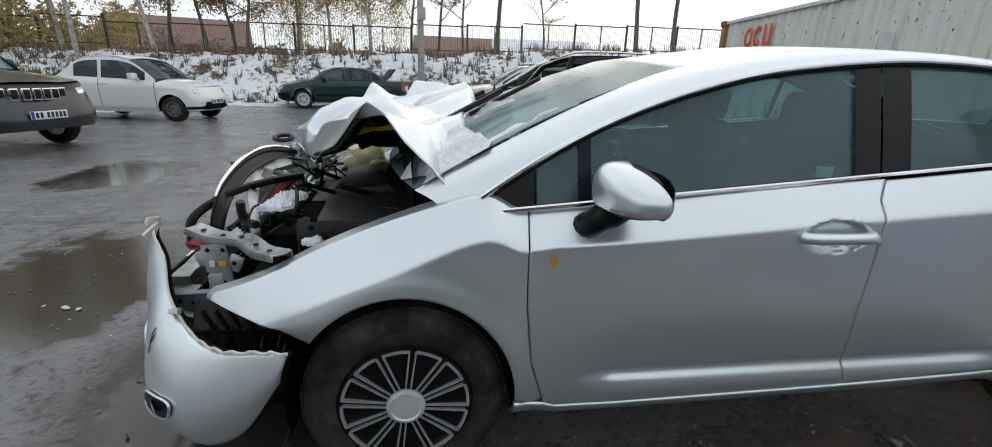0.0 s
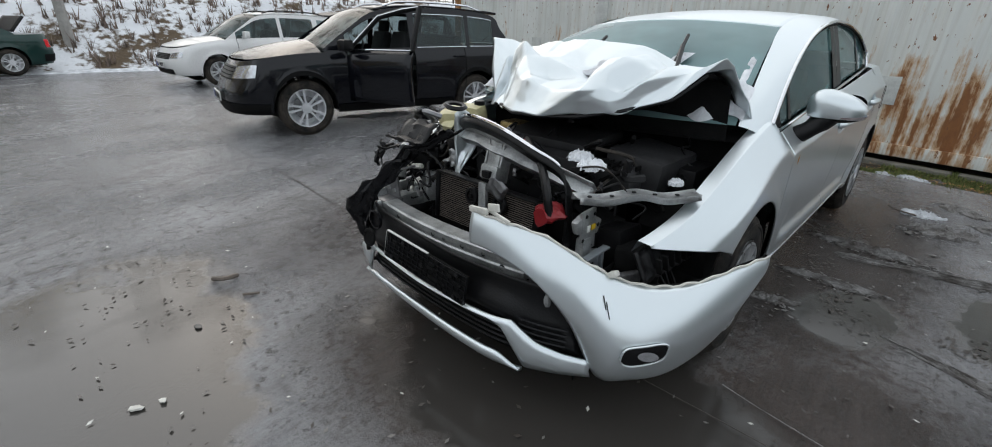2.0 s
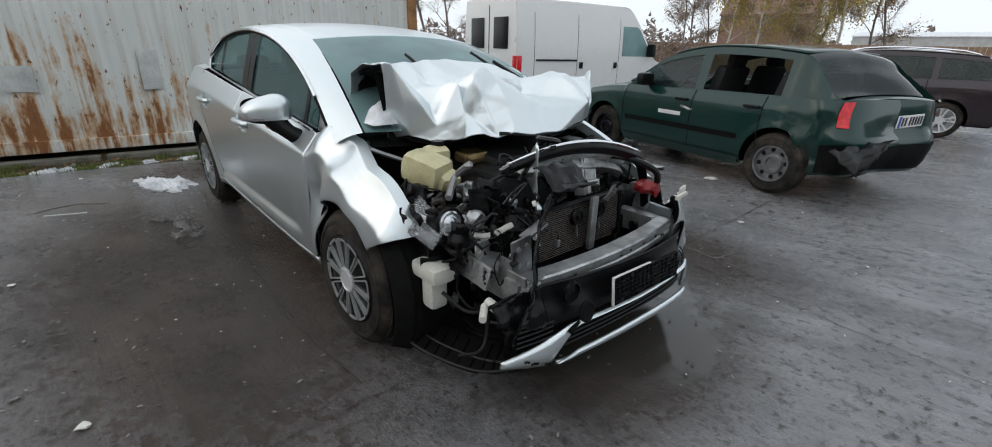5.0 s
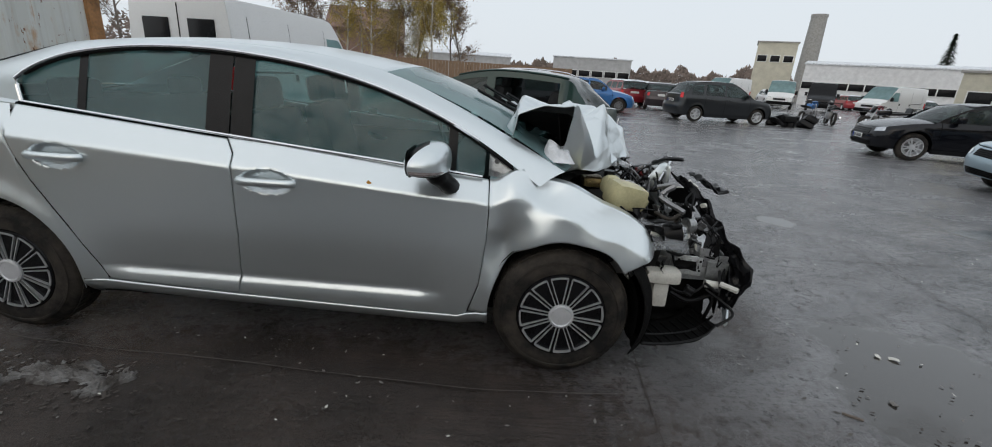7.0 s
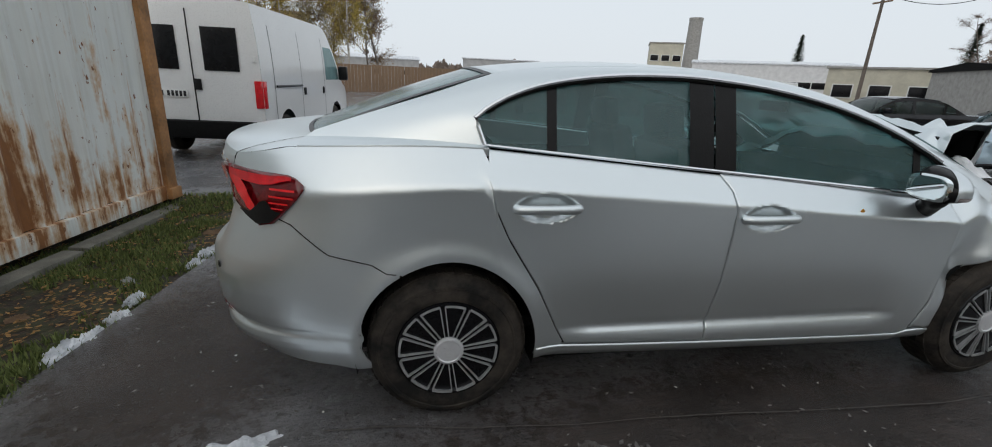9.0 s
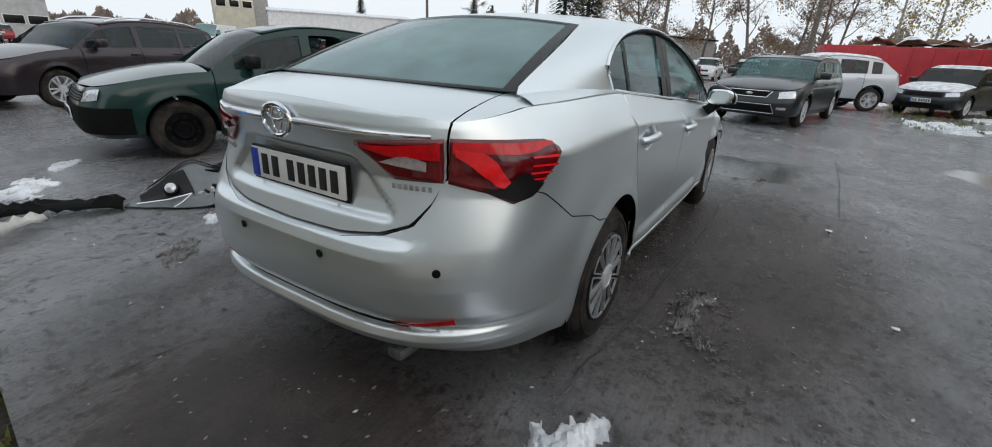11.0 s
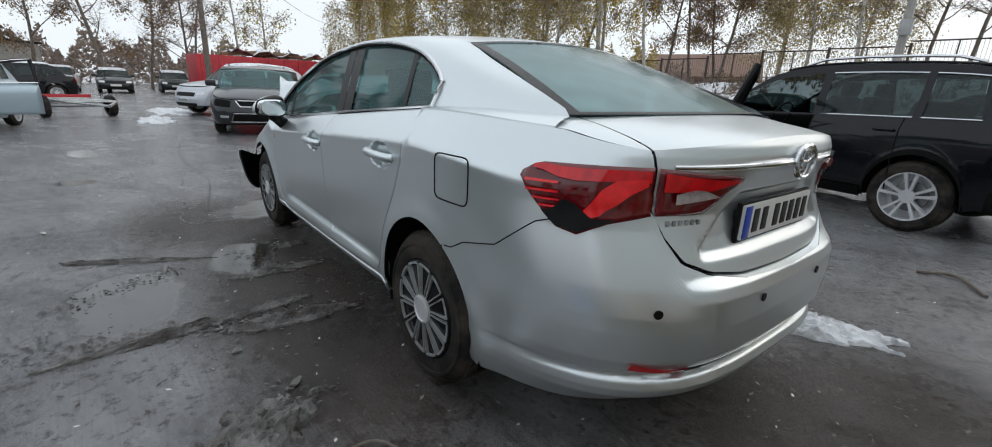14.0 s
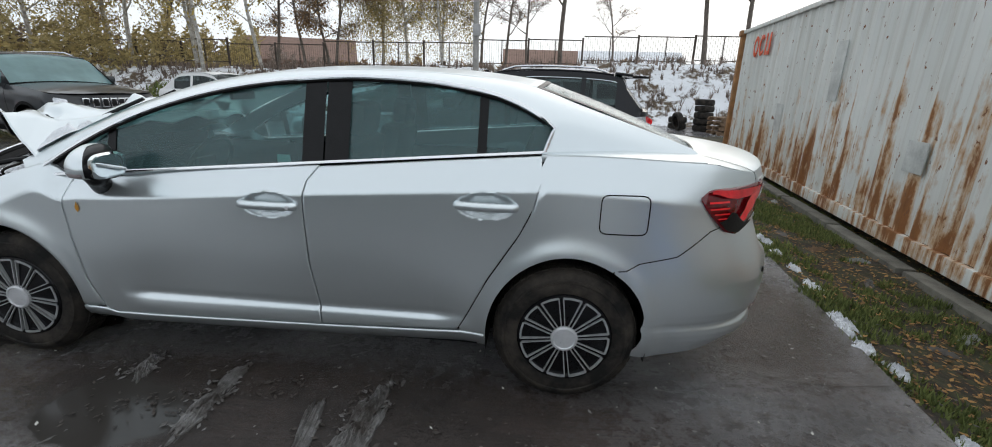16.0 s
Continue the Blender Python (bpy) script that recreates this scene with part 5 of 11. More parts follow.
def suv_details(car):
    """Rear lamps, roof spoiler, lower bumper trim, towing hook and dents of the black car."""
    b = car_info[car.name][0]
    for s in (1, -1):
        for nm, x0, x1, mt in (("reversing_lamp", -1.84, -2.10, HEADLAMP), ("tail_lamp", -2.10, -2.205, RED_LENS)):
            cols = []
            for k in range(11):
                x = lerp(x0, x1, k / 10)
                h = 0.085 * (max(0.02, 1 - ((x + 2.10) / 0.27) ** 2) ** 0.5 if x > -2.10 else 1.0 - 1.5 * (-2.10 - x))
                cols.append((b.c_x(x, 0.93), 0.94 - h, 0.94 + h * 0.9))
            mesh_ob(nm, *b.panel(cols, s, 6, 0.014), mt, car)
        p = b.at(b.c_x(-2.15, 0.93), 0.94, s)
        mesh_ob("lamp_ring", *lathe([(0.05, -0.012), (0.055, 0.0), (0.04, 0.012), (0.0, 0.006)], 20, p.x, p.y + s * 0.012, p.z), RED_BRIGHT, car)
        mesh_ob("bumper_reflector", *b.panel([(c, 0.50, 0.525) for c in np.linspace(-0.78, -0.45, 8)], s, 1, 0.02), RED_LENS, car)
        mesh_ob("bumper_trim", *b.panel([(c, 0.31, 0.50) for c in np.linspace(-1, -0.05, 16)], s, 4, 0.012), PLASTIC_DULL, car)
        mesh_ob("bumper_trim", *b.panel([(c, 0.29, 0.42) for c in np.linspace(1.05, 2, 16)], s, 4, 0.012), PLASTIC_DULL, car)
    block("roof_spoiler", (-1.74, 0, 1.592), (0.26, 1.16, 0.035), BLACK_PAINT, car, 0.014, Matrix.Rotation(-0.10, 4, "Y"))
    mesh_ob("tow_hook", *pipe(smooth_path([(-2.15, 0, 0.40), (-2.34, 0, 0.36), (-2.40, 0, 0.40), (-2.40, 0, 0.46)], 5), 0.022, 8), STEEL, car)
    mesh_ob("rear_wiper", *pipe([(-1.97, 0.05, 1.17), (-1.90, 0.30, 1.24)], 0.010, 6), PLASTIC, car)


suv_details(suv)
generic_car("green_hatchback", "dark green hatchback with crushed rear and broken side window", at(0.62, 4.66, 167.4), spec(
    wb=2.515, w=1.735, h=1.47, fo=0.85, ro=0.78, R=0.305, belt=(0.93, 0.97), paint=GREEN_DARK, wheel="steel", front_wheel="black_steel", bumper=(0.30, 0.56), moulding=0.52,
    top=((2.08, 0.73), (0.92, 0.97), (0.28, 1.37), (-1.30, 1.41), (-1.86, 1.02), (-2.02, 0.98)), pillars=[(0.66, -0.16), (-0.26, -1.16)],
    seams=(0.90, -0.20, -1.06), handles=(-0.06, -0.95), broken=(1, 1), headlamp=(1.42, 1.70, 0.60, 0.73), grille=(1.74, 0.60, 0.70), tail_lamp=(-0.55, -0.36, 0.74, 0.94), mirror=PLASTIC, handle=PLASTIC))


# ---- the wrecked silver sedan ----
sedan = empty("silver_sedan", Matrix(), "silver sedan with crushed front end and crumpled bonnet", "car")
BELT = lambda x: 1.027 - 0.085 * x
DLO = [(-1.252, 1.235), (-1.22, 1.262), (-1.12, 1.318), (-0.98, 1.366), (-0.76, 1.404), (-0.53, 1.420), (-0.27, 1.418), (0.11, 1.378), (0.43, 1.307), (0.71, 1.207), (0.95, 1.085), (1.20, 0.925)]
DOOR_FRONT = [(0.265, 0.87), (0.285, 0.90), (0.45, 0.952), (0.66, 0.978), (0.82, 0.982), (0.95, 0.972)]  # height, x
DOOR_MID = [(0.29, -0.215), (0.60, -0.182), (0.88, -0.178), (0.98, -0.185), (1.05, -0.235)]
DOOR_REAR = [(0.315, -0.86), (0.385, -0.90), (0.59, -1.00), (0.80, -1.13), (0.92, -1.185), (1.03, -1.215), (1.13, -1.208)]
DENTS = [(-0.02, 0.872, 0.126, 0.058, 0.023), (-0.985, 0.918, 0.126, 0.058, 0.023)]  # hollows behind the door handles


def quarter_top(x):
    return ease([(-2.36, 1.035), (-2.25, 1.075), (-2.05, 1.105), (-1.8, 1.122), (-1.5, 1.135), (-1.2, 1.129), (0.0, 1.027), (0.98, 0.944), (1.1, 0.99), (1.25, 0.955), (1.45, 0.885), (1.6, 0.82), (1.76, 0.735), (1.95, 0.655)], x)


def skin(x, z):
    """Half width of the sedan at a place along it and a height."""
    plain = ease([(0.10, 0.76), (0.18, 0.82), (0.24, 0.852), (0.32, 0.868), (0.45, 0.878), (0.6, 0.888), (0.75, 0.8915), (0.86, 0.893), (1.0, 0.893), (1.2, 0.893)], z)
    door = ease([(0.10, 0.76), (0.18, 0.82), (0.24, 0.856), (0.31, 0.874), (0.352, 0.872), (0.385, 0.856), (0.42, 0.862), (0.6, 0.884), (0.75, 0.8915), (0.86, 0.893), (1.0, 0.893), (1.2, 0.893)], z)
    k = max(0.0, min(1.0, (0.80 - x) / 0.14)) * max(0.0, min(1.0, (x + 0.95) / 0.2))
    w = lerp(plain, door, k)
    top = quarter_top(x)
    h = top - z
    k2 = ipl([(-1.9, 0.16), (-1.2, 0.135), (0.9, 0.095), (1.3, 0.13)], x)
    q2 = (k2 - h) / k2
    soft_ = 0.09
    if q2 > -soft_:
        t2 = (q2 + soft_) ** 2 / (4 * soft_) if q2 < soft_ else q2
        w = min(w, 0.893) - 0.090 * t2
    for xc in (1.35, -1.355):
        d = math.hypot((x - xc) / 0.362, (z - 0.315) / 0.40) - 1
        if z > 0.2 and d < 1:
            w += 0.020 * math.exp(-(d / 0.16) ** 2)
    for dx, dz, rx, rz, dep in DENTS:
        q = ((x - dx) / rx) ** 2 + ((z - dz) / rz) ** 2
        if q < 1:
            k3 = min(1.0, 1.9 * (1 - q))
            w -= dep * k3 * k3 * (3 - 2 * k3)
    return w


REAR_PROFILE = [(0.20, 0.18), (0.27, 0.105), (0.315, 0.035), (0.345, 0.020), (0.372, 0.030), (0.384, 0.055), (0.40, 0.058), (0.412, 0.030), (0.45, 0.008), (0.55, 0.0), (0.64, 0.0), (0.675, 0.012), (0.70, 0.05),
                (0.76, 0.085), (0.88, 0.105), (0.95, 0.092), (1.015, 0.062), (1.05, 0.056), (1.08, 0.062), (1.11, 0.078), (1.14, 0.13)]
FRONT_PROFILE = [(0.08, -0.12), (0.14, -0.05), (0.20, -0.01), (0.30, 0.0), (0.45, -0.02), (0.60, -0.04), (0.72, -0.05), (0.85, -0.16)]
shell = Body(-2.375, -1.30, 1.45, 2.335, skin, REAR_PROFILE, FRONT_PROFILE, lambda z: ease([(0.20, 3.3), (0.62, 3.5), (0.85, 3.2), (1.05, 3.0)], z), 3.0,
             [p for p in REAR_PROFILE if p[0] < 0.56] + [(0.60, 0.004), (0.68, 0.026), (0.76, 0.058), (0.84, 0.090), (0.90, 0.101)] + [p for p in REAR_PROFILE if p[0] > 0.94])


def door_panel(front, rear, low, side, nu=130, nv=96, inset=0.003):
    def fn(u, v):
        z = lerp(low(u), 1.08 - 0.10 * u, v)
        x = lerp(ipl(rear, z) + inset, ipl(front, z) - inset, u)
        z = lerp(low(u), BELT(x) - 0.004, v)
        x = lerp(ipl(rear, z) + inset, ipl(front, z) - inset, u)
        return (x, side * skin(x, z), z)
    return grid(fn, nu, nv)


LIP = lambda y: 1.108 - 0.040 * (min(0.62, abs(y)) / 0.61) ** 2  # height of the boot's rear edge
DECK = lambda u, t: lerp(LIP(0.61 * t), 1.150 - 0.012 * t * t, ease([(0, 0), (0.08, 0.14), (0.3, 0.42), (0.7, 0.80), (1, 1)], u))
glass_y = lambda z: 0.772 - 0.27 * (z - 1.035) - 0.10 * max(0, z - 1.035) ** 2
for side in (1, -1):
    tag = "left" if side > 0 else "right"
    # doors with handles
    v, f = door_panel(DOOR_FRONT, DOOR_MID, lambda u: lerp(0.293, 0.268, u), side)
    fd = mesh_ob("front_door", v, f, SILVER, sedan, thick=0.012)
    v, f = door_panel(DOOR_MID, DOOR_REAR, lambda u: lerp(0.318, 0.296, u), side)
    rd = mesh_ob("rear_door", v, f, SILVER, sedan, thick=0.012)
    for d, (hx, hz) in ((fd, (-0.02, 0.872)), (rd, (-0.985, 0.918))):
        y = skin(hx + 0.13, hz)
        pts = [(hx + 0.125, side * (y - 0.004), hz + 0.001), (hx + 0.105, side * (y + 0.016), hz + 0.001), (hx, side * (y + 0.026), hz + 0.002), (hx - 0.10, side * (y + 0.018), hz), (hx - 0.128, side * (y - 0.004), hz - 0.001)]
        v, f = pipe(smooth_path(pts, 6), [0.013] + [0.0195] * 23 + [0.013], 12)
        v = [Vector((p[0], p[1] * 1.0, hz + (p[2] - hz) * 0.95)) for p in v]
        mesh_ob("door_handle", v, f, SILVER, d)
        if side > 0 and d is fd:
            v, f = lathe([(0.009, 0), (0.009, 0.004), (0, 0.004)], 12, hx - 0.107, y + 0.036, hz)
            mesh_ob("lock", v, f, ALLOY, d)
    # sill
    def sill_fn(u, w):
        x = lerp(-0.985, 1.0, u)
        top = ipl([(-0.99, 0.305), (-0.86, 0.308), (-0.21, 0.286), (0.86, 0.262), (0.93, 0.295), (1.0, 0.30)], x)
        z = lerp(0.185 + 0.03 * (1 - u), top, w)
        return (x, side * (skin(x, z) + 0.004 - 0.5 * (top - z) * min(1.0, 12 * (top - z))), z)
    v, f = grid(sill_fn, 40, 10)
    mesh_ob("sill", v, f, SILVER, sedan, thick=0.02)
    # rear quarter
    arch = [(x, z) for x, z in arch_columns(-1.355, 0.315, 0.362, 0.40, 0.25, 36)]
    cols = []
    for x in np.linspace(-0.872, -0.985, 8):
        cols.append((shell.c_x(float(x)), 0.312, ipl([(b, a) for a, b in DOOR_REAR][::-1], float(x)) - 0.004))
    for x, z in reversed(arch):
        if x > -1.54:
            if x > -1.213:
                top = ipl(sorted((b, a) for a, b in DOOR_REAR), x) - 0.006
            else:
                top = quarter_top(x)
            if top > z:
                cols.append((shell.c_x(x), z, top))
    low = lambda x: ipl([(-2.375, 0.905), (-2.30, 0.90), (-2.15, 0.885), (-2.02, 0.868), (-1.93, 0.84), (-1.76, 0.735), (-1.6, 0.70), (-1.54, 0.667)], x)
    c0, c1 = shell.c_x(-1.55), shell.c_y(0.605)
    for s_ in np.linspace(0, 1, 44):
        c = lerp(c0, c1, float(s_))
        x = shell.at(c, 0.84).x
        top = lerp(quarter_top(shell.at(c, 1.05).x), LIP(0.606), max(0.0, float(s_) - 0.6) / 0.4)
        cols.append((lambda z, s_=float(s_): lerp(c0, shell.c_yz(0.606, z), s_), low(x) + 0.001, top))
    v, f = shell.panel(cols, side, 34)
    # top strip between the flank and the boot gap
    edge_rows = []
    cl = shell.c_yz(0.606, LIP(0.606))
    xl = shell.at(cl, LIP(0.606)).x
    cs = shell.c_x(-1.86)
    for s_ in np.linspace((cs - c0) / (cl - c0), 1, 26):
        c = lerp(c0, cl, float(s_))
        top = lerp(quarter_top(shell.at(lerp(c0, c1, float(s_)), 1.05).x), LIP(0.606), max(0.0, float(s_) - 0.6) / 0.4)
        p = shell.at(c, top, side)
        yi = min(abs(p.y), 0.606)
        du = max(0.0, min(1.0, (p.x - xl) / (-1.87 - xl)))
        zc = DECK(du, 1.0)
        row = []
        for k in range(7):
            t = k / 6
            yy = lerp(abs(p.y), yi, t)
            row.append(Vector((p.x, side * yy, lerp(p.z, zc, math.sin(t * math.pi / 2)))))
        edge_rows.append(row)
    vv, ff = strip(edge_rows)
    v, f = join((v, f), (vv, ff))
    quarter = mesh_ob("rear_quarter_panel", v, f, SILVER, sedan)
    # fuel flap on the left
    if side > 0:
        loop = []
        for i in range(48):
            a = 2 * math.pi * i / 48
            q = 0.28
            dx, dz = 0.099 * math.copysign(abs(math.cos(a)) ** q, math.cos(a)), 0.083 * math.copysign(abs(math.sin(a)) ** q, math.sin(a))
            x, z = -1.558 + dx, 0.908 + dz
            loop.append((x, shell.at(shell.c_x(x, z), z).y + 0.0005, z))
        v, f = pipe(loop + loop[:1], 0.0028, 6, False)
        mesh_ob("fuel_flap_seam", v, f, PLASTIC_DULL, quarter)
    # rear bumper half, under the quarter and round to the middle
    # lamp on the quarter
    c_tip = shell.c_x(-1.872, 0.99)
    keys = sorted([c_tip, c1, shell.c_x(-1.99, 0.83), shell.c_x(-2.03, 0.85), shell.c_x(-2.10, 0.86)] + list(np.linspace(c_tip, c1, 16)), reverse=True)
    lc = sorted(set(round(float(k), 5) for k in keys if c1 <= k <= c_tip), reverse=True)
    lowc = lambda c: ipl(sorted([(c_tip, 0.970), (shell.c_x(-1.99, 0.83), 0.835), (shell.c_x(-2.03, 0.85), 0.820), (shell.c_x(-2.10, 0.86), 0.858), (c1, 0.884)]), c)
    topc = lambda c: ipl(sorted([(c_tip, 0.985), (lerp(c_tip, c1, 0.06), 1.006), (lerp(c_tip, c1, 0.14), 1.015), (c1, 1.022)]), c)
    lean = lambda c: lambda z: lerp(c_tip, shell.c_yz(0.607, z), (c_tip - c) / (c_tip - c1))
    lamp = mesh_ob("tail_lamp", *shell.panel([(lean(c), lowc(c), topc(c)) for c in lc], side, 10, 0.010), RED_DARK, sedan, thick=0.012)
    for frac, (a0, a1), matl in ((0.0, (0.74, 0.97), RED_BRIGHT),):
        sub = [c for c in np.linspace(lerp(c_tip, c1, 0.08), lerp(c_tip, c1, 0.97), 22)]
        v, f = shell.panel([(lean(c), lerp(lowc(c), topc(c), lerp(0.80, 0.72, (c_tip - c) / (c_tip - c1))), lerp(lowc(c), topc(c), 0.94)) for c in sub], side, 4, 0.0235)
        mesh_ob("light_guide", v, f, RED_LENS, lamp)
    v, f = shell.panel([(lean(lerp(c_tip, c1, q)), lerp(lowc(lerp(c_tip, c1, q)), topc(lerp(c_tip, c1, q)), ipl([(0.46, 0.20), (0.62, 0.18), (0.95, 0.66)], q)),
                         lerp(lowc(lerp(c_tip, c1, q)), topc(lerp(c_tip, c1, q)), ipl([(0.46, 0.22), (0.64, 0.64), (0.72, 0.76), (0.95, 0.80)], q))) for q in (float(k) for k in np.linspace(0.46, 0.95, 22))], side, 4, 0.0236)
    mesh_ob("light_guide", v, f, RED_BRIGHT, lamp)
    for k in range(4):
        sub = np.linspace(lerp(c_tip, c1, 0.06 + 0.02 * k), lerp(c_tip, c1, 0.31 + 0.01 * k), 8)
        zz = 0.962 - 0.022 * k
        v, f = shell.panel([(lean(c), zz - 0.003, zz + 0.003) for c in sub if lowc(c) < zz - 0.004], side, 1, 0.024)
        if f:
            mesh_ob("light_slit", v, f, RED_BRIGHT, lamp)
    v, f = shell.panel([(lean(lerp(c_tip, c1, q)), lerp(lowc(lerp(c_tip, c1, q)), topc(lerp(c_tip, c1, q)), 0.03),
                         lerp(lowc(lerp(c_tip, c1, q)), topc(lerp(c_tip, c1, q)), ipl([(0.20, 0.06), (0.36, 0.52), (0.44, 0.48), (0.56, 0.16), (0.72, 0.06)], q))) for q in (float(k) for k in np.linspace(0.20, 0.72, 18))], side, 4, 0.0242)
    mesh_ob("lamp_mesh", v, f, PLASTIC, lamp, "broken corner showing black mesh")
    # front fender
    crush = 1.0 if side < 0 else 0.0
    arch_f = arch_columns(1.35, 0.315, 0.350, 0.392, 0.20, 36)
    cols = []
    cols = [(0.90, 0.302, 0), (0.92, 0.302, 0), (0.94, 0.302, 0), (0.96, 0.302, 0), (0.98, 0.302, 0)]
    for x, z in arch_f[1:]:
        if x < 1.62:
            cols.append((x, max(z, 0.30) if x < 1.002 else z, 0.0))
    for x in np.linspace(1.628, 1.95, 14):
        cols.append((float(x), ipl([(1.62, 0.575), (1.70, 0.605), (1.95, 0.648)], float(x)), 0.0))
    rows = []
    for x, lo, hi in cols:
        front_edge = x < 1.0
        row = []
        for j in range(37):
            t = j / 36
            top = quarter_top(x)
            z = lerp(lo, top, t)
            xx = x if x > 0.999 else lerp(ipl(DOOR_FRONT, z) + 0.001, 1.0, (x - 0.90) / 0.1)
            y = skin(xx, z)
            if xx > 1.45:
                y = shell.at(shell.c_x(xx, z), z).y
                y = y - 0.095 * max(0, 1 - (top - z) / 0.2) ** 2 * 0.0
            p = Vector((xx, y, z))
            if crush:
                amp = ipl([(0.98, 0.25), (1.08, 0.6), (1.3, 0.8), (1.9, 1.0)], xx)
                crease = abs(nz(xx * 2.6, z * 3.4, 4)) - 0.22
                p.y += amp * (-0.06 * crease + 0.014 * nz(xx * 7, z * 7, 2)) - 0.07 * math.exp(-((xx - 1.08) / 0.07) ** 2 - ((z - 0.62) / 0.16) ** 2) - 0.05 * math.exp(-((xx - 1.22) / 0.10) ** 2 - ((z - 0.88) / 0.07) ** 2)
                p.z += amp * 0.03 * nz(xx * 5, z * 5, 7) + 0.05 * max(0, (xx - 1.5)) * 1.2
                p.x -= 0.16 * max(0, (xx - 1.62) / 0.33) ** 1.5 - 0.02 * amp * nz(xx * 4, z * 4, 9)
            row.append(Vector((p.x, side * p.y, p.z)))
        rows.append(row)
    v, f = strip(rows)
    fender = mesh_ob("front_fender", v, f, SILVER, sedan, "crumpled silver fender" if crush else "", thick=0.006)
    # top flange of the fender towards the engine bay
    fl = [r[-1] for r in rows]
    v, f = strip([[p, p + Vector((0, -side * 0.05, 0.004)), p + Vector((0, -side * 0.07, -0.045))] for p in fl])
    mesh_ob("fender_flange", v, f, SILVER, fender)
    # wheel arch liners
    for xc in (1.35, -1.355):
        v, f = grid(lambda u, t: (xc + 0.372 * math.cos(math.pi * (u * 1.16 - 0.08)), side * (0.862 - 0.34 * t), 0.315 + 0.405 * math.sin(math.pi * (u * 1.16 - 0.08))), 20, 3)
        mesh_ob("wheel_arch_liner", v, f, PLASTIC_DULL, sedan)
    # cabin frame round the side windows
    inner, outer = [], []
    n = 60
    for i in range(n + 1):
        t = i / n
        x = lerp(1.20, -1.252, t)
        z = ease(DLO, x)
        inner.append(Vector((x, side * (glass_y(z) + 0.016), z)))
    for z in (1.205, 1.17, 1.135):
        inner.append(Vector((ipl([(1.125, -1.212), (1.235, -1.252)], z), side * (glass_y(z) + 0.016), z)))
    screen = [(0.0, (1.315, 0.735, 0.985)), (0.12, (1.08, 0.690, 1.105)), (0.25, (0.76, 0.628, 1.255)), (0.38, (0.43, 0.570, 1.372)), (0.55, (0.0, 0.560, 1.440)), (0.70, (-0.5, 0.558, 1.455)), (0.80, (-0.88, 0.553, 1.437)), (0.87, (-1.16, 0.552, 1.400)),
              (0.91, (-1.38, 0.585, 1.325)), (0.955, (-1.66, 0.625, 1.232)), (0.985, (-1.86, 0.652, 1.163)), (1.0, (-1.888, 0.664, 1.142))]
    m_in = len(inner) - 1
    for i in range(m_in + 1):
        t = i / m_in
        outer.append(Vector((ease([(a, b[0]) for a, b in screen], t), side * ease([(a, b[1]) for a, b in screen], t), ease([(a, b[2]) for a, b in screen], t))))
    rows = []
    for a, b in zip(inner, outer):
        rows.append([a + (b - a) * (k / 6) + Vector((0, side * 0.35, 0.75)) * (0.018 + 0.05 * (b - a).length * 0.3) * math.sin(math.pi * k / 6) * (0.5 if k else 0) for k in range(7)])
    # foot of the rear pillar, down to the flank
    v, f = strip(rows)
    mesh_ob("roof_side_frame", v, f, SILVER, sedan)
    a, b = rows[-1][0], rows[-1][-1]
    foot = []
    for k in range(13):
        x = lerp(-1.205, -1.905, k / 12)
        zt = quarter_top(x)
        bot = shell.at(shell.c_x(x, zt), zt, side)
        up = rows[-1][k // 2].lerp(rows[-1][min(6, k // 2 + 1)], 0.5 * (k % 2))
        foot.append([up, up.lerp(bot, 0.35) + Vector((0, side * 0.004, 0.004)), up.lerp(bot, 0.7) + Vector((0, side * 0.005, 0.003)), bot + Vector((0, side * 0.003, 0.0)), bot + Vector((0, side * 0.005, -0.012)), bot + Vector((0, side * 0.003, -0.030))])
    v, f = strip(foot)
    mesh_ob("rear_pillar_foot", v, f, SILVER, sedan)
    # windows
    def pane(x0, x1, name, mat_, n=14, inset=0.0):
        rows = []
        for i in range(n + 1):
            x = lerp(x0, x1, i / n)
            lo = BELT(x) + 0.008 if x > -1.205 else lerp(1.13, 1.235, (-1.205 - x) / 0.047)
            hi = max(lo + 0.004, ease(DLO, x) - 0.004)
            rows.append([(x, side * (glass_y(lerp(lo, hi, k / 6)) - inset), lerp(lo, hi, k / 6)) for k in range(7)])
        v, f = strip(rows)
        return mesh_ob(name, v, f, mat_, sedan, thick=0.0)
    pane(0.775, -0.145, "front_window", GLASS)
    pane(-0.345, -0.925, "rear_window_side", GLASS)
    pane(-0.965, -1.24, "rear_quarter_window", GLASS)
    pane(0.945, 0.815, "front_quarter_window", GLASS)
    pane(-0.135, -0.232, "door_pillar_cover", PLASTIC, 4, -0.010)
    pane(-0.240, -0.350, "door_pillar_cover", PLASTIC, 4, -0.010)
    pane(0.815, 0.775, "window_divider", PLASTIC, 2, -0.004)
    pane(-0.925, -0.965, "window_divider", PLASTIC, 2, -0.004)
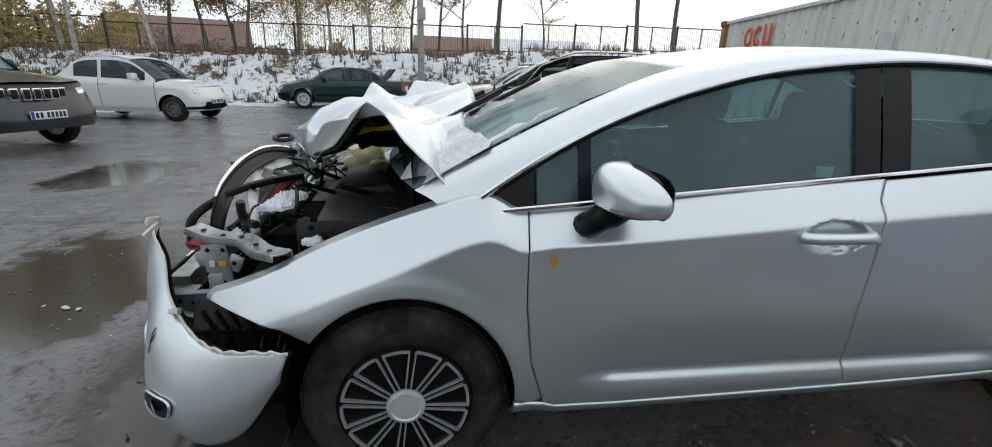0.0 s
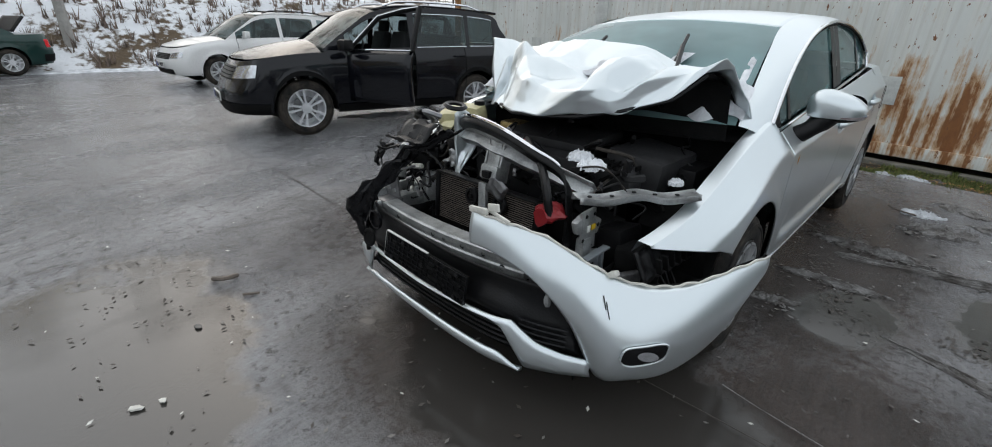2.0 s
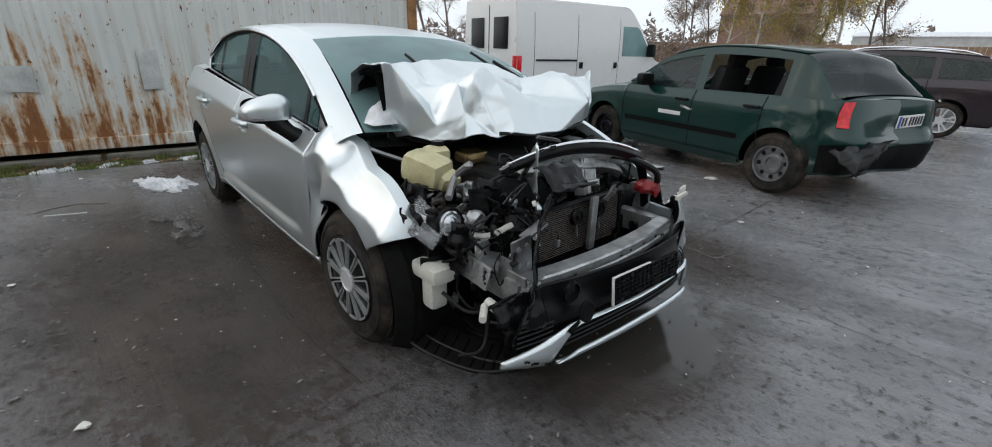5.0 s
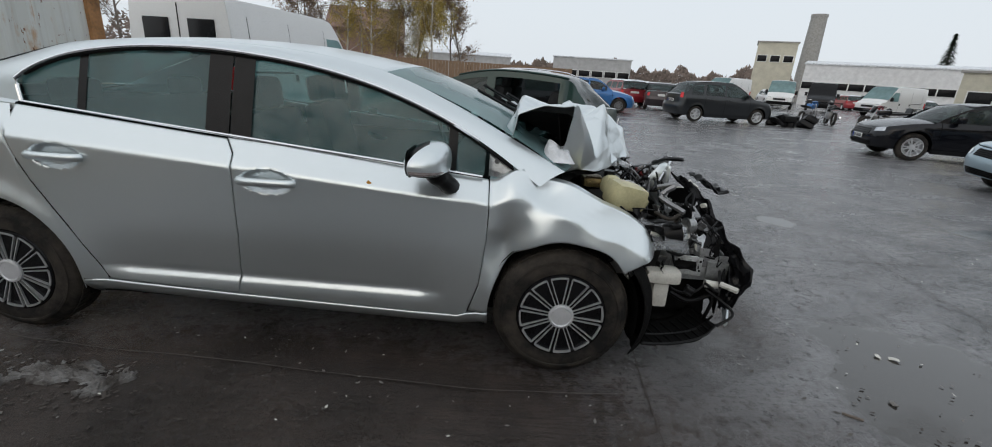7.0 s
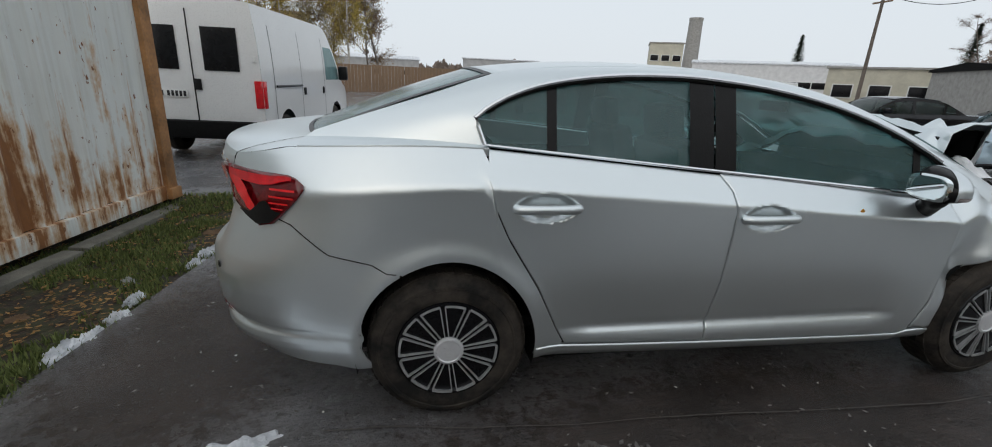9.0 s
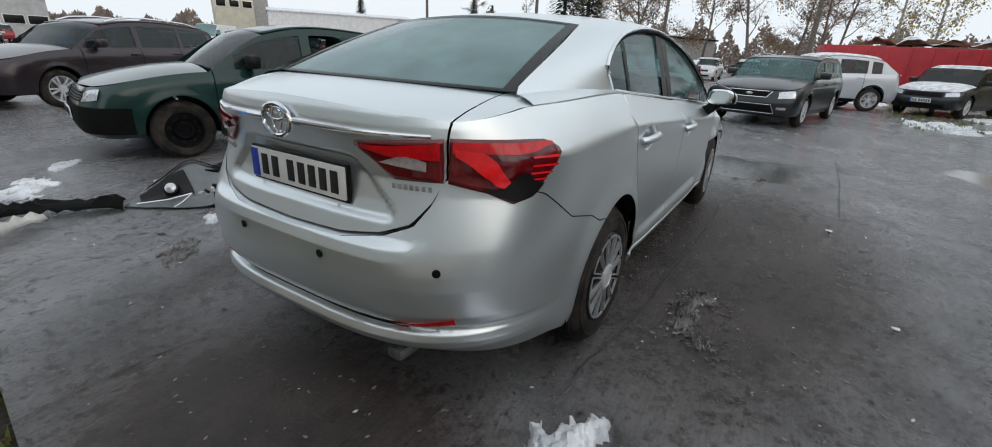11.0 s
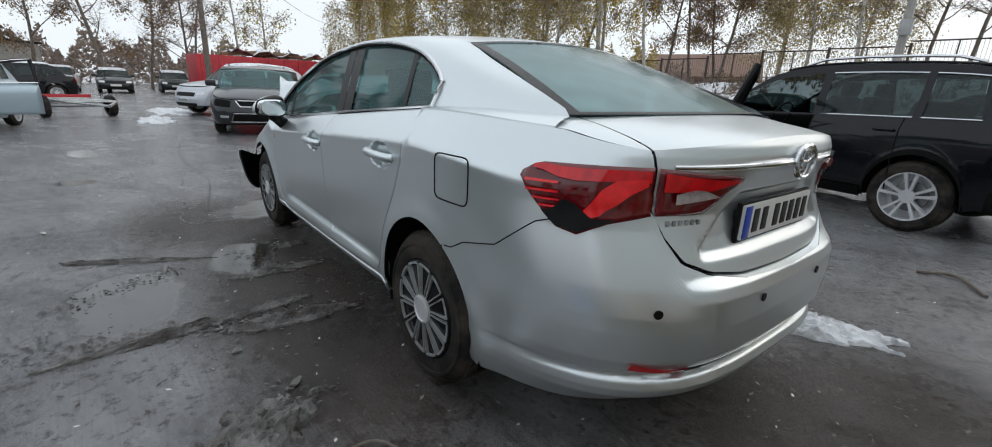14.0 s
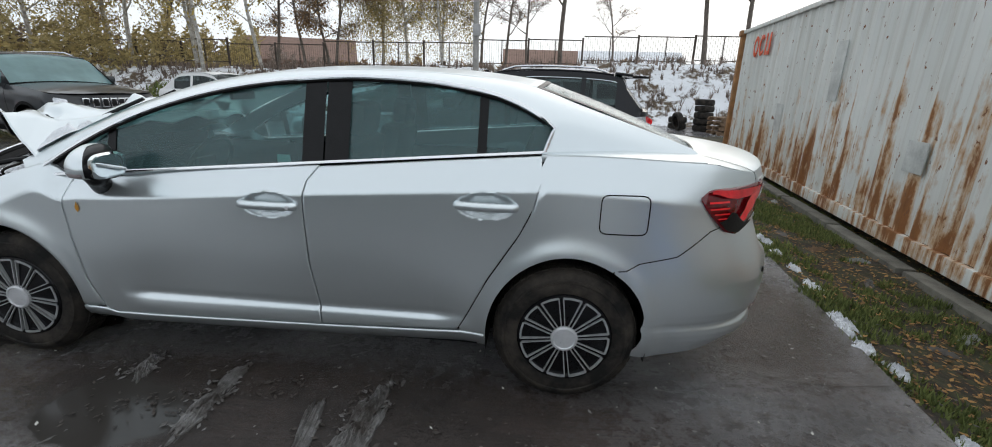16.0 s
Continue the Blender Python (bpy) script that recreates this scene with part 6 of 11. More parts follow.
    if side > 0:
        pane(1.135, 0.955, "mirror_triangle_cover", PLASTIC, 6, -0.008)
    else:
        v, f = strip([[(x, -glass_y(z) - 0.004, z) for z in np.linspace(BELT(x) + 0.01, ease(DLO, x) - 0.012, 4)] for x in np.linspace(1.115, 0.965, 6)])
        bracket = mesh_ob("bare_pillar_bracket", v, f, STEEL_PALE, sedan, "bare grey bracket where trim is missing", thick=0.004)
        for x, z in ((1.0, 1.02), (1.0, 0.965), (1.07, 0.955)):
            v, f = lathe([(0.012, 0), (0.012, -0.006), (0.005, -0.006), (0.005, -0.002), (0, -0.002)], 14, x, -glass_y(z) - 0.004, z)
            mesh_ob("bolt", v, f, STEEL, bracket)
    # bright trim
    v, f = pipe([(x, side * (glass_y(BELT(x)) + 0.022), BELT(x) + 0.004) for x in np.linspace(1.12 if side > 0 else 0.94, -1.212, 30)], 0.0085, 8)
    mesh_ob("belt_trim", v, f, CHROME, sedan)
    pts = [p + Vector((0, side * 0.004, 0)) for p in inner]
    v, f = pipe(pts[(2 if side > 0 else 7):], 0.0095, 8)
    mesh_ob("window_surround_trim", v, f, CHROME, sedan)
    v, f = pipe([p + Vector((0, side * 0.003, -0.014)) for p in inner[3:-4]], 0.007, 6)
    mesh_ob("window_seal", v, f, PLASTIC_DULL, sedan)
    # mirror
    def shell_fn(u, w, c, s):
        a, e = 2 * math.pi * u, math.pi * (w - 0.5)
        p = lambda q, k: math.copysign(abs(q) ** k, q)
        return (c[0] + s[0] * p(math.cos(e), 0.75) * p(math.cos(a), 0.75), c[1] + s[1] * p(math.cos(e), 0.75) * p(math.sin(a), 0.75), c[2] + s[2] * p(math.sin(e), 0.75))
    mirror = new("wing_mirror")
    mirror.parent = sedan
    c = Vector((0.715, side * 0.955, 1.030))
    def drop_shape(p):
        """Lower and swept back towards the outer tip."""
        w = max(0.0, min(1.0, (abs(p[1]) - 0.845) / 0.225))
        foot_z = c.z - 0.050
        return Vector((p[0] + 0.030 * (1 - w) - 0.030 * w * w, p[1], foot_z + (p[2] - foot_z) * (1.10 - 0.46 * w ** 1.6)))
    v, f = grid(lambda u, w: drop_shape(shell_fn(lerp(-0.31, 0.31, u), lerp(0.36, 1, w), c, (0.078, 0.112, 0.078))), 28, 18)
    mesh_ob("mirror_cap", v, f, SILVER, mirror)
    v, f = grid(lambda u, w: drop_shape(shell_fn(lerp(0.305, 0.695, u), lerp(0.36, 1, w), c, (0.076, 0.110, 0.076))), 16, 18)
    mesh_ob("mirror_housing", v, f, PLASTIC, mirror)
    v, f = grid(lambda u, w: drop_shape(shell_fn(u, lerp(0, 0.37, w), c, (0.076, 0.110, 0.066))), 40, 8, True)
    mesh_ob("mirror_base", v, f, PLASTIC, mirror)
    v, f = grid(lambda u, w: drop_shape(shell_fn(side * lerp(0.03, 0.29, u), lerp(0.375, 0.375 + 0.10 * min(1, 0.35 + u), w), c, (0.080, 0.1145, 0.079))), 14, 4)
    mesh_ob("indicator_lens", v, f, CLEAR_LENS, mirror)
    for nm, dx, hw, hh, mt in (("mirror_bezel", -0.062, 0.098, 0.062, PLASTIC), ("mirror_glass", -0.0735, 0.091, 0.055, MIRROR)):
        rim = lambda a, k: (math.copysign(abs(math.cos(a)) ** 0.62, math.cos(a)) * hw * k, math.copysign(abs(math.sin(a)) ** 0.62, math.sin(a)) * hh * k)
        v, f = grid(lambda u, w: (c.x + dx - 0.008 * min(1.0, 6 * (1 - w)), c.y + rim(6.2832 * u, w)[0], c.z - 0.004 + rim(6.2832 * u, w)[1]), 32, 6, True)
        mesh_ob(nm, v, f, mt, mirror)
    v, f = pipe(smooth_path([(0.80, side * 0.835, 0.895), (0.785, side * 0.875, 0.925), (0.755, side * 0.91, 0.965), (0.735, side * 0.94, 1.0)], 4), [0.045, 0.043, 0.042, 0.04, 0.04, 0.04, 0.042, 0.045, 0.05, 0.05, 0.05, 0.05, 0.05], 12)
    mesh_ob("mirror_arm", v, f, PLASTIC, mirror)

# roof, screens
def roof_fn(u, w):
    x = lerp(0.43, -1.16, u)
    ye = ipl([(-1.16, 0.552), (-0.5, 0.558), (0.0, 0.560), (0.43, 0.570)], x)
    ze = ease([(-1.16, 1.400), (-0.88, 1.437), (-0.5, 1.455), (0.0, 1.440), (0.43, 1.372)], x)
    t = 2 * w - 1
    x += (0.055 * (1 - t * t) * max(0, 1 - u / 0.2) - 0.05 * (1 - t * t) * max(0, (u - 0.8) / 0.2))
    return (x, ye * t, ze + 0.034 * (1 - t * t) - 0.006 * max(0, 1 - u / 0.1) * 0)


v, f = grid(roof_fn, 40, 24)
mesh_ob("roof", v, f, SILVER, sedan, thick=0.02)


def screen_fn(u, w):
    t = 2 * w - 1
    y = lerp(0.725, 0.566, u) * t
    x = lerp(1.315 + 0.13 * (1 - t * t), 0.437 + 0.055 * (1 - t * t), u)
    z = lerp(0.985 + 0.0 * t, 1.370 + 0.034 * (1 - t * t), u) + 0.035 * math.sin(math.pi * u)
    return (x, y, z)


v, f = grid(screen_fn, 16, 16)
mesh_ob("windscreen", v, f, GLASS_MIST, sedan)


def back_fn(u, w):
    t = 2 * w - 1
    y = lerp(0.548, 0.650, u) * t
    x = lerp(-1.165 - 0.05 * (1 - t * t), -1.865 - 0.10 * (1 - t * t), u)
    z = lerp(1.398 + 0.032 * (1 - t * t), 1.150 - 0.006 * t * t, u) + 0.012 * math.sin(math.pi * u)
    return (x, y, z)


v, f = grid(back_fn, 16, 16)
mesh_ob("rear_screen", v, f, GLASS_MIST, sedan)
for w0, w1 in ((0.0, 0.04), (0.96, 1.0)):
    v, f = grid(lambda u, w: Vector(back_fn(u, lerp(w0, w1, w))) + Vector((-0.002, 0, 0.003)), 12, 2)
    mesh_ob("screen_border", v, f, PLASTIC, sedan)
for u0, u1 in ((0.0, 0.03), (0.975, 1.0)):
    v, f = grid(lambda u, w: Vector(back_fn(lerp(u0, u1, u), lerp(0.04, 0.96, w))) + Vector((-0.002, 0, 0.003)), 2, 16)
    mesh_ob("screen_border", v, f, PLASTIC, sedan)

# boot lid: rear face and deck
C1 = shell.c_y(0.597)


def lid_face(u, w):
    side, y0 = (1 if u > 0.5 else -1), 0.600 * abs(2 * u - 1)
    lo = ipl([(0, 0.682), (0.27, 0.690), (0.42, 0.712), (0.52, 0.752), (0.57, 0.82), (0.60, 0.90)], y0)
    z = lerp(lo, LIP(y0), w)
    p = shell.at(shell.c_yz(y0, max(z, 0.80)), max(z, 0.80), side)
    p = Vector((p.x, p.y, z))
    if z < 0.80:
        p.x += -0.035 * (0.80 - z) / 0.1
    dx, dz = abs(p.y), z
    # raised trapezoid edge round the plate recess
    if 0.735 < z < 0.955:
        lim = ipl([(0.735, 0.46), (0.78, 0.45), (0.93, 0.30), (0.955, 0.25)], z)
        k = max(0, min(1, (lim - dx) / 0.02)) * max(0, min(1, (0.945 - z) / 0.015)) * max(0, min(1, (z - 0.74) / 0.02))
        p.x += 0.022 * k
    return p


v, f = grid(lid_face, 84, 52)
lid = mesh_ob("boot_lid", v, f, SILVER, sedan)


def deck_fn(u, w):
    t = 2 * w - 1
    y = 0.600 * t
    h = LIP(y)
    x = lerp(shell.at(shell.c_yz(abs(y), h), h).x, -1.955 + 0.085 * t * t, u)
    return (x, y, DECK(u, t))


v, f = grid(deck_fn, 28, 36)
mesh_ob("boot_deck", v, f, SILVER, lid)
for s in (1, -1):
    v, f = pipe([Vector(deck_fn(k / 20, 0.5 + 0.5 * s)) + Vector((0, s * 0.003, -0.007)) for k in range(21)], 0.004, 6)
    mesh_ob("lid_seal", v, f, PLASTIC_DULL, lid)
for s in (1, -1):
    mesh_ob("chrome_strip", *pipe([shell.at(shell.c_yz(y, z), z, s) + Vector((-0.006, 0, 0)) for y, z in ((lerp(0.565, 0.078, i / 15), lerp(1.026, 1.029, i / 15)) for i in range(16))], [lerp(0.006, 0.012, i / 15) for i in range(16)], 10), CHROME, lid)
    # lamp half on the lid
    lamp = []
    ys = np.linspace(0.594, 0.325, 14)
    lo_ = lambda y: ipl([(0.325, 0.984), (0.445, 0.885), (0.6, 0.884)], y)
    hi_ = lambda y: ipl([(0.325, 0.996), (0.6, 1.021)], y)
    at_y = lambda y: lambda z: shell.c_yz(float(y), z)
    v, f = shell.panel([(at_y(y), lo_(float(y)), hi_(float(y))) for y in ys], s, 8, 0.010)
    lamp = mesh_ob("lid_lamp", v, f, RED_DARK, lid, thick=0.010)
    v, f = shell.panel([(at_y(y), lerp(lo_(float(y)), hi_(float(y)), lerp(0.72, 0.55, (float(y) - 0.325) / 0.27)), lerp(lo_(float(y)), hi_(float(y)), 0.93)) for y in np.linspace(0.585, 0.355, 10)], s, 3, 0.0225)
    mesh_ob("light_guide", v, f, RED_LENS, lamp)
    v, f = shell.panel([(at_y(y), lerp(0.922, 0.940, float(0.55 - y) / 0.15), lerp(0.938, 0.968, math.sin(math.pi * min(1.0, 0.15 + float(0.55 - y) / 0.17)))) for y in np.linspace(0.55, 0.40, 12)], s, 3, 0.0225)
    mesh_ob("reversing_lens", v, f, CLEAR_LENS, lamp)
    # badge bars
    for k in range(6 if s > 0 else 7):
        y = s * (0.548 - k * (0.021 if s > 0 else 0.019))
        p = shell.at(shell.c_y(abs(y)), 0.862, s)
        block("badge_bar", (p.x - 0.003, p.y, 0.862), (0.005, 0.0125, 0.017), STEEL_PALE, lid, 0.002, Matrix.Rotation(-s * 0.25, 4, "Z"))
bx = shell.at(-1, 1.03).x - 0.012
for rx, rz, cz, w in ((0.075, 0.052, 1.026, 0.008), (0.024, 0.044, 1.028, 0.005), (0.05, 0.02, 1.046, 0.005)):
    pts = [(bx - (0.004 if rx > 0.07 else 0.002), rx * math.cos(a), cz + rz * math.sin(a)) for a in np.linspace(0, 2 * math.pi, 37)]
    v, f = pipe(pts, w, 8, False)
    mesh_ob("oval_emblem", v, f, CHROME, lid)
number_plate(lid, Matrix.Translation((-2.279, 0.0, 0.838)) @ Matrix.Rotation(math.pi, 4, "Z"))
block("plate_holder", (-2.268, 0, 0.836), (0.016, 0.535, 0.132), PLASTIC, lid, 0.004)

# rear bumper
rows_all = []
for side in (1, -1):
    cols = []
    arch = [(x, z) for x, z in arch_columns(-1.355, 0.315, 0.362, 0.40, 0.25, 36)]
    for x, z in reversed(arch):
        if x <= -1.545:
            if not cols:
                cols.append((shell.c_x(-1.5455), 0.6546, low(-1.5455) - 0.0015))
            cols.append((shell.c_x(x), max(z, 0.24), low(x) - 0.0015))
    last = cols[-1][0]
    for c in np.linspace(last - 0.002, -1, 64):
        c = float(c)
        p = shell.at(c, 0.84)
        y0 = abs(p.y)
        top = low(p.x) - 0.0015 if c > C1 - 0.0 else ipl([(0, 0.676), (0.27, 0.684), (0.42, 0.706), (0.52, 0.746), (0.57, 0.814), (0.60, 0.894)], y0)
        if c > C1:
            top = low(p.x) - 0.0015
        cols.append((c, ipl([(-1, 0.285), (-0.7, 0.28), (-0.45, 0.245), (-0.2, 0.235), (0, 0.235)], c), top))
    v, f = shell.panel(cols, side, 120)
    rows_all.append((v, f))
v, f = join(*rows_all)
bm = bmesh.new()
me = bpy.data.meshes.new("tmp")
me.from_pydata([tuple(p) for p in v], [], f)
bm.from_mesh(me)
bpy.data.meshes.remove(me)
bmesh.ops.remove_doubles(bm, verts=bm.verts, dist=0.0004)
v, f = [q.co.copy() for q in bm.verts], [tuple(q.index for q in p.verts) for p in bm.faces]
bm.free()
rear_bumper = mesh_ob("rear_bumper", v, f, SILVER, sedan)
for s in (1, -1):
    seam = []
    for c in np.linspace(shell.c_x(-1.56), shell.c_x(-2.0, 0.84), 26):
        z = low(shell.at(float(c), 0.84).x)
        p = shell.at(float(c), z, s)
        seam.append(p + Vector((0, s * 0.0004, 0)))
    mesh_ob("bumper_seam", *pipe(seam, 0.0022, 6), PLASTIC_DULL, rear_bumper)
ledge = []
for y in np.linspace(-0.565, 0.565, 46):
    y = float(y)
    z = ipl([(0, 0.676), (0.27, 0.684), (0.42, 0.706), (0.52, 0.746), (0.57, 0.814), (0.60, 0.894)], abs(y)) - 0.002
    p = shell.at(shell.c_yz(abs(y), z), z, 1 if y > 0 else -1)
    ledge.append([p, p + Vector((0.03, 0, 0.001)), p + Vector((0.075, 0, 0.010))])
mesh_ob("bumper_ledge", *strip(ledge), SILVER, rear_bumper)
for s in (1, -1):
    v, f = shell.panel([(shell.c_y(y), 0.383, 0.402) for y in np.linspace(0.0, 0.50, 12)], s, 1, 0.003)
    mesh_ob("bumper_slot", v, f, PLASTIC, rear_bumper)
    v, f = shell.panel([(shell.c_yz(y, 0.42), 0.402 + 0.13 * (y - 0.47), 0.409 + 0.22 * (y - 0.47)) for y in (float(q) for q in np.linspace(0.47, 0.67, 12))], s, 2, 0.007)
    mesh_ob("reflector", v, f, RED_LENS, rear_bumper)
    for y, z in ((0.19, 0.612), (0.60, 0.618)):
        p = shell.at(shell.c_y(y), z, s)
        a = 0.0 if y < 0.3 else 0.55 * s
        ob = mesh_ob("parking_sensor", *lathe([(0.014, 0), (0.014, 0.004), (0.009, 0.005), (0.0, 0.004)], 16), PLASTIC, rear_bumper)
        ob.matrix_basis = Matrix.Translation(p + Vector((-0.001, 0, 0))) @ Matrix.Rotation(math.pi / 2 - a, 4, "Z")

# dark inner shell behind the panel gaps, floor and cabin
for s in (1, -1):
    rows = [[(x, s * (skin(x, z) - 0.030), z) for z in np.linspace(0.22, min(0.93, BELT(x) - 0.05), 7)] for x in np.linspace(-0.95, 0.98, 24)]
    mesh_ob("inner_panel", *strip(rows), PLASTIC_DULL, sedan)
    rows = [[shell.at(c, z, s) * 0.985 for z in np.linspace(0.72, 1.03, 5)] for c in np.linspace(-0.98, shell.c_x(-1.6), 26)]
    mesh_ob("inner_panel", *strip(rows), PLASTIC_DULL, sedan)
block("underbody", (-0.1, 0, 0.27), (3.3, 1.30, 0.14), PLASTIC_DULL, sedan, 0.03)
block("cabin_floor", (-0.3, 0, 0.36), (2.6, 1.50, 0.06), PLASTIC_DULL, sedan, 0.01)
bm = bmesh.new()
add_box(bm, (0.95, 0, 0.83), (0.55, 1.44, 0.22), None, 0.07)
add_box(bm, (0.78, 0.0, 0.62), (0.3, 0.26, 0.4), None, 0.04)
part("dashboard", bm, PLASTIC_DULL, sedan)
block("parcel_shelf", (-1.62, 0, 1.075), (0.55, 1.24, 0.03), PLASTIC_DULL, sedan, 0.01)
for y in (0.37, -0.37):
    seat(sedan, 0.12, y, 0.42)
bm = bmesh.new()
add_box(bm, (-0.78, 0, 0.55), (0.52, 1.32, 0.18), None, 0.06)
add_box(bm, (-1.14, 0, 0.84), (0.17, 1.32, 0.60), Matrix.Rotation(radians(-18), 4, "Y"), 0.07)
for y in (0.42, -0.42):
    add_box(bm, (-1.27, y, 1.17), (0.10, 0.25, 0.13), None, 0.04)
part("rear_bench", bm, CLOTH, sedan)
sw = mesh_ob("steering_wheel", *lathe([(0.172, -0.014), (0.188, 0.0), (0.172, 0.014), (0.158, 0.0), (0.172, -0.014)], 28), PLASTIC, sedan)
sw.matrix_basis = Matrix.Translation((0.62, 0.37, 0.93)) @ Matrix.Rotation(radians(90), 4, "Z") @ Matrix.Rotation(radians(-25), 4, "X")
bm = bmesh.new()
add_box(bm, (0.02, 0, 0), (0.03, 0.14, 0.10), None, 0.02)
hub = part("wheel_boss", bm, PLASTIC, sedan)
hub.matrix_basis = Matrix.Translation((0.62, 0.37, 0.93))
block("interior_mirror", (0.62, 0.0, 1.30), (0.03, 0.22, 0.06), PLASTIC, sedan, 0.015)
block("rear_panel", (-1.85, 0, 0.60), (0.6, 1.3, 0.44), PLASTIC_DULL, sedan, 0.05)
block("window_sticker", (-0.04, 0.760, 1.055), (0.062, 0.003, 0.036), STICKER, sedan, 0.001)
block("exhaust_tip", (-2.22, -0.45, 0.25), (0.12, 0.07, 0.05), STEEL, sedan, 0.02)
for x, y, z, s in ((0.905, 0.887, 0.805, 1), ):
    v, f = grid(lambda u, w: (x + 0.012 * math.sin(math.pi * w) * (2 * u - 1) * (1.3 - w), skin(x, z) + 0.004, z - 0.018 + 0.05 * w), 6, 10)
    mesh_ob("stuck_leaf", v, f, LEAF_ORANGE, sedan, "orange leaf stuck to the door")
block("stuck_leaf", (0.44, -skin(0.44, 0.9) - 0.003, 0.90), (0.018, 0.003, 0.016), LEAF_ORANGE, sedan, 0.001, Matrix.Rotation(0.7, 4, "Y"), "small leaf stuck to the door")
WY = 0.785
put_wheels(sedan, "cover", 0.322, 0.205, [(1.352, WY, 0.03), (1.352, -WY, 0.03), (-1.352, WY, 0), (-1.352, -WY, 0)])

# ---- crushed front end of the sedan ----
# bonnet buckled upwards: sections (x, y, z) from the rear edge over the buckle to the lip, from left to right
FOLDS = [((1.17, 0.752, 0.965), (1.2, 0.755, 0.99), (1.29, 0.745, 1.08), (1.4, 0.705, 1.2), (1.44, 0.685, 1.235), (1.47, 0.665, 1.215)),
         ((1.135, 0.56, 1.01), (1.17, 0.56, 1.08), (1.27, 0.56, 1.15), (1.42, 0.56, 1.215), (1.53, 0.57, 1.18), (1.57, 0.555, 1.09)),
         ((1.125, 0.41, 1.11), (1.16, 0.41, 1.18), (1.3, 0.4, 1.185), (1.51, 0.42, 1.215), (1.66, 0.42, 1.135), (1.68, 0.4, 1.04)),
         ((1.065, 0.24, 1.135), (1.12, 0.24, 1.255), (1.32, 0.23, 1.195), (1.57, 0.27, 1.205), (1.77, 0.27, 1.11), (1.75, 0.25, 1.005)),
         ((1.045, 0.06, 1.125), (1.1, 0.06, 1.272), (1.29, 0.09, 1.215), (1.44, 0.12, 1.135), (1.71, 0.08, 1.10), (1.77, 0.06, 0.985)),
         ((1.045, -0.12, 1.135), (1.1, -0.12, 1.275), (1.27, -0.12, 1.225), (1.53, -0.1, 1.178), (1.68, -0.1, 1.10), (1.76, -0.1, 0.98)),
         ((1.045, -0.25, 1.125), (1.1, -0.25, 1.287), (1.27, -0.25, 1.225), (1.57, -0.27, 1.188), (1.62, -0.255, 1.105), (1.69, -0.24, 0.995)),
         ((1.035, -0.33, 1.135), (1.09, -0.33, 1.275), (1.26, -0.34, 1.19), (1.45, -0.335, 1.135), (1.525, -0.335, 1.06), (1.62, -0.33, 0.985)),
         ((1.025, -0.38, 1.125), (1.08, -0.38, 1.275), (1.24, -0.38, 1.18), (1.50, -0.36, 1.175), (1.57, -0.365, 1.075), (1.60, -0.375, 0.965)),
         ((1.025, -0.47, 1.135), (1.08, -0.47, 1.26), (1.24, -0.46, 1.16), (1.40, -0.45, 1.085), (1.49, -0.465, 1.01), (1.52, -0.47, 0.95)),
         ((1.025, -0.575, 1.125), (1.08, -0.58, 1.245), (1.21, -0.60, 1.270), (1.36, -0.605, 1.265), (1.40, -0.575, 1.11), (1.40, -0.545, 0.955)),
         ((1.05, -0.66, 1.08), (1.08, -0.66, 1.225), (1.20, -0.655, 1.275), (1.335, -0.640, 1.272), (1.32, -0.615, 1.10), (1.26, -0.585, 0.945))]


def bonnet_fn(u, v):
    """A place on the buckled sheet: flat facets between the folds."""
    a, b = u * (len(FOLDS) - 1), v * 5
    i, j = min(len(FOLDS) - 2, int(a)), min(4, int(b))
    a, b = a - i, b - j
    p00, p10, p01, p11 = (Vector(FOLDS[i + k][j + m]) for k, m in ((0, 0), (1, 0), (0, 1), (1, 1)))
    if (i + j) % 2:
        p = p00 + (p10 - p00) * a + (p11 - p10) * b if a > b else p00 + (p01 - p00) * b + (p11 - p01) * a
    else:
        p = p00 + (p10 - p00) * a + (p01 - p00) * b if a + b < 1 else p11 + (p01 - p11) * (1 - a) + (p10 - p11) * (1 - b)
    return p


def relaxed(v, nu, nv, rounds):
    """Rounds the folds of a grid a little, its border left alone."""
    for _ in range(rounds):
        old = [Vector(p) for p in v]
        for i in range(nu + 1):
            for j in range(nv + 1):
                k = i * (nv + 1) + j
                near = ([k - nv - 1, k + nv + 1] if 0 < i < nu else []) + ([k - 1, k + 1] if 0 < j < nv else [])
                if near:
                    v[k] = old[k] * 0.4 + sum((old[q] for q in near), Vector()) * (0.6 / len(near))
    return v


v, f = grid(bonnet_fn, 176, 96)
v = relaxed(v, 176, 96, 2)
dent = random.Random(21)
DENT = [[dent.uniform(-1, 1) for _ in range(12)] for _ in range(20)]


def facet(a, b):
    """Random heights on a lattice, joined by flat triangles."""
    i, j = int(a), int(b)
    a, b = a - i, b - j
    p, q, r, t = DENT[i % 20][j % 12], DENT[(i + 1) % 20][j % 12], DENT[i % 20][(j + 1) % 12], DENT[(i + 1) % 20][(j + 1) % 12]
    return p + (q - p) * a + (t - q) * b if a > b else p + (r - p) * b + (t - r) * a


v = [p + Vector((0.009 * facet(k // 97 * 0.075 + 0.3, k % 97 * 0.07), 0, 0.011 * facet(k // 97 * 0.08 + 3.1, k % 97 * 0.065 + 2.0))) for k, p in enumerate(v)]
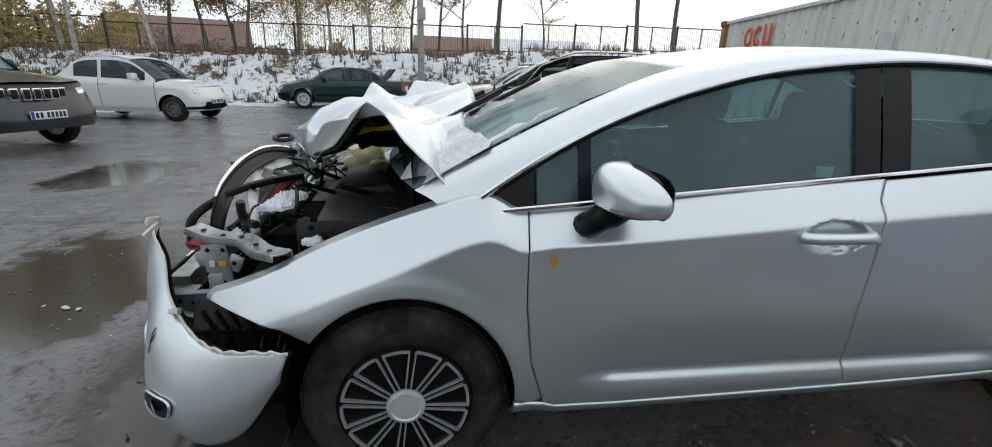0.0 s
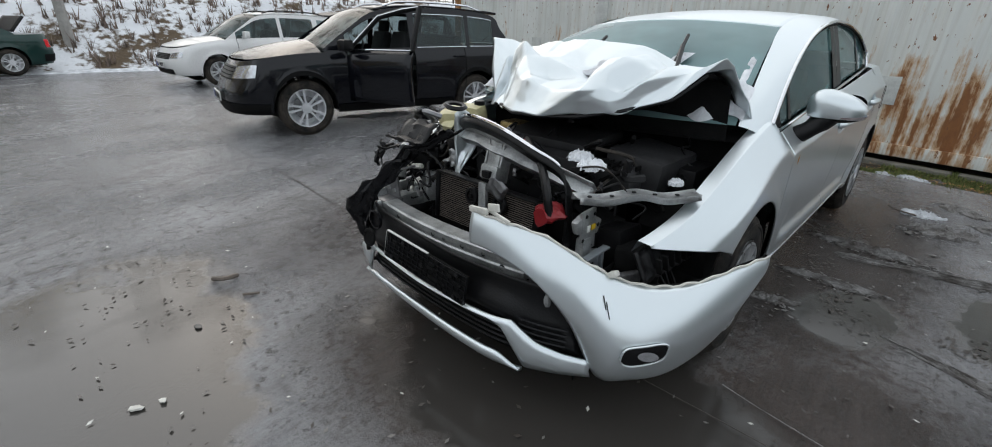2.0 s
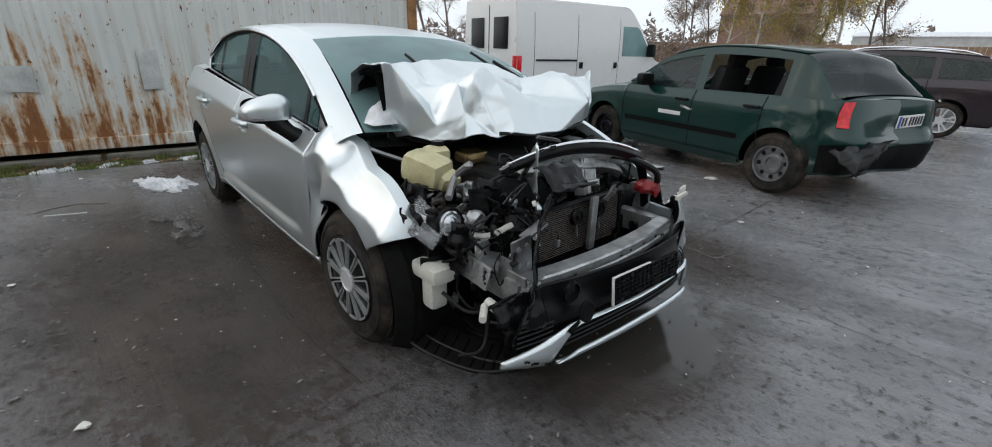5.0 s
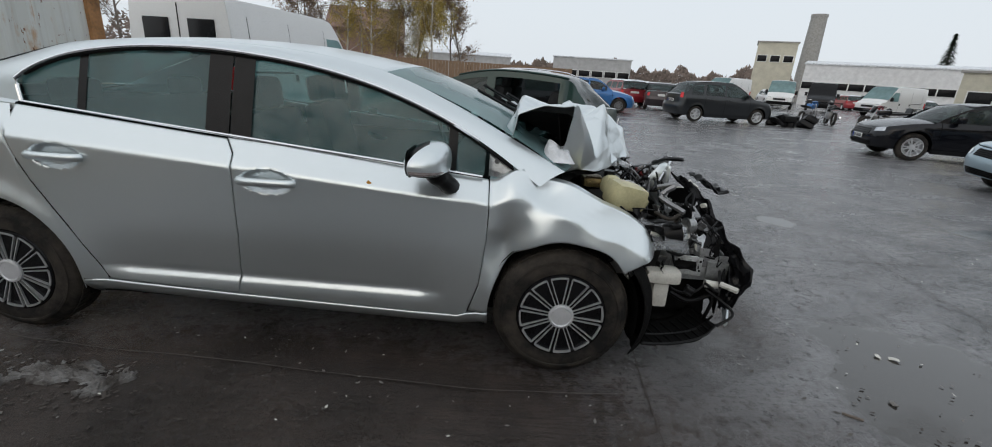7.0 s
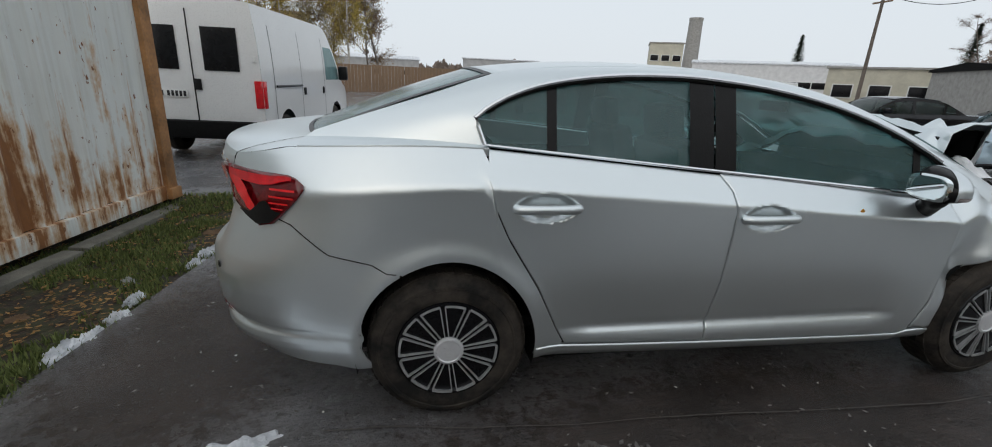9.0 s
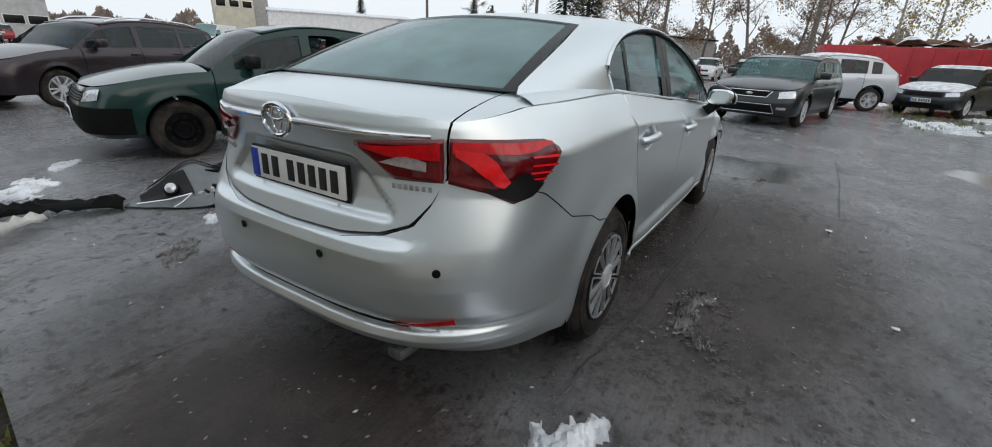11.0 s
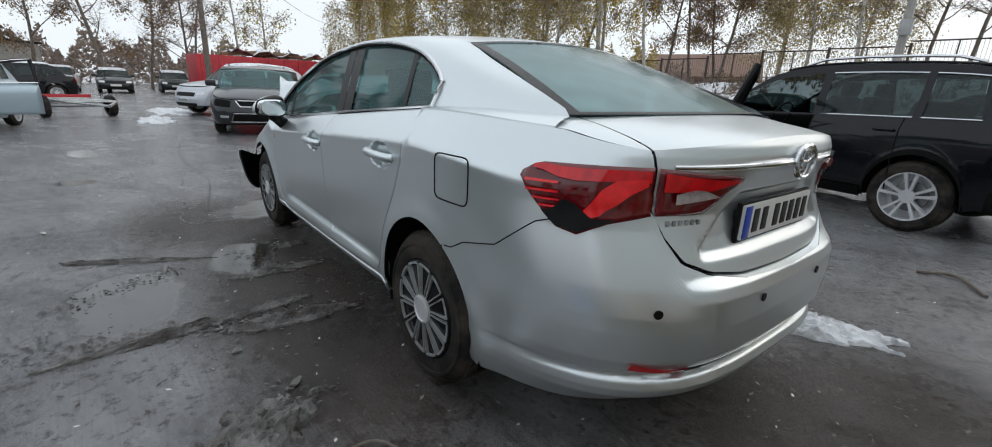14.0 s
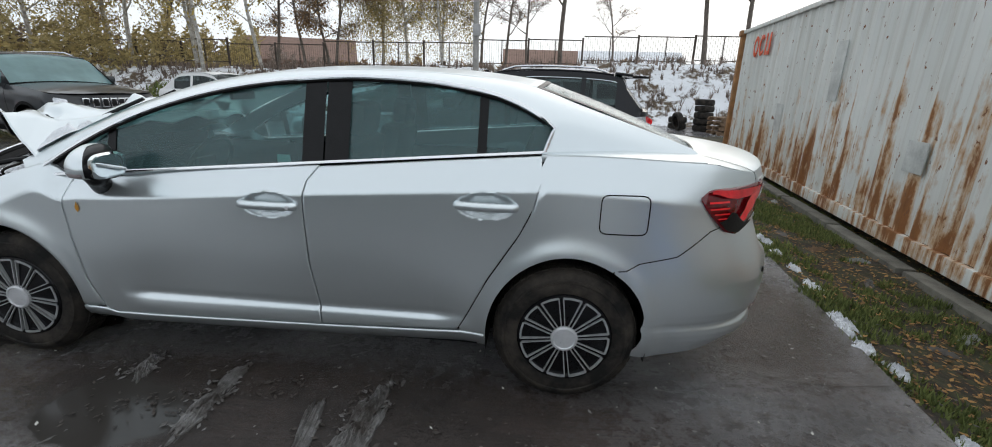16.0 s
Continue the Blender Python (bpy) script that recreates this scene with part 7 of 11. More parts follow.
# sharp ridges and valleys across the sheet: plan places, height and half width
CREASES = [((1.52, -0.226), (1.66, -0.059), 0.034, 0.075), ((1.52, -0.226), (1.50, -0.408), 0.028, 0.065), ((1.58, -0.25), (1.68, -0.24), -0.035, 0.06), ((1.10, -0.134), (1.50, -0.083), 0.014, 0.09),
           ((1.40, 0.363), (1.66, 0.305), 0.026, 0.075), ((1.42, 0.47), (1.66, 0.39), -0.030, 0.06), ((1.44, 0.10), (1.53, 0.19), -0.028, 0.08), ((1.36, -0.608), (1.45, -0.349), 0.022, 0.08),
           ((1.45, -0.349), (1.52, -0.226), 0.026, 0.07), ((1.52, -0.226), (1.50, 0.0), 0.016, 0.07), ((1.50, 0.0), (1.42, 0.36), 0.014, 0.07), ((1.15, 0.25), (1.40, 0.55), -0.016, 0.09)]


def creased(p):
    out = Vector((0.45, 0, 0.9))
    for (ax, ay), (bx_, by_), h, half in CREASES:
        d = Vector((bx_ - ax, by_ - ay))
        t = max(0.0, min(1.0, ((p.x - ax) * d.x + (p.y - ay) * d.y) / d.length_squared))
        far = math.hypot(p.x - ax - d.x * t, p.y - ay - d.y * t)
        if far < half:
            p = p + out * h * (1 - far / half)
    return p


v = [creased(p) for p in v]
bonnet = mesh_ob("bonnet", v, f, SILVER, sedan, "crumpled silver bonnet folded upwards", smooth=15, thick=0.004)
v, f = grid(lambda u, w: bonnet_fn(lerp(0.03, 0.95, u), lerp(0.06, 0.965, w)) + Vector((-0.025 * min(1.0, 4 * w), 0, -0.030)), 44, 28)
mesh_ob("bonnet_lining", v, f, PLASTIC_DULL, bonnet, smooth=28)
# added black sheet: hides the windscreen and stands for the dark under the bonnet
v, f = grid(lambda u, w: (bonnet_fn(lerp(0.02, 0.97, u), 0.50) + Vector((-0.015, 0, -0.028))).lerp(Vector((1.37 - 0.05 * (2 * u - 1) ** 2, lerp(0.70, -0.60, u), 0.92)), w), 40, 6)
mesh_ob("cowl_seal", v, f, PLASTIC_DULL, bonnet)
for u0, v0, u1, v1 in ((0.10, 0.60, 0.28, 0.85), (0.30, 0.55, 0.30, 0.95), (0.72, 0.6, 0.55, 0.95)):
    v, f = pipe([bonnet_fn(lerp(u0, u1, k / 8), lerp(v0, v1, k / 8)) + Vector((-0.05, 0, -0.055)) for k in range(9)], 0.018, 6)
    mesh_ob("bonnet_rib", v, f, YELLOW if u0 == 0.10 else PLASTIC, bonnet)
v, f = pipe([bonnet_fn(lerp(0.02, 0.55, k / 40), 0.995) + Vector((-0.008, 0, -0.008)) for k in range(41)], 0.008, 6)
mesh_ob("bonnet_seal", v, f, PLASTIC, bonnet)

# snow lying in the folds and at the foot of the windscreen
def snow_on(name, fn, nu, nv, h, seed, parent=None):
    def g(u, v):
        p = Vector(fn(u, v))
        e = min(1, 5 * min(u, 1 - u)) * min(1, 5 * min(v, 1 - v))
        return p + Vector((0.0, 0, -0.012 + h * e * (0.7 + 0.6 * nz(p.x * 14, p.y * 14, seed) + 0.3 * nz(p.x * 40, p.y * 40, seed))))
    vv, ff = grid(g, nu, nv)
    ob = mesh_ob(name, vv, ff, SNOW, parent, smooth=60)
    return ob if parent else tagged(ob, "wet white snow lying on the car", "snow", "snow on car")


snow_on("snow_patch", lambda u, v: Vector(screen_fn(lerp(0.04, 0.27, v) + 0.03 * math.sin(u * 9), lerp(1.0, 0.80, u))) + Vector((0.01, 0.02, 0.01)), 30, 20, 0.060, 3)
snow_on("snow_patch", lambda u, v: (lerp(1.20, 1.36, v), lerp(-0.50, -0.70, u), 1.03), 18, 14, 0.075, 8)
snow_on("snow_patch", lambda u, v: bonnet_fn(lerp(0.20, 0.42, u), lerp(0.42, 0.58, v)), 18, 14, 0.022, 5)
snow_on("snow_patch", lambda u, v: screen_fn(lerp(0.05, 0.62, u), lerp(0.955, 0.985, v)), 40, 6, 0.022, 7)
snow_on("snow_patch", lambda u, v: Vector(screen_fn(lerp(0.10, 0.52, u), lerp(0.70, 0.74, v) + 0.08 * (u - 0.5))) + Vector((0.03, 0, 0.02)), 30, 6, 0.028, 11)
# wiper arms
for w0, lift in ((0.80, 0.055), (0.42, 0.03)):
    a = Vector(screen_fn(0.02, w0)) + Vector((0.01, 0, 0.03))
    pts = [a, Vector(screen_fn(0.20, w0 - 0.01)) + Vector((0.03, 0, lift)), Vector(screen_fn(0.48, w0 - 0.06)) + Vector((0.03, 0, lift))]
    v, f = join(pipe(smooth_path(pts, 5), 0.011, 6), pipe([Vector(screen_fn(0.14, w0 - 0.03)) + Vector((0.02, 0, lift * 0.7)), Vector(screen_fn(0.64, w0 - 0.09)) + Vector((0.02, 0, lift * 0.7))], 0.009, 6))
    mesh_ob("wiper", v, f, PLASTIC, sedan)
# scuttle
v, f = grid(lambda u, w: (lerp(1.12, 1.46, w) - 0.16 * (2 * u - 1) ** 2 * w, lerp(-0.74, 0.74, u), 0.965 - 0.05 * w), 20, 4)
mesh_ob("scuttle_panel", v, f, PLASTIC_DULL, sedan)
v, f = grid(lambda u, w: (1.22 + 0.02 * math.sin(u * 30), lerp(-0.72, 0.72, u), lerp(0.4, 0.95, w)), 30, 4)
mesh_ob("bulkhead", v, f, PLASTIC_DULL, sedan)

# front bumper: the left corner is whole and pulled outwards, the middle hangs on below it
CORNER_TOP = smooth_path([(2.325, 0.255, 0.742), (2.285, 0.36, 0.722), (2.195, 0.485, 0.678), (2.125, 0.62, 0.602), (2.047, 0.712, 0.548), (1.96, 0.80, 0.528), (1.86, 0.888, 0.545), (1.74, 0.968, 0.588), (1.639, 1.028, 0.618)], 6)
CORNER_LOW = smooth_path([(2.335, 0.255, 0.625), (2.315, 0.36, 0.612), (2.268, 0.495, 0.545), (2.205, 0.61, 0.40), (2.150, 0.70, 0.205), (2.065, 0.79, 0.188), (1.945, 0.88, 0.212), (1.80, 0.962, 0.325), (1.665, 1.022, 0.53)], 6)


def corner_skin(u, w):
    """A place on the whole left corner of the bumper: u from the torn inner end to the rear tip, w upwards."""
    k = u * (len(CORNER_TOP) - 1)
    i = min(int(k), len(CORNER_TOP) - 2)
    hi, lo = CORNER_TOP[i].lerp(CORNER_TOP[i + 1], k - i), CORNER_LOW[i].lerp(CORNER_LOW[i + 1], k - i)
    out = Vector((math.cos(0.35 + 1.0 * u), math.sin(0.35 + 1.0 * u), 0))
    bulge = ease([(0, 0.012), (0.3, 0.02), (0.5, 0.085), (0.65, 0.080), (0.85, 0.035), (1, 0.008)], u)
    return lo.lerp(hi, w) + out * bulge * math.sin(math.pi * w) ** 0.8


v, f = grid(corner_skin, 72, 26)
front_bumper = mesh_ob("front_bumper", v, f, SILVER, sedan, "torn silver front bumper pulled away from the fender", thick=0.005)
v, f = grid(lambda u, w: corner_skin(u, w) - Vector((0.012, 0.012, 0)), 40, 12)
mesh_ob("bumper_lining", v, f, PLASTIC_DULL, front_bumper)
v, f = pipe([p + Vector((0, 0, 0.004 * math.sin(i * 1.7) + 0.003 * nz(i * 0.9, 2))) for i, p in enumerate(CORNER_TOP)], 0.005, 6)
mesh_ob("torn_edge", v, f, TANK_WHITE, front_bumper)
for c, sz, rz in (((2.322, 0.285, 0.752), (0.014, 0.085, 0.022), 0.1), ((2.295, 0.355, 0.742), (0.012, 0.10, 0.012), -0.2), ((2.300, 0.335, 0.768), (0.010, 0.050, 0.028), 0.2), ((2.08, 0.685, 0.575), (0.03, 0.03, 0.02), 0.5)):
    block("torn_tab", c, sz, TANK_WHITE, front_bumper, 0.005, Matrix.Rotation(rz, 4, "X"))
for k in range(2):
    p, q = corner_skin(0.43 + 0.012 * k, 0.80 - 0.03 * k), corner_skin(0.445 + 0.016 * k, 0.70 - 0.05 * k)
    mesh_ob("paint_crack", *pipe([p + Vector((0.002, 0.002, 0)), p.lerp(q, 0.5) + Vector((0.003, 0.001, 0.004)), q + Vector((0.002, 0.002, 0))], 0.0016, 4), PLASTIC_DULL, front_bumper)


def fog_fn(u, w):
    a, k = 2 * math.pi * u, lerp(1.0, 0.0, w)
    ca, sa = (math.copysign(abs(q) ** 0.62, q) for q in (math.cos(a), math.sin(a)))
    return corner_skin(0.590 + 0.070 * ca * k, 0.45 + (0.105 * sa + 0.025 * ca) * k) + Vector((0.005, 0.006, 0)) * (1 - 4.0 * w * (1 - w) * 0.0)


mesh_ob("fog_recess", *grid(fog_fn, 32, 6, True), PLASTIC, front_bumper)
mid = corner_skin(0.597, 0.45)
mesh_ob("fog_recess_lip", *pipe([fog_fn(k / 32, 0.0) for k in range(33)], 0.004, 5, False), SILVER, front_bumper)
v, f = grid(lambda u, w: mid + Vector((0.008, 0.012, 0.002)) + Vector((0.62, -0.78, 0)) * 0.034 * math.cos(6.283 * u) * w + Vector((0, 0, 0.019)) * math.sin(6.283 * u) * w, 18, 3)
mesh_ob("fog_lamp", v, f, HEADLAMP, front_bumper)


def front_line(y, z, off=0.0):
    """A point on the curved nose."""
    return Vector((ease([(-0.74, 2.195), (-0.66, 2.235), (-0.54, 2.285), (-0.40, 2.320), (0.0, 2.352), (0.36, 2.345), (0.50, 2.300), (0.60, 2.232), (0.70, 2.150)], y) + off, y, z))


# black mouth above, slatted intake below
m_hi = lambda y: ease([(-0.67, 0.40), (-0.60, 0.500), (-0.55, 0.536), (-0.30, 0.532), (0.10, 0.520), (0.45, 0.525), (0.56, 0.490), (0.64, 0.340)], y)
m_lo = lambda y: ipl([(-0.67, 0.345), (-0.42, 0.362), (0.40, 0.375), (0.52, 0.300), (0.64, 0.270)], y)
v, f = grid(lambda u, w: front_line(lerp(-0.67, 0.64, u), lerp(m_lo(lerp(-0.67, 0.64, u)), m_hi(lerp(-0.67, 0.64, u)), w), -0.030 - 0.03 * w + 0.010 * math.sin(w * 7)), 60, 12)
mesh_ob("mouth_panel", v, f, PLASTIC, front_bumper, thick=0.008)
v, f = grid(lambda u, w: front_line(lerp(-0.56, 0.54, u), lerp(0.235, 0.375, w), -0.055), 30, 4)
mesh_ob("lower_intake", v, f, PLASTIC_DULL, front_bumper, thick=0.008)
for k in range(5):
    z = 0.268 + 0.021 * k
    v, f = pipe([front_line(y, z + 0.012 * y, -0.028) for y in np.linspace(-0.50 + 0.02 * k, 0.50 - 0.025 * k, 22)], 0.006, 5)
    mesh_ob("grille_bar", v, f, PLASTIC, front_bumper)
for s, y0, y1 in ((1, 0.47, 0.61), (-1, -0.64, -0.50)):
    for k in range(4):
        v, f = pipe([front_line(y, 0.335 + 0.022 * k - s * 0.20 * (y - y0 if s > 0 else y - y1), -0.012) for y in np.linspace(y0, y1, 6)], 0.005, 5)
        mesh_ob("grille_bar", v, f, GLOSS_BLACK, front_bumper)
# silver lips: a thin strip under the plate that widens into a blade at either end, and the lower edge
up = lambda y: ipl([(-0.705, 0.268), (-0.56, 0.318), (-0.43, 0.378), (-0.38, 0.380), (0.0, 0.374), (0.40, 0.392), (0.455, 0.392), (0.54, 0.318), (0.61, 0.285), (0.70, 0.262)], y)
dn = lambda y: ipl([(-0.705, 0.238), (-0.62, 0.224), (-0.515, 0.214), (-0.42, 0.345), (-0.38, 0.360), (0.0, 0.354), (0.38, 0.368), (0.42, 0.350), (0.50, 0.212), (0.60, 0.200), (0.70, 0.196)], y)
ys = [float(y) for y in np.linspace(-0.705, 0.69, 90)]
v, f = strip([[front_line(y, lerp(dn(y), up(y), k / 4), 0.004 + 0.012 * math.sin(math.pi * k / 4)) for k in range(5)] for y in ys])
mesh_ob("upper_lip", v, f, SILVER, front_bumper, "scratched silver bumper lip", thick=0.012)
v, f = strip([[front_line(y, lerp(ipl([(-0.50, 0.222), (0.0, 0.214), (0.50, 0.200)], y), ipl([(-0.50, 0.232), (-0.40, 0.262), (0.0, 0.268), (0.42, 0.262), (0.50, 0.214)], y), k / 4), 0.010 + 0.022 * math.sin(math.pi * k / 5)) for k in range(5)] for y in (float(q) for q in np.linspace(-0.50, 0.50, 44))])
mesh_ob("lower_lip", v, f, SILVER, front_bumper, thick=0.012)
for y, z, w in ((-0.66, 0.235, 0.05), (-0.59, 0.25, 0.03), (-0.62, 0.262, 0.02), (-0.54, 0.235, 0.025)):
    mesh_ob("scrape", *grid(lambda a, b: front_line(y + w * (a - 0.5), z + 0.010 * (b - 0.5) + 0.006 * nz(a * 5, y * 9), 0.0215), 6, 2), PLASTIC_DULL, front_bumper)
holder = new("plate_carrier")
holder.parent = front_bumper
holder.matrix_basis = Matrix.Translation((2.358, 0.0105, 0.450)) @ Matrix.Rotation(radians(-2.6), 4, "X") @ Matrix.Rotation(radians(-9), 4, "Y")
block("carrier_plate", (0, 0, 0), (0.010, 0.505, 0.116), PLASTIC_DULL, holder, 0.004)
block("carrier_edge", (0.006, -0.115, 0.0595), (0.012, 0.275, 0.004), PLATE_WHITE, holder, 0.001)
block("carrier_edge", (0.006, -0.2525, 0.0), (0.012, 0.004, 0.116), PLATE_WHITE, holder, 0.001)
for y in [-0.252 + 0.0315 * k for k in range(17)]:
    block("carrier_rib", (0.008, y, 0.0), (0.008, 0.003, 0.112), GLOSS_BLACK, holder, 0.001)
for z in (-0.054, -0.036, -0.018, 0.0, 0.018, 0.036, 0.054):
    block("carrier_rib", (0.009, 0, z), (0.006, 0.500, 0.003), GLOSS_BLACK, holder, 0.001)
rq = random.Random(4)
for k in range(26):
    y, z = rq.choice((-0.2, -0.17, -0.11, -0.06, 0.07, 0.12, 0.16, 0.21)) + rq.uniform(-0.02, 0.02), rq.choice((-0.045, -0.027, 0.009, 0.027, 0.045))
    block("carrier_clip", (0.010, y, z), (0.008, rq.uniform(0.016, 0.045), 0.011), PLASTIC_DULL, holder, 0.002)
for y, z in ((0.0, 0.0), (-0.13, 0.045), (0.2, 0.045), (0.2, -0.045), (-0.2, -0.045)):
    ob = mesh_ob("carrier_bolt", *lathe([(0.010, 0), (0.010, 0.006), (0.004, 0.007), (0, 0.005)], 12), PLASTIC, holder)
    ob.matrix_basis = Matrix.Translation((0.008, y, z)) @ Matrix.Rotation(-math.pi / 2, 4, "Z")
# torn black end of the mouth, jagged in outline, with the hanging round cover
v, f = grid(lambda u, w: Vector((2.27 - 0.07 * u + 0.02 * math.sin(w * 5), lerp(-0.54, -0.72, u), lerp(0.36 + 0.05 * u, 0.545 - 0.05 * u + 0.02 * nz(u * 9, 3), w) + 0.015 * nz(u * 6, w * 6))), 14, 10)
mesh_ob("torn_grille_piece", v, f, GLOSS_BLACK, front_bumper, thick=0.004)
SHELL = smooth_path([(2.05, -0.24, 0.90), (2.12, -0.36, 0.82), (2.15, -0.45, 0.755), (2.20, -0.53, 0.66), (2.275, -0.61, 0.565), (2.29, -0.65, 0.48), (2.255, -0.66, 0.40), (2.225, -0.655, 0.32)], 6)


def shell_ribbon(u, w):
    k = w * (len(SHELL) - 1)
    i = min(int(k), len(SHELL) - 2)
    p = SHELL[i].lerp(SHELL[i + 1], k - i)
    wide = ease([(0, 0.14), (0.3, 0.10), (0.6, 0.13), (0.75, 0.15), (1, 0.06)], w) * (1 + 0.35 * nz(w * 16, 2.0, 5))
    return p + Vector((-0.55, 0.75, 0.15 - 0.5 * w)).normalized() * wide * (u - 0.25) + Vector((0.022 * nz(w * 9, u * 4, 1), 0.015 * nz(w * 8, u * 4, 4), 0.028 * nz(w * 13, u * 5, 6)))


mesh_ob("crumpled_grille_shell", *grid(shell_ribbon, 10, 44), GLOSS_BLACK, front_bumper, "crumpled black upper grille shell", smooth=22, thick=0.004)
v, f = grid(lambda u, w: Vector((2.06 + 0.16 * u + 0.02 * nz(u * 6, w * 4), lerp(-0.22, -0.42, w), 0.93 - 0.06 * u + 0.02 * math.sin(u * 7) + 0.02 * nz(u * 8, w * 5, 3))), 12, 8)
mesh_ob("crumpled_grille_shell", v, f, PLASTIC, front_bumper, smooth=22, thick=0.005)
ob = mesh_ob("tow_hook_cover", *lathe([(0.043, 0), (0.043, 0.008), (0.038, 0.012), (0.030, 0.0125), (0.028, 0.010), (0.0, 0.010)], 24), PLASTIC_DULL, front_bumper, "loose round towing eye cover")
ob.matrix_basis = Matrix.Translation((2.352, -0.395, 0.435)) @ Matrix.Rotation(-math.pi / 2, 4, "Z") @ Matrix.Rotation(0.2, 4, "X")
mesh_ob("cover_strap", *pipe([(2.345, -0.418, 0.395), (2.338, -0.445, 0.372), (2.332, -0.452, 0.352)], [0.006, 0.010, 0.012], 6), PLASTIC_DULL, ob.parent)
ob = mesh_ob("tow_hook_opening", *lathe([(0.046, 0), (0.046, 0.012), (0.038, 0.014), (0.036, 0.002), (0.0, 0.0)], 24), GLOSS_BLACK, front_bumper)
ob.matrix_basis = Matrix.Translation((2.295, -0.425, 0.500)) @ Matrix.Rotation(-math.pi / 2, 4, "Z")

# crash beam with bolt holes
SECTION = [(-0.037, -0.041), (0.030, -0.041), (0.0375, -0.034), (0.0375, -0.012), (0.031, -0.006), (0.031, 0.006), (0.0375, 0.012), (0.0375, 0.034), (0.030, 0.041), (-0.037, 0.041)]
beam_x = lambda y: 2.225 - 0.20 * (y - 0.02) ** 2
beam_z = lambda y: lerp(0.503, 0.537, (y + 0.60) / 1.02)
rows = []
for ym in np.linspace(-0.60, 0.42, 40):
    ym = float(ym)
    wob = 0.004 * nz(ym * 9, 2.0, 4)
    rows.append([(beam_x(ym) + a + wob, ym, beam_z(ym) + b + wob) for a, b in SECTION + SECTION[:1]])
v, f = strip(rows)
n = len(SECTION) + 1
beam = mesh_ob("crash_beam", v, f + [tuple(range(n - 1)), tuple(39 * n + k for k in range(n - 1))], STEEL_PALE, sedan, "bare scuffed steel crash beam", smooth=30)
for y, r in ((-0.33, 0.010), (-0.05, 0.010), (0.13, 0.010), (0.24, 0.009), (0.33, 0.013), (-0.47, 0.016), (0.02, 0.006)):
    ob = mesh_ob("bolt_hole", *lathe([(r, 0), (r * 0.8, -0.004), (0, -0.003)], 14), PLASTIC, beam)
    ob.matrix_basis = Matrix.Translation((beam_x(y) + 0.0395, y, beam_z(y) + (0.014 if r < 0.012 else -0.014))) @ Matrix.Rotation(-math.pi / 2, 4, "Z")
block("beam_end_plate", (2.165, -0.575, 0.505), (0.10, 0.012, 0.15), STEEL_PALE, beam, 0.004, Matrix.Rotation(0.2, 4, "X"))
for y in (-0.55, 0.50):
    block("chassis_leg", (1.92, y, 0.49), (0.62, 0.075, 0.11), STEEL_PALE, sedan, 0.012)
    block("crash_box", (2.16, y * 0.95, 0.49), (0.10, 0.10, 0.12), STEEL, sedan, 0.01)

# radiator pack with fins, horns, catch post
rad = new("radiator")
rad.parent = sedan
rad.matrix_basis = Matrix.Translation((1.992, -0.015, 0.585)) @ Matrix.Rotation(radians(-4), 4, "Y")
block("radiator_core", (0, 0, 0), (0.035, 0.60, 0.215), PLASTIC_DULL, rad, 0.004)
bm = bmesh.new()
for k in range(24):
    z = -0.103 + 0.0090 * k
    rows = [Vector((0.020, lerp(-0.29, 0.285, i / 20), z + 0.0022 * nz(i * 0.8, k * 0.5, 2))) for i in range(21)]
    vv, ff = pipe(rows, 0.0022, 4)
    base = [bm.verts.new(p) for p in vv]
    for q in ff:
        bm.faces.new([base[i] for i in q])
part("cooling_fin", bm, FIN, rad)["kind"] = "stuff"
block("radiator_end", (0, -0.312, 0), (0.05, 0.028, 0.23), PLASTIC, rad, 0.008)
block("radiator_end", (0, 0.305, 0), (0.05, 0.028, 0.23), PLASTIC, rad, 0.008)
block("radiator_top", (0.005, 0, 0.113), (0.045, 0.60, 0.010), PLASTIC, rad, 0.003)
for y, z in ((-0.053, 0.056), (0.113, 0.059)):
    ob = mesh_ob("horn", *lathe([(0.036, 0), (0.040, 0.012), (0.036, 0.022), (0.026, 0.022), (0.024, 0.014), (0.012, 0.016), (0.010, 0.026), (0, 0.026)], 24), PLASTIC, rad)
    ob.matrix_basis = Matrix.Translation((0.025, y, z)) @ Matrix.Rotation(-math.pi / 2, 4, "Z")
    v, f = pipe([(0.03, y, z - 0.04), (0.03, y + 0.01, z - 0.10)], 0.005, 5)
    mesh_ob("horn_bracket", v, f, STEEL, rad)
bm = bmesh.new()
add_box(bm, (2.045, 0.022, 0.60), (0.022, 0.045, 0.26), None, 0.008)
add_box(bm, (1.975, 0.030, 0.83), (0.045, 0.070, 0.18), Matrix.Rotation(radians(-14), 4, "Y"), 0.012)
add_box(bm, (1.995, 0.030, 0.765), (0.07, 0.095, 0.06), Matrix.Rotation(radians(-14), 4, "Y"), 0.01)
add_box(bm, (1.970, 0.072, 0.81), (0.06, 0.012, 0.17), Matrix.Rotation(radians(-14), 4, "Y"), 0.004)
add_box(bm, (1.970, -0.014, 0.81), (0.06, 0.012, 0.17), Matrix.Rotation(radians(-14), 4, "Y"), 0.004)
latch = part("latch_post", bm, STEEL_PALE, sedan)
block("latch", (2.025, 0.030, 0.765), (0.04, 0.045, 0.03), PLASTIC, latch, 0.005)

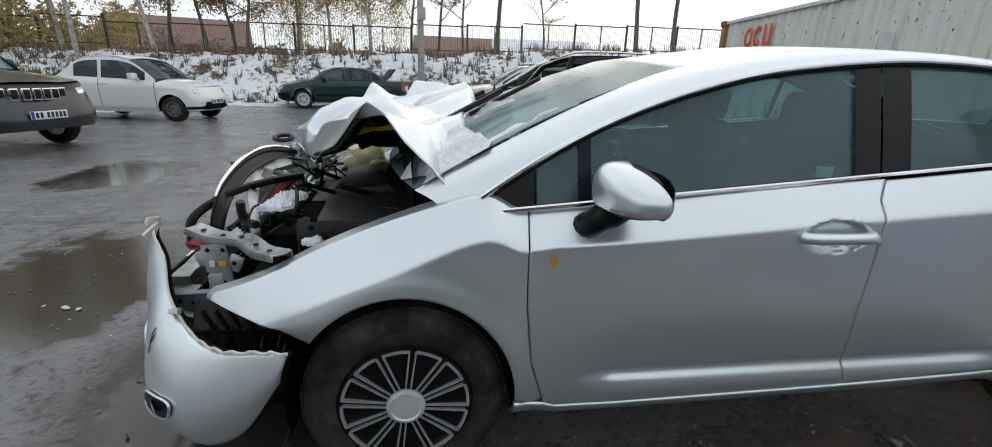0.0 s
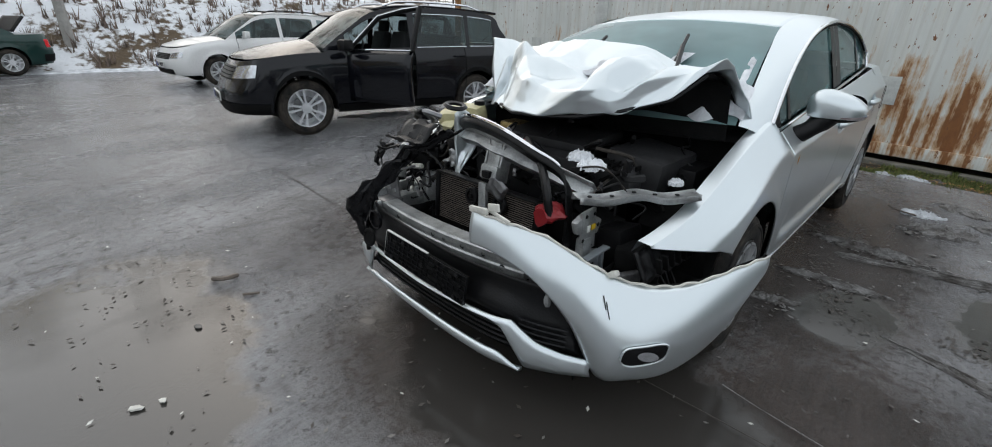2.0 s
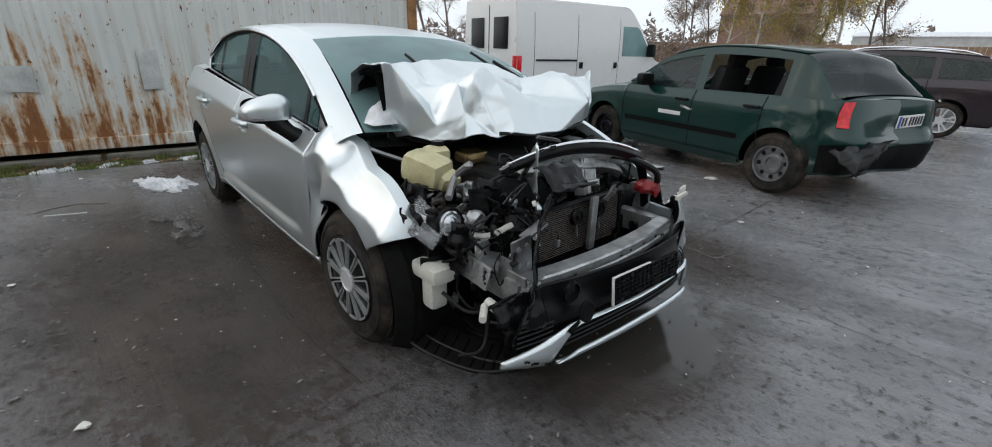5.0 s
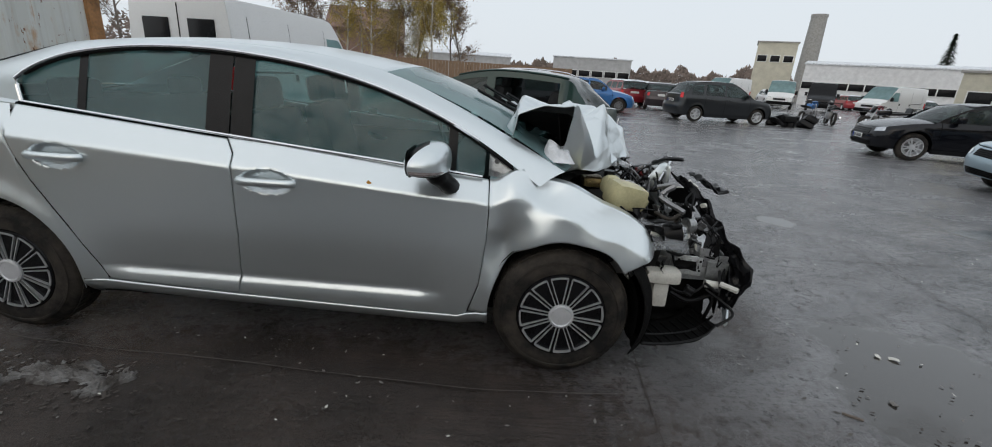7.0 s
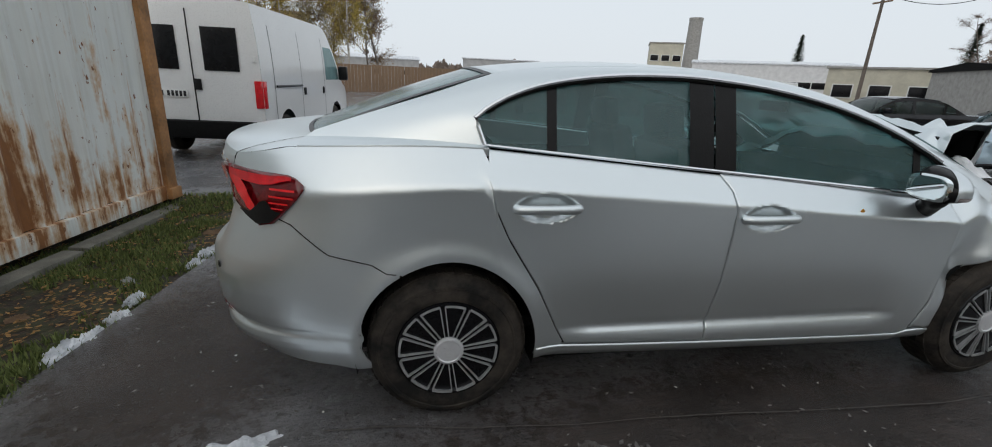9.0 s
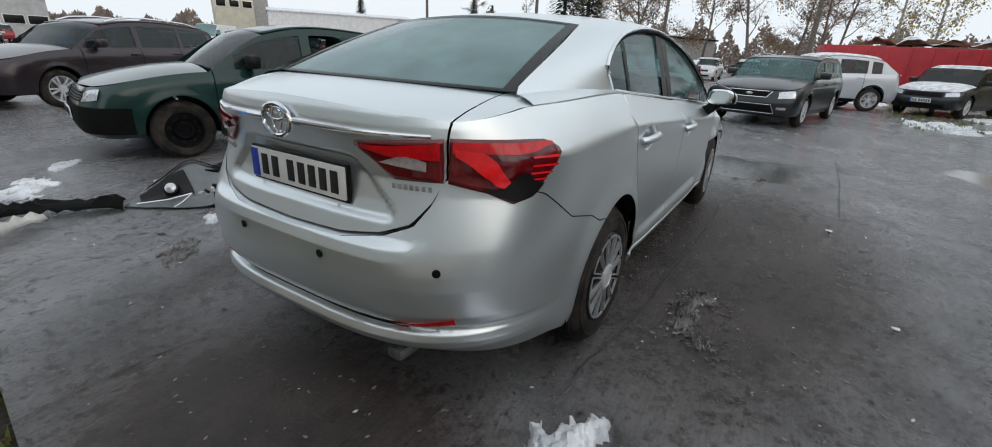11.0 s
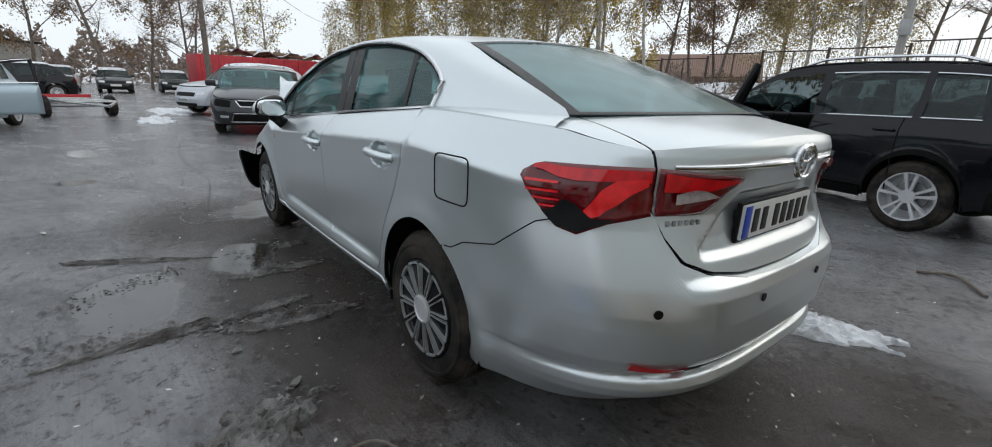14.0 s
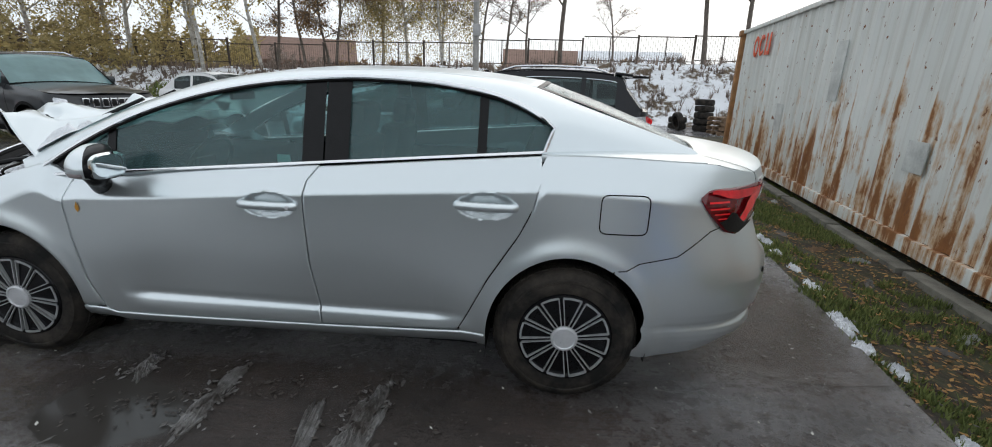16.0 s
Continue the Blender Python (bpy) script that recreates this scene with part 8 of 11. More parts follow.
# bent upper crossmember and grille arc
v, f = strip([[Vector((1.87 + 0.10 * math.sin(t * 3.1) + 0.02 * nz(t * 6, 1), lerp(-0.30, 0.46, t), 0.83 + 0.05 * math.sin(t * 3.14) - 0.12 * t + 0.03 * k)) + Vector((0.03 * (k % 2), 0, 0)) for k in range(4)] for t in np.linspace(0, 1, 30)])
mesh_ob("crossmember", v, f, STEEL_PALE, sedan, "bent grey crossmember", thick=0.004)
arc = [(1.85, -0.36, 0.895), (1.93, -0.22, 0.955), (1.99, -0.077, 0.978), (2.02, 0.10, 0.962), (2.03, 0.28, 0.915), (2.02, 0.41, 0.862), (2.035, 0.45, 0.75), (2.05, 0.46, 0.64)]
path = smooth_path(arc, 8)
v, f = strip([[p + Vector((0.018, 0, 0.0)), p + Vector((0.02, 0, -0.022)), p + Vector((0, 0.0, -0.05)), p + Vector((-0.02, 0, -0.055))] for p in path])
mesh_ob("grille_frame", v, f, PLASTIC, sedan, thick=0.008)
v, f = pipe([p + Vector((0.014, 0, 0.006)) for p in path[:40]], [0.004 + 0.004 * math.sin(3.14 * i / 39) for i in range(40)], 6)
mesh_ob("grille_trim", v, f, CHROME, sedan)
v, f = pipe(smooth_path([(2.12, 0.43, 0.71), (2.115, 0.41, 0.80), (2.03, 0.31, 0.862), (1.93, 0.18, 0.882), (1.82, 0.06, 0.885)], 8), 0.016, 8)
mesh_ob("black_tube", v, f, PLASTIC, sedan)
# upright torn piece standing behind the nose at the right
v, f = grid(lambda u, w: Vector((lerp(1.950, lerp(1.83, 1.985, ease([(0, 0.9), (0.6, 0.0), (1, 0.4)], w)), u), -0.27 + 0.04 * u + 0.012 * nz(u * 4, w * 4), lerp(0.68, 0.965, w) + 0.02 * math.sin(3.14 * u) * w)), 10, 14)
mesh_ob("torn_panel", v, f, SILVER, sedan, smooth=28, thick=0.004)
ob = mesh_ob("loose_ring", *lathe([(0.045, -0.01), (0.055, 0), (0.045, 0.01), (0.030, 0.006), (0.030, -0.006), (0.045, -0.01)], 24), PLASTIC, sedan)
ob.matrix_basis = Matrix.Translation((1.97, -0.24, 1.005)) @ Matrix.Rotation(radians(80), 4, "X")

# under-bonnet parts
eng = new("engine")
eng.parent = sedan
bm = bmesh.new()
add_box(bm, (1.56, -0.02, 0.70), (0.42, 0.62, 0.26), Matrix.Rotation(0.05, 4, "Z"), 0.05)
add_box(bm, (1.50, 0.0, 0.855), (0.34, 0.50, 0.06), Matrix.Rotation(0.08, 4, "Y"), 0.03)
add_box(bm, (1.60, 0.0, 0.48), (0.46, 0.7, 0.22), None, 0.05)
part("engine_block", bm, ENGINE_PLASTIC, eng)
for k in range(9):
    block("cover_rib", (1.55, 0.10 + 0.024 * k, 0.838), (0.20, 0.009, 0.03), PLASTIC, eng, 0.003)
bm = bmesh.new()
add_box(bm, (1.48, 0.47, 0.80), (0.34, 0.26, 0.14), Matrix.Rotation(-0.12, 4, "X"), 0.03)
add_box(bm, (1.66, 0.42, 0.76), (0.16, 0.20, 0.10), Matrix.Rotation(0.2, 4, "X"), 0.025)
part("air_filter_box", bm, ENGINE_PLASTIC, eng)
for k in range(8):
    block("filter_rib", (1.72 - 0.012 * k, 0.30 + 0.03 * k, 0.825), (0.10, 0.008, 0.02), PLASTIC_DULL, eng, 0.002)
block("battery", (1.40, 0.58, 0.72), (0.20, 0.19, 0.19), PLASTIC, eng, 0.012)
bm = bmesh.new()
add_box(bm, (1.52, -0.28, 0.86), (0.12, 0.14, 0.06), None, 0.03)
part("gold_shield", bm, simple("heat_shield_foil", (0.35, 0.26, 0.12), 0.3, 0.9, 0.4, 20, 0.5), eng, "crinkled golden heat shield")
for x, y, z, sx, sy, sz, mt in ((1.70, -0.42, 0.72, 0.22, 0.16, 0.16, PLASTIC), (1.78, 0.28, 0.66, 0.16, 0.20, 0.14, PLASTIC_DULL), (1.83, 0.56, 0.55, 0.14, 0.12, 0.18, PLASTIC), (1.86, 0.66, 0.50, 0.12, 0.16, 0.20, PLASTIC_DULL),
                                (1.80, 0.34, 0.50, 0.2, 0.3, 0.3, PLASTIC_DULL), (1.84, -0.60, 0.70, 0.16, 0.12, 0.10, PLASTIC), (1.90, -0.52, 0.55, 0.10, 0.14, 0.16, STEEL_PALE), (1.74, -0.70, 0.62, 0.14, 0.10, 0.18, PLASTIC), (1.84, 0.05, 0.40, 0.26, 0.9, 0.2, PLASTIC_DULL)):
    block("bracket_box", (x, y, z), (sx, sy, sz), mt, eng, 0.015, Matrix.Rotation(rq.uniform(-0.4, 0.4), 4, "Z") @ Matrix.Rotation(rq.uniform(-0.3, 0.3), 4, "X"))
# hoses and wires
for k in range(62):
    x0, y0 = rq.uniform(1.35, 1.95), rq.uniform(-0.72, 0.66)
    z0 = rq.uniform(0.58, 0.86)
    pts = [(x0, y0, z0)]
    for _ in range(3):
        pts.append((min(1.88, pts[-1][0] + rq.uniform(-0.12, 0.14)), max(-0.72, min(0.58, pts[-1][1] + rq.uniform(-0.16, 0.16))), min(0.93, pts[-1][2] + rq.uniform(-0.08, 0.08))))
    v, f = pipe(smooth_path(pts, 5), rq.choice((0.004, 0.005, 0.007, 0.010, 0.014)), 6)
    mesh_ob("hose", v, f, rq.choice((PLASTIC, PLASTIC, PLASTIC_DULL, STEEL, RUBBER)), eng)
# torn thin sheet pieces
for k in range(120):
    cx, cy = rq.uniform(1.55, 2.08), rq.choice((rq.uniform(-0.80, -0.40), rq.uniform(-0.80, -0.35), rq.uniform(-0.35, 0.70)))
    cz = rq.uniform(0.46, 0.84) - 0.15 * max(0, cx - 1.85)
    s = rq.uniform(0.025, 0.10)
    sd = rq.uniform(0, 50)
    rot = Euler((rq.uniform(0, 6.3), rq.uniform(0, 6.3), rq.uniform(0, 6.3))).to_matrix()
    asp = rq.uniform(0.35, 1.2)
    v, f = grid(lambda u, w: Vector((cx, cy, cz)) + rot @ Vector(((u - 0.5) * s, (w - 0.5) * s * asp, 0.35 * s * nz(u * 2.5 + sd, w * 2.5, sd))), 6, 5)
    mesh_ob("torn_piece", v, f, rq.choice((STEEL_PALE, PLASTIC, PLASTIC, PLASTIC_DULL, PLASTIC, GLOSS_BLACK, PLASTIC, STEEL, PLASTIC_DULL, GLOSS_BLACK)), sedan, smooth=25, thick=0.003)
# crushed headlamp unit, bolted bracket and loose wiring at the right front
unit = new("headlamp_unit")
unit.parent = sedan
unit.matrix_basis = Matrix.Translation((1.90, -0.695, 0.722)) @ Matrix.Rotation(radians(-10), 4, "Y") @ Matrix.Rotation(radians(-90), 4, "Z")
mesh_ob("lamp_housing", *lathe([(0.050, -0.09), (0.062, -0.02), (0.064, 0.0), (0.056, 0.004), (0.052, -0.012), (0.0, -0.014)], 22), PLASTIC, unit)
mesh_ob("projector_ring", *lathe([(0.050, -0.006), (0.050, 0.008), (0.043, 0.012), (0.038, 0.004)], 26), HEADLAMP, unit)
mesh_ob("projector_lens", *lathe([(0.040, 0.003), (0.034, 0.016), (0.022, 0.025), (0.0, 0.029)], 26), HEADLAMP, unit)
for dx, dz, w in ((0.055, 0.055, 0.030), (-0.06, 0.03, 0.036), (0.045, -0.065, 0.045), (-0.02, -0.075, 0.03)):
    block("lamp_lug", (dx, -0.03, dz), (w, 0.05, 0.016), PLASTIC, unit, 0.004)
bm = bmesh.new()
add_box(bm, (2.13, -0.53, 0.62), (0.012, 0.10, 0.15), Matrix.Rotation(0.12, 4, "X"), 0.004)
add_box(bm, (2.10, -0.58, 0.56), (0.07, 0.012, 0.10), Matrix.Rotation(-0.2, 4, "X"), 0.004)
add_box(bm, (2.11, -0.45, 0.70), (0.05, 0.12, 0.012), Matrix.Rotation(0.35, 4, "X"), 0.004)
plate = part("mounting_plate", bm, STEEL, sedan, "bent bare steel mounting plate")
for y, z in ((-0.555, 0.655), (-0.51, 0.66), (-0.55, 0.59), (-0.505, 0.585)):
    ob = mesh_ob("bolt", *lathe([(0.011, 0), (0.011, 0.007), (0.005, 0.009), (0, 0.009)], 8), STEEL_PALE, plate)
    ob.matrix_basis = Matrix.Translation((2.136, y, z)) @ Matrix.Rotation(-math.pi / 2, 4, "Z")
rc = random.Random(77)
for k in range(16):
    x, y, z = rc.uniform(1.95, 2.12), rc.uniform(-0.72, -0.36), rc.uniform(0.58, 0.80)
    pts = [(x, y, z)]
    for _ in range(3):
        pts.append((min(2.16, pts[-1][0] + rc.uniform(-0.05, 0.06)), pts[-1][1] + rc.uniform(-0.08, 0.08), pts[-1][2] + rc.uniform(-0.09, 0.05)))
    v, f = pipe(smooth_path(pts, 6), rc.choice((0.003, 0.004, 0.006)), 5)
    mesh_ob("loose_wire", v, f, rc.choice((PLASTIC, PLASTIC, GLOSS_BLACK)), sedan)
    if k % 2:
        block("wire_plug", pts[-1], (0.022, 0.030, 0.016), rc.choice((TANK_WHITE, PLASTIC, STEEL)), sedan, 0.004, Euler((rc.uniform(0, 3), rc.uniform(0, 3), 0)).to_matrix().to_4x4())
for k in range(14):
    x, y, z = rc.uniform(1.62, 1.92), rc.uniform(-0.40, 0.35), rc.uniform(0.84, 0.90)
    v, f = pipe(smooth_path([(x, y, z), (x + rc.uniform(-0.05, 0.05), y + rc.uniform(-0.12, 0.12), z + 0.03), (x + rc.uniform(-0.1, 0.1), y + rc.uniform(-0.2, 0.2), z - 0.04)], 6), rc.choice((0.004, 0.006, 0.009)), 5)
    mesh_ob("loose_wire", v, f, rc.choice((PLASTIC, GLOSS_BLACK, STEEL)), sedan)
# left tray bracket, headlamp mount
TRAY = smooth_path([(2.075, 0.505, 0.805), (1.98, 0.555, 0.790), (1.865, 0.621, 0.800), (1.79, 0.69, 0.786), (1.705, 0.770, 0.802)], 8)
rows = []
for i, p in enumerate(TRAY):
    d = (TRAY[min(i + 1, len(TRAY) - 1)] - TRAY[max(i - 1, 0)]).normalized()
    o = Vector((-d.y, d.x, 0)).normalized()
    rows.append([p + o * a + Vector((0, 0, h)) for a, h in ((-0.036, -0.022), (-0.032, 0.0), (-0.016, -0.004), (0.014, -0.004), (0.030, 0.002), (0.034, -0.024))])
tray = mesh_ob("upper_bracket", *strip(rows), STEEL_PALE, sedan, "pressed pale grey bracket with bolt holes", thick=0.004)
for i in (4, 10, 15, 21, 27):
    ob = mesh_ob("bolt_hole", *lathe([(0.009, 0), (0.007, 0.003), (0, 0.003)], 12), PLASTIC, tray)
    ob.matrix_basis = Matrix.Translation(TRAY[i] + Vector((0, 0, -0.001))) @ Matrix.Rotation(math.pi / 2, 4, "X")
# blue-grey inner wing plate and the bracket that stands on it
wing = block("inner_wing_plate", (2.045, 0.552, 0.505), (0.235, 0.010, 0.150), WING_GREY, sedan, 0.004, Matrix.Rotation(0.06, 4, "Y"), "blue-grey steel inner wing plate with holes")
block("plate_flange", (2.045, 0.565, 0.582), (0.225, 0.030, 0.008), WING_GREY, wing, 0.003, Matrix.Rotation(0.06, 4, "Y"))
block("plate_flange", (1.965, 0.560, 0.505), (0.010, 0.020, 0.140), WING_GREY, wing, 0.003)
for k, (x, z) in enumerate(((2.13, 0.545), (2.09, 0.54), (2.05, 0.545), (2.13, 0.50), (2.09, 0.49), (2.04, 0.50), (2.01, 0.54), (2.01, 0.46))):
    ob = mesh_ob("bolt_hole", *lathe([(0.006 if k % 2 else 0.009, 0), (0.005, 0.002), (0, 0.002)], 10), PLASTIC, wing)
    ob.matrix_basis = Matrix.Translation((x, 0.558, z))
block("clip", (2.150, 0.575, 0.520), (0.025, 0.020, 0.050), TANK_WHITE, wing, 0.006)
bm = bmesh.new()
add_box(bm, (2.005, 0.520, 0.660), (0.085, 0.014, 0.160), Matrix.Rotation(0.08, 4, "Y"), 0.006)
add_box(bm, (2.045, 0.510, 0.690), (0.060, 0.030, 0.055), Matrix.Rotation(0.35, 4, "Y"), 0.010)
add_box(bm, (1.950, 0.512, 0.665), (0.050, 0.024, 0.060), Matrix.Rotation(-0.45, 4, "Y"), 0.012)
add_box(bm, (2.015, 0.515, 0.600), (0.055, 0.036, 0.070), None, 0.010)
mount = part("lamp_mount", bm, STEEL_PALE, sedan, "cast grey headlamp mount with small label")
block("paper_label", (1.985, 0.530, 0.672), (0.026, 0.004, 0.020), YELLOW, mount, 0.001)
block("paper_label", (2.018, 0.532, 0.672), (0.018, 0.004, 0.024), PLATE_WHITE, mount, 0.001)
for x, z in ((2.03, 0.72), (1.98, 0.72), (2.04, 0.63), (1.95, 0.67), (1.99, 0.60)):
    ob = mesh_ob("bolt_hole", *lathe([(0.008, 0), (0.006, 0.003), (0, 0.003)], 10), PLASTIC, mount)
    ob.matrix_basis = Matrix.Translation((x, 0.5275, z))
v, f = grid(lambda u, w: Vector((lerp(1.62, 2.0, u), 0.80 - 0.04 * u - 0.05 * w, lerp(0.555, 0.65, w) - 0.02 * u + 0.006 * math.sin(u * 40))), 30, 6)
mesh_ob("headlamp_bracket", v, f, PLASTIC, sedan, "ribbed black headlamp bracket", thick=0.01)
for k in range(8):
    block("bracket_rib", (1.66 + 0.04 * k, 0.802 - 0.004 * k, 0.60 - 0.002 * k), (0.006, 0.02, 0.07), PLASTIC_DULL, sedan, 0.002, Matrix.Rotation(0.4, 4, "Y"))
block("bumper_support", (2.02, 0.66, 0.50), (0.20, 0.03, 0.08), STEEL, sedan, 0.006, Matrix.Rotation(-0.45, 4, "Z"))
v, f = grid(lambda u, w: Vector((1.66 + 0.05 * w, lerp(0.84, 0.55, u), lerp(0.2, 0.62, w))), 8, 6)
mesh_ob("splash_shield", v, f, PLASTIC_DULL, sedan)
v, f = grid(lambda u, w: Vector((lerp(1.70, 2.12, u), 0.60 + 0.03 * nz(u * 5, w * 5, 3), lerp(0.15, 0.56, w) - 0.05 * u)), 16, 10)
mesh_ob("inner_shield", v, f, PLASTIC_DULL, sedan, thick=0.006)
block("connector", (1.80, 0.74, 0.41), (0.05, 0.03, 0.035), PLATE_BLUE, sedan, 0.006)
for k in range(7):
    mesh_ob("loose_wire", *pipe(smooth_path([(1.72 + 0.03 * k, 0.70, 0.52), (1.75 + 0.02 * k, 0.78 - 0.02 * (k % 3), 0.40), (1.73 + 0.035 * k, 0.72, 0.24 + 0.02 * k)], 6), 0.007, 6), PLASTIC, sedan)
# right wheel housing: a narrow liner edge, with open dark space before it
ARCH = lambda a, r: (1.352 + r * math.cos(radians(a)), 0.315 + r * math.sin(radians(a)))
v, f = grid(lambda u, w: Vector((ARCH(lerp(-27, 62, u), 0.395 + 0.05 * w + 0.02 * u)[0], lerp(-0.872, -0.80, w), ARCH(lerp(-27, 62, u), 0.395 + 0.05 * w)[1])), 26, 5)
mesh_ob("splash_shield", v, f, PLASTIC_DULL, sedan, thick=0.006)
v, f = grid(lambda u, w: Vector((ARCH(lerp(-27, 55, u), 0.445)[0] + 0.02 * nz(u * 4, w * 4), lerp(-0.80, -0.50, w), ARCH(lerp(-27, 55, u), 0.445)[1])), 20, 6)
mesh_ob("splash_shield", v, f, PLASTIC_DULL, sedan, thick=0.006)
v, f = grid(lambda u, w: Vector((1.80 + 0.40 * u, -0.46 + 0.03 * nz(u * 5, w * 5, 8), lerp(0.17, 0.50, w))), 12, 8)
mesh_ob("inner_shield", v, f, PLASTIC_DULL, sedan, thick=0.006)
tray_x = lambda w: ease([(0.0, 1.78), (0.3, 1.93), (0.62, 2.10), (1.0, 2.22)], w)
v, f = grid(lambda u, w: Vector((tray_x(w) - 0.10 * u, lerp(-0.815, -0.62, w ** 1.4) + 0.17 * u, 0.160 + 0.030 * w - 0.025 * math.sin(3.14 * w) + 0.03 * u + 0.006 * nz(u * 5, w * 8))), 8, 30)
under = mesh_ob("undertray", v, f, PLASTIC_DULL, sedan, "torn black plastic undertray", thick=0.006)
for k in range(10):
    w = 0.04 + 0.10 * k
    mesh_ob("tray_rib", *pipe([Vector((tray_x(w) - 0.10 * u, lerp(-0.815, -0.62, w ** 1.4) + 0.17 * u, 0.170 + 0.030 * w - 0.025 * math.sin(3.14 * w) + 0.03 * u)) for u in (0.0, 0.4, 0.8)], 0.006, 5), PLASTIC, under)
for dz, dy in ((0.012, 0.0), (0.024, 0.07)):
    mesh_ob("tray_rib", *pipe([Vector((tray_x(w), lerp(-0.815, -0.62, w ** 1.4) + dy, 0.160 + dz + 0.030 * w - 0.025 * math.sin(3.14 * w))) for w in np.linspace(0, 1, 20)], 0.006, 5), PLASTIC, under)
v, f = grid(lambda u, w: Vector((lerp(1.75, 2.20, u), lerp(-0.55, 0.60, w), 0.175 + 0.012 * nz(u * 5, w * 5))), 12, 20)
mesh_ob("undertray", v, f, PLASTIC_DULL, sedan, thick=0.006)
# ribbed grey bracket plate, bolted bracket and stub behind the torn grille end
sup = block("bracket_plate", (2.00, -0.635, 0.535), (0.135, 0.012, 0.095), STEEL_PALE, sedan, 0.004, Matrix.Rotation(0.10, 4, "Y") @ Matrix.Rotation(-0.25, 4, "X"), "grey ribbed steel bracket plate")
for k in range(3):
    block("plate_rib", (1.96 + 0.04 * k, -0.643, 0.535), (0.010, 0.010, 0.080), STEEL_PALE, sup, 0.003, Matrix.Rotation(0.10, 4, "Y"))
for x, z in ((1.945, 0.565), (1.945, 0.515), (2.055, 0.56), (2.055, 0.51), (2.02, 0.50)):
    ob = mesh_ob("bolt_hole", *lathe([(0.007, 0), (0.005, 0.003), (0, 0.003)], 10), PLASTIC, sup)
    ob.matrix_basis = Matrix.Translation((x, -0.6445, z)) @ Matrix.Rotation(math.pi, 4, "Z")
mesh_ob("pipe_stub", *pipe([(2.09, -0.66, 0.452), (2.17, -0.665, 0.447)], 0.020, 12), TANK_WHITE, sedan)
for pts, r in (([(1.90, -0.66, 0.60), (1.93, -0.68, 0.50), (1.92, -0.67, 0.42), (2.02, -0.68, 0.40), (2.10, -0.66, 0.45)], 0.006), ([(1.86, -0.70, 0.63), (1.93, -0.69, 0.61), (2.0, -0.62, 0.66)], 0.012), ([(1.95, -0.60, 0.36), (2.04, -0.62, 0.33), (2.16, -0.60, 0.36)], 0.012), ([(2.18, -0.60, 0.40), (2.16, -0.62, 0.30), (2.15, -0.60, 0.22)], 0.010)):
    mesh_ob("hose", *pipe(smooth_path(pts, 6), r, 7), PLASTIC, sedan)
# red broken part, yellow coolant tank, white washer bottle
v, f = grid(lambda u, w: Vector((2.09 + 0.10 * (w - 0.5), 0.405 + 0.055 * math.cos(6.283 * u) * (0.8 + 0.3 * math.sin(w * 4)) + 0.02 * nz(u * 5, w * 4, 2), 0.715 + 0.030 * math.sin(6.283 * u) + 0.022 * nz(u * 6, w * 5, 7))), 16, 5, True)
mesh_ob("red_lamp_piece", v, f + [tuple(range(0, 96, 6)), tuple(range(5, 96, 6))], RED_PART, sedan, "broken red plastic piece", smooth=12)
v, f = pipe(smooth_path([(1.93, 0.21, 0.795), (1.89, 0.14, 0.845), (1.84, 0.06, 0.885)], 6), [0.016] * 12 + [0.009], 5)
mesh_ob("red_strip", v, f, RED_PART, sedan)
bm = bmesh.new()
add_box(bm, (1.635, -0.615, 0.868), (0.19, 0.15, 0.13), Matrix.Rotation(0.25, 4, "Y") @ Matrix.Rotation(0.35, 4, "Z"), 0.045)
add_box(bm, (1.575, -0.53, 0.898), (0.09, 0.12, 0.10), Matrix.Rotation(0.25, 4, "Y"), 0.035)
add_box(bm, (1.715, -0.57, 0.833), (0.08, 0.10, 0.07), Matrix.Rotation(0.5, 4, "Y"), 0.025)
tank = part("coolant_tank", bm, TANK, sedan, "yellowed plastic coolant tank")
v, f = lathe([(0.028, 0), (0.028, 0.028), (0.0, 0.028)], 18)
ob = mesh_ob("tank_cap", v, f, PLASTIC, tank)
ob.matrix_basis = Matrix.Translation((1.565, -0.51, 0.938)) @ Matrix.Rotation(math.pi / 2, 4, "X")
bm = bmesh.new()
add_box(bm, (1.84, -0.735, 0.515), (0.17, 0.11, 0.07), None, 0.025)
add_box(bm, (1.84, -0.73, 0.43), (0.08, 0.08, 0.16), None, 0.02)
part("washer_bottle", bm, TANK_WHITE, sedan, "white plastic washer bottle")
ob = mesh_ob("lamp_motor", *lathe([(0.040, 0), (0.040, 0.03), (0.032, 0.045), (0.028, 0.045), (0.026, 0.03), (0, 0.028)], 24), STEEL_PALE, sedan)
ob.matrix_basis = Matrix.Translation((1.95, -0.63, 0.74)) @ Matrix.Rotation(-math.pi / 2 + 0.3, 4, "Z")
v, f = grid(lambda u, w: Vector((lerp(1.68, 1.93, u), lerp(-0.70, -0.80, w), 0.78 - 0.03 * u - 0.10 * w + 0.02 * nz(u * 4, w * 4))), 10, 6)
mesh_ob("clear_headlamp_cover", v, f, GLASS_LAMP, sedan, thick=0.003)
v, f = pipe(smooth_path([(1.66, -0.78, 0.74), (1.82, -0.72, 0.71), (1.98, -0.60, 0.67), (2.0, -0.46, 0.69)], 6), 0.013, 6)
mesh_ob("headlamp_rim", v, f, TANK_WHITE, sedan)
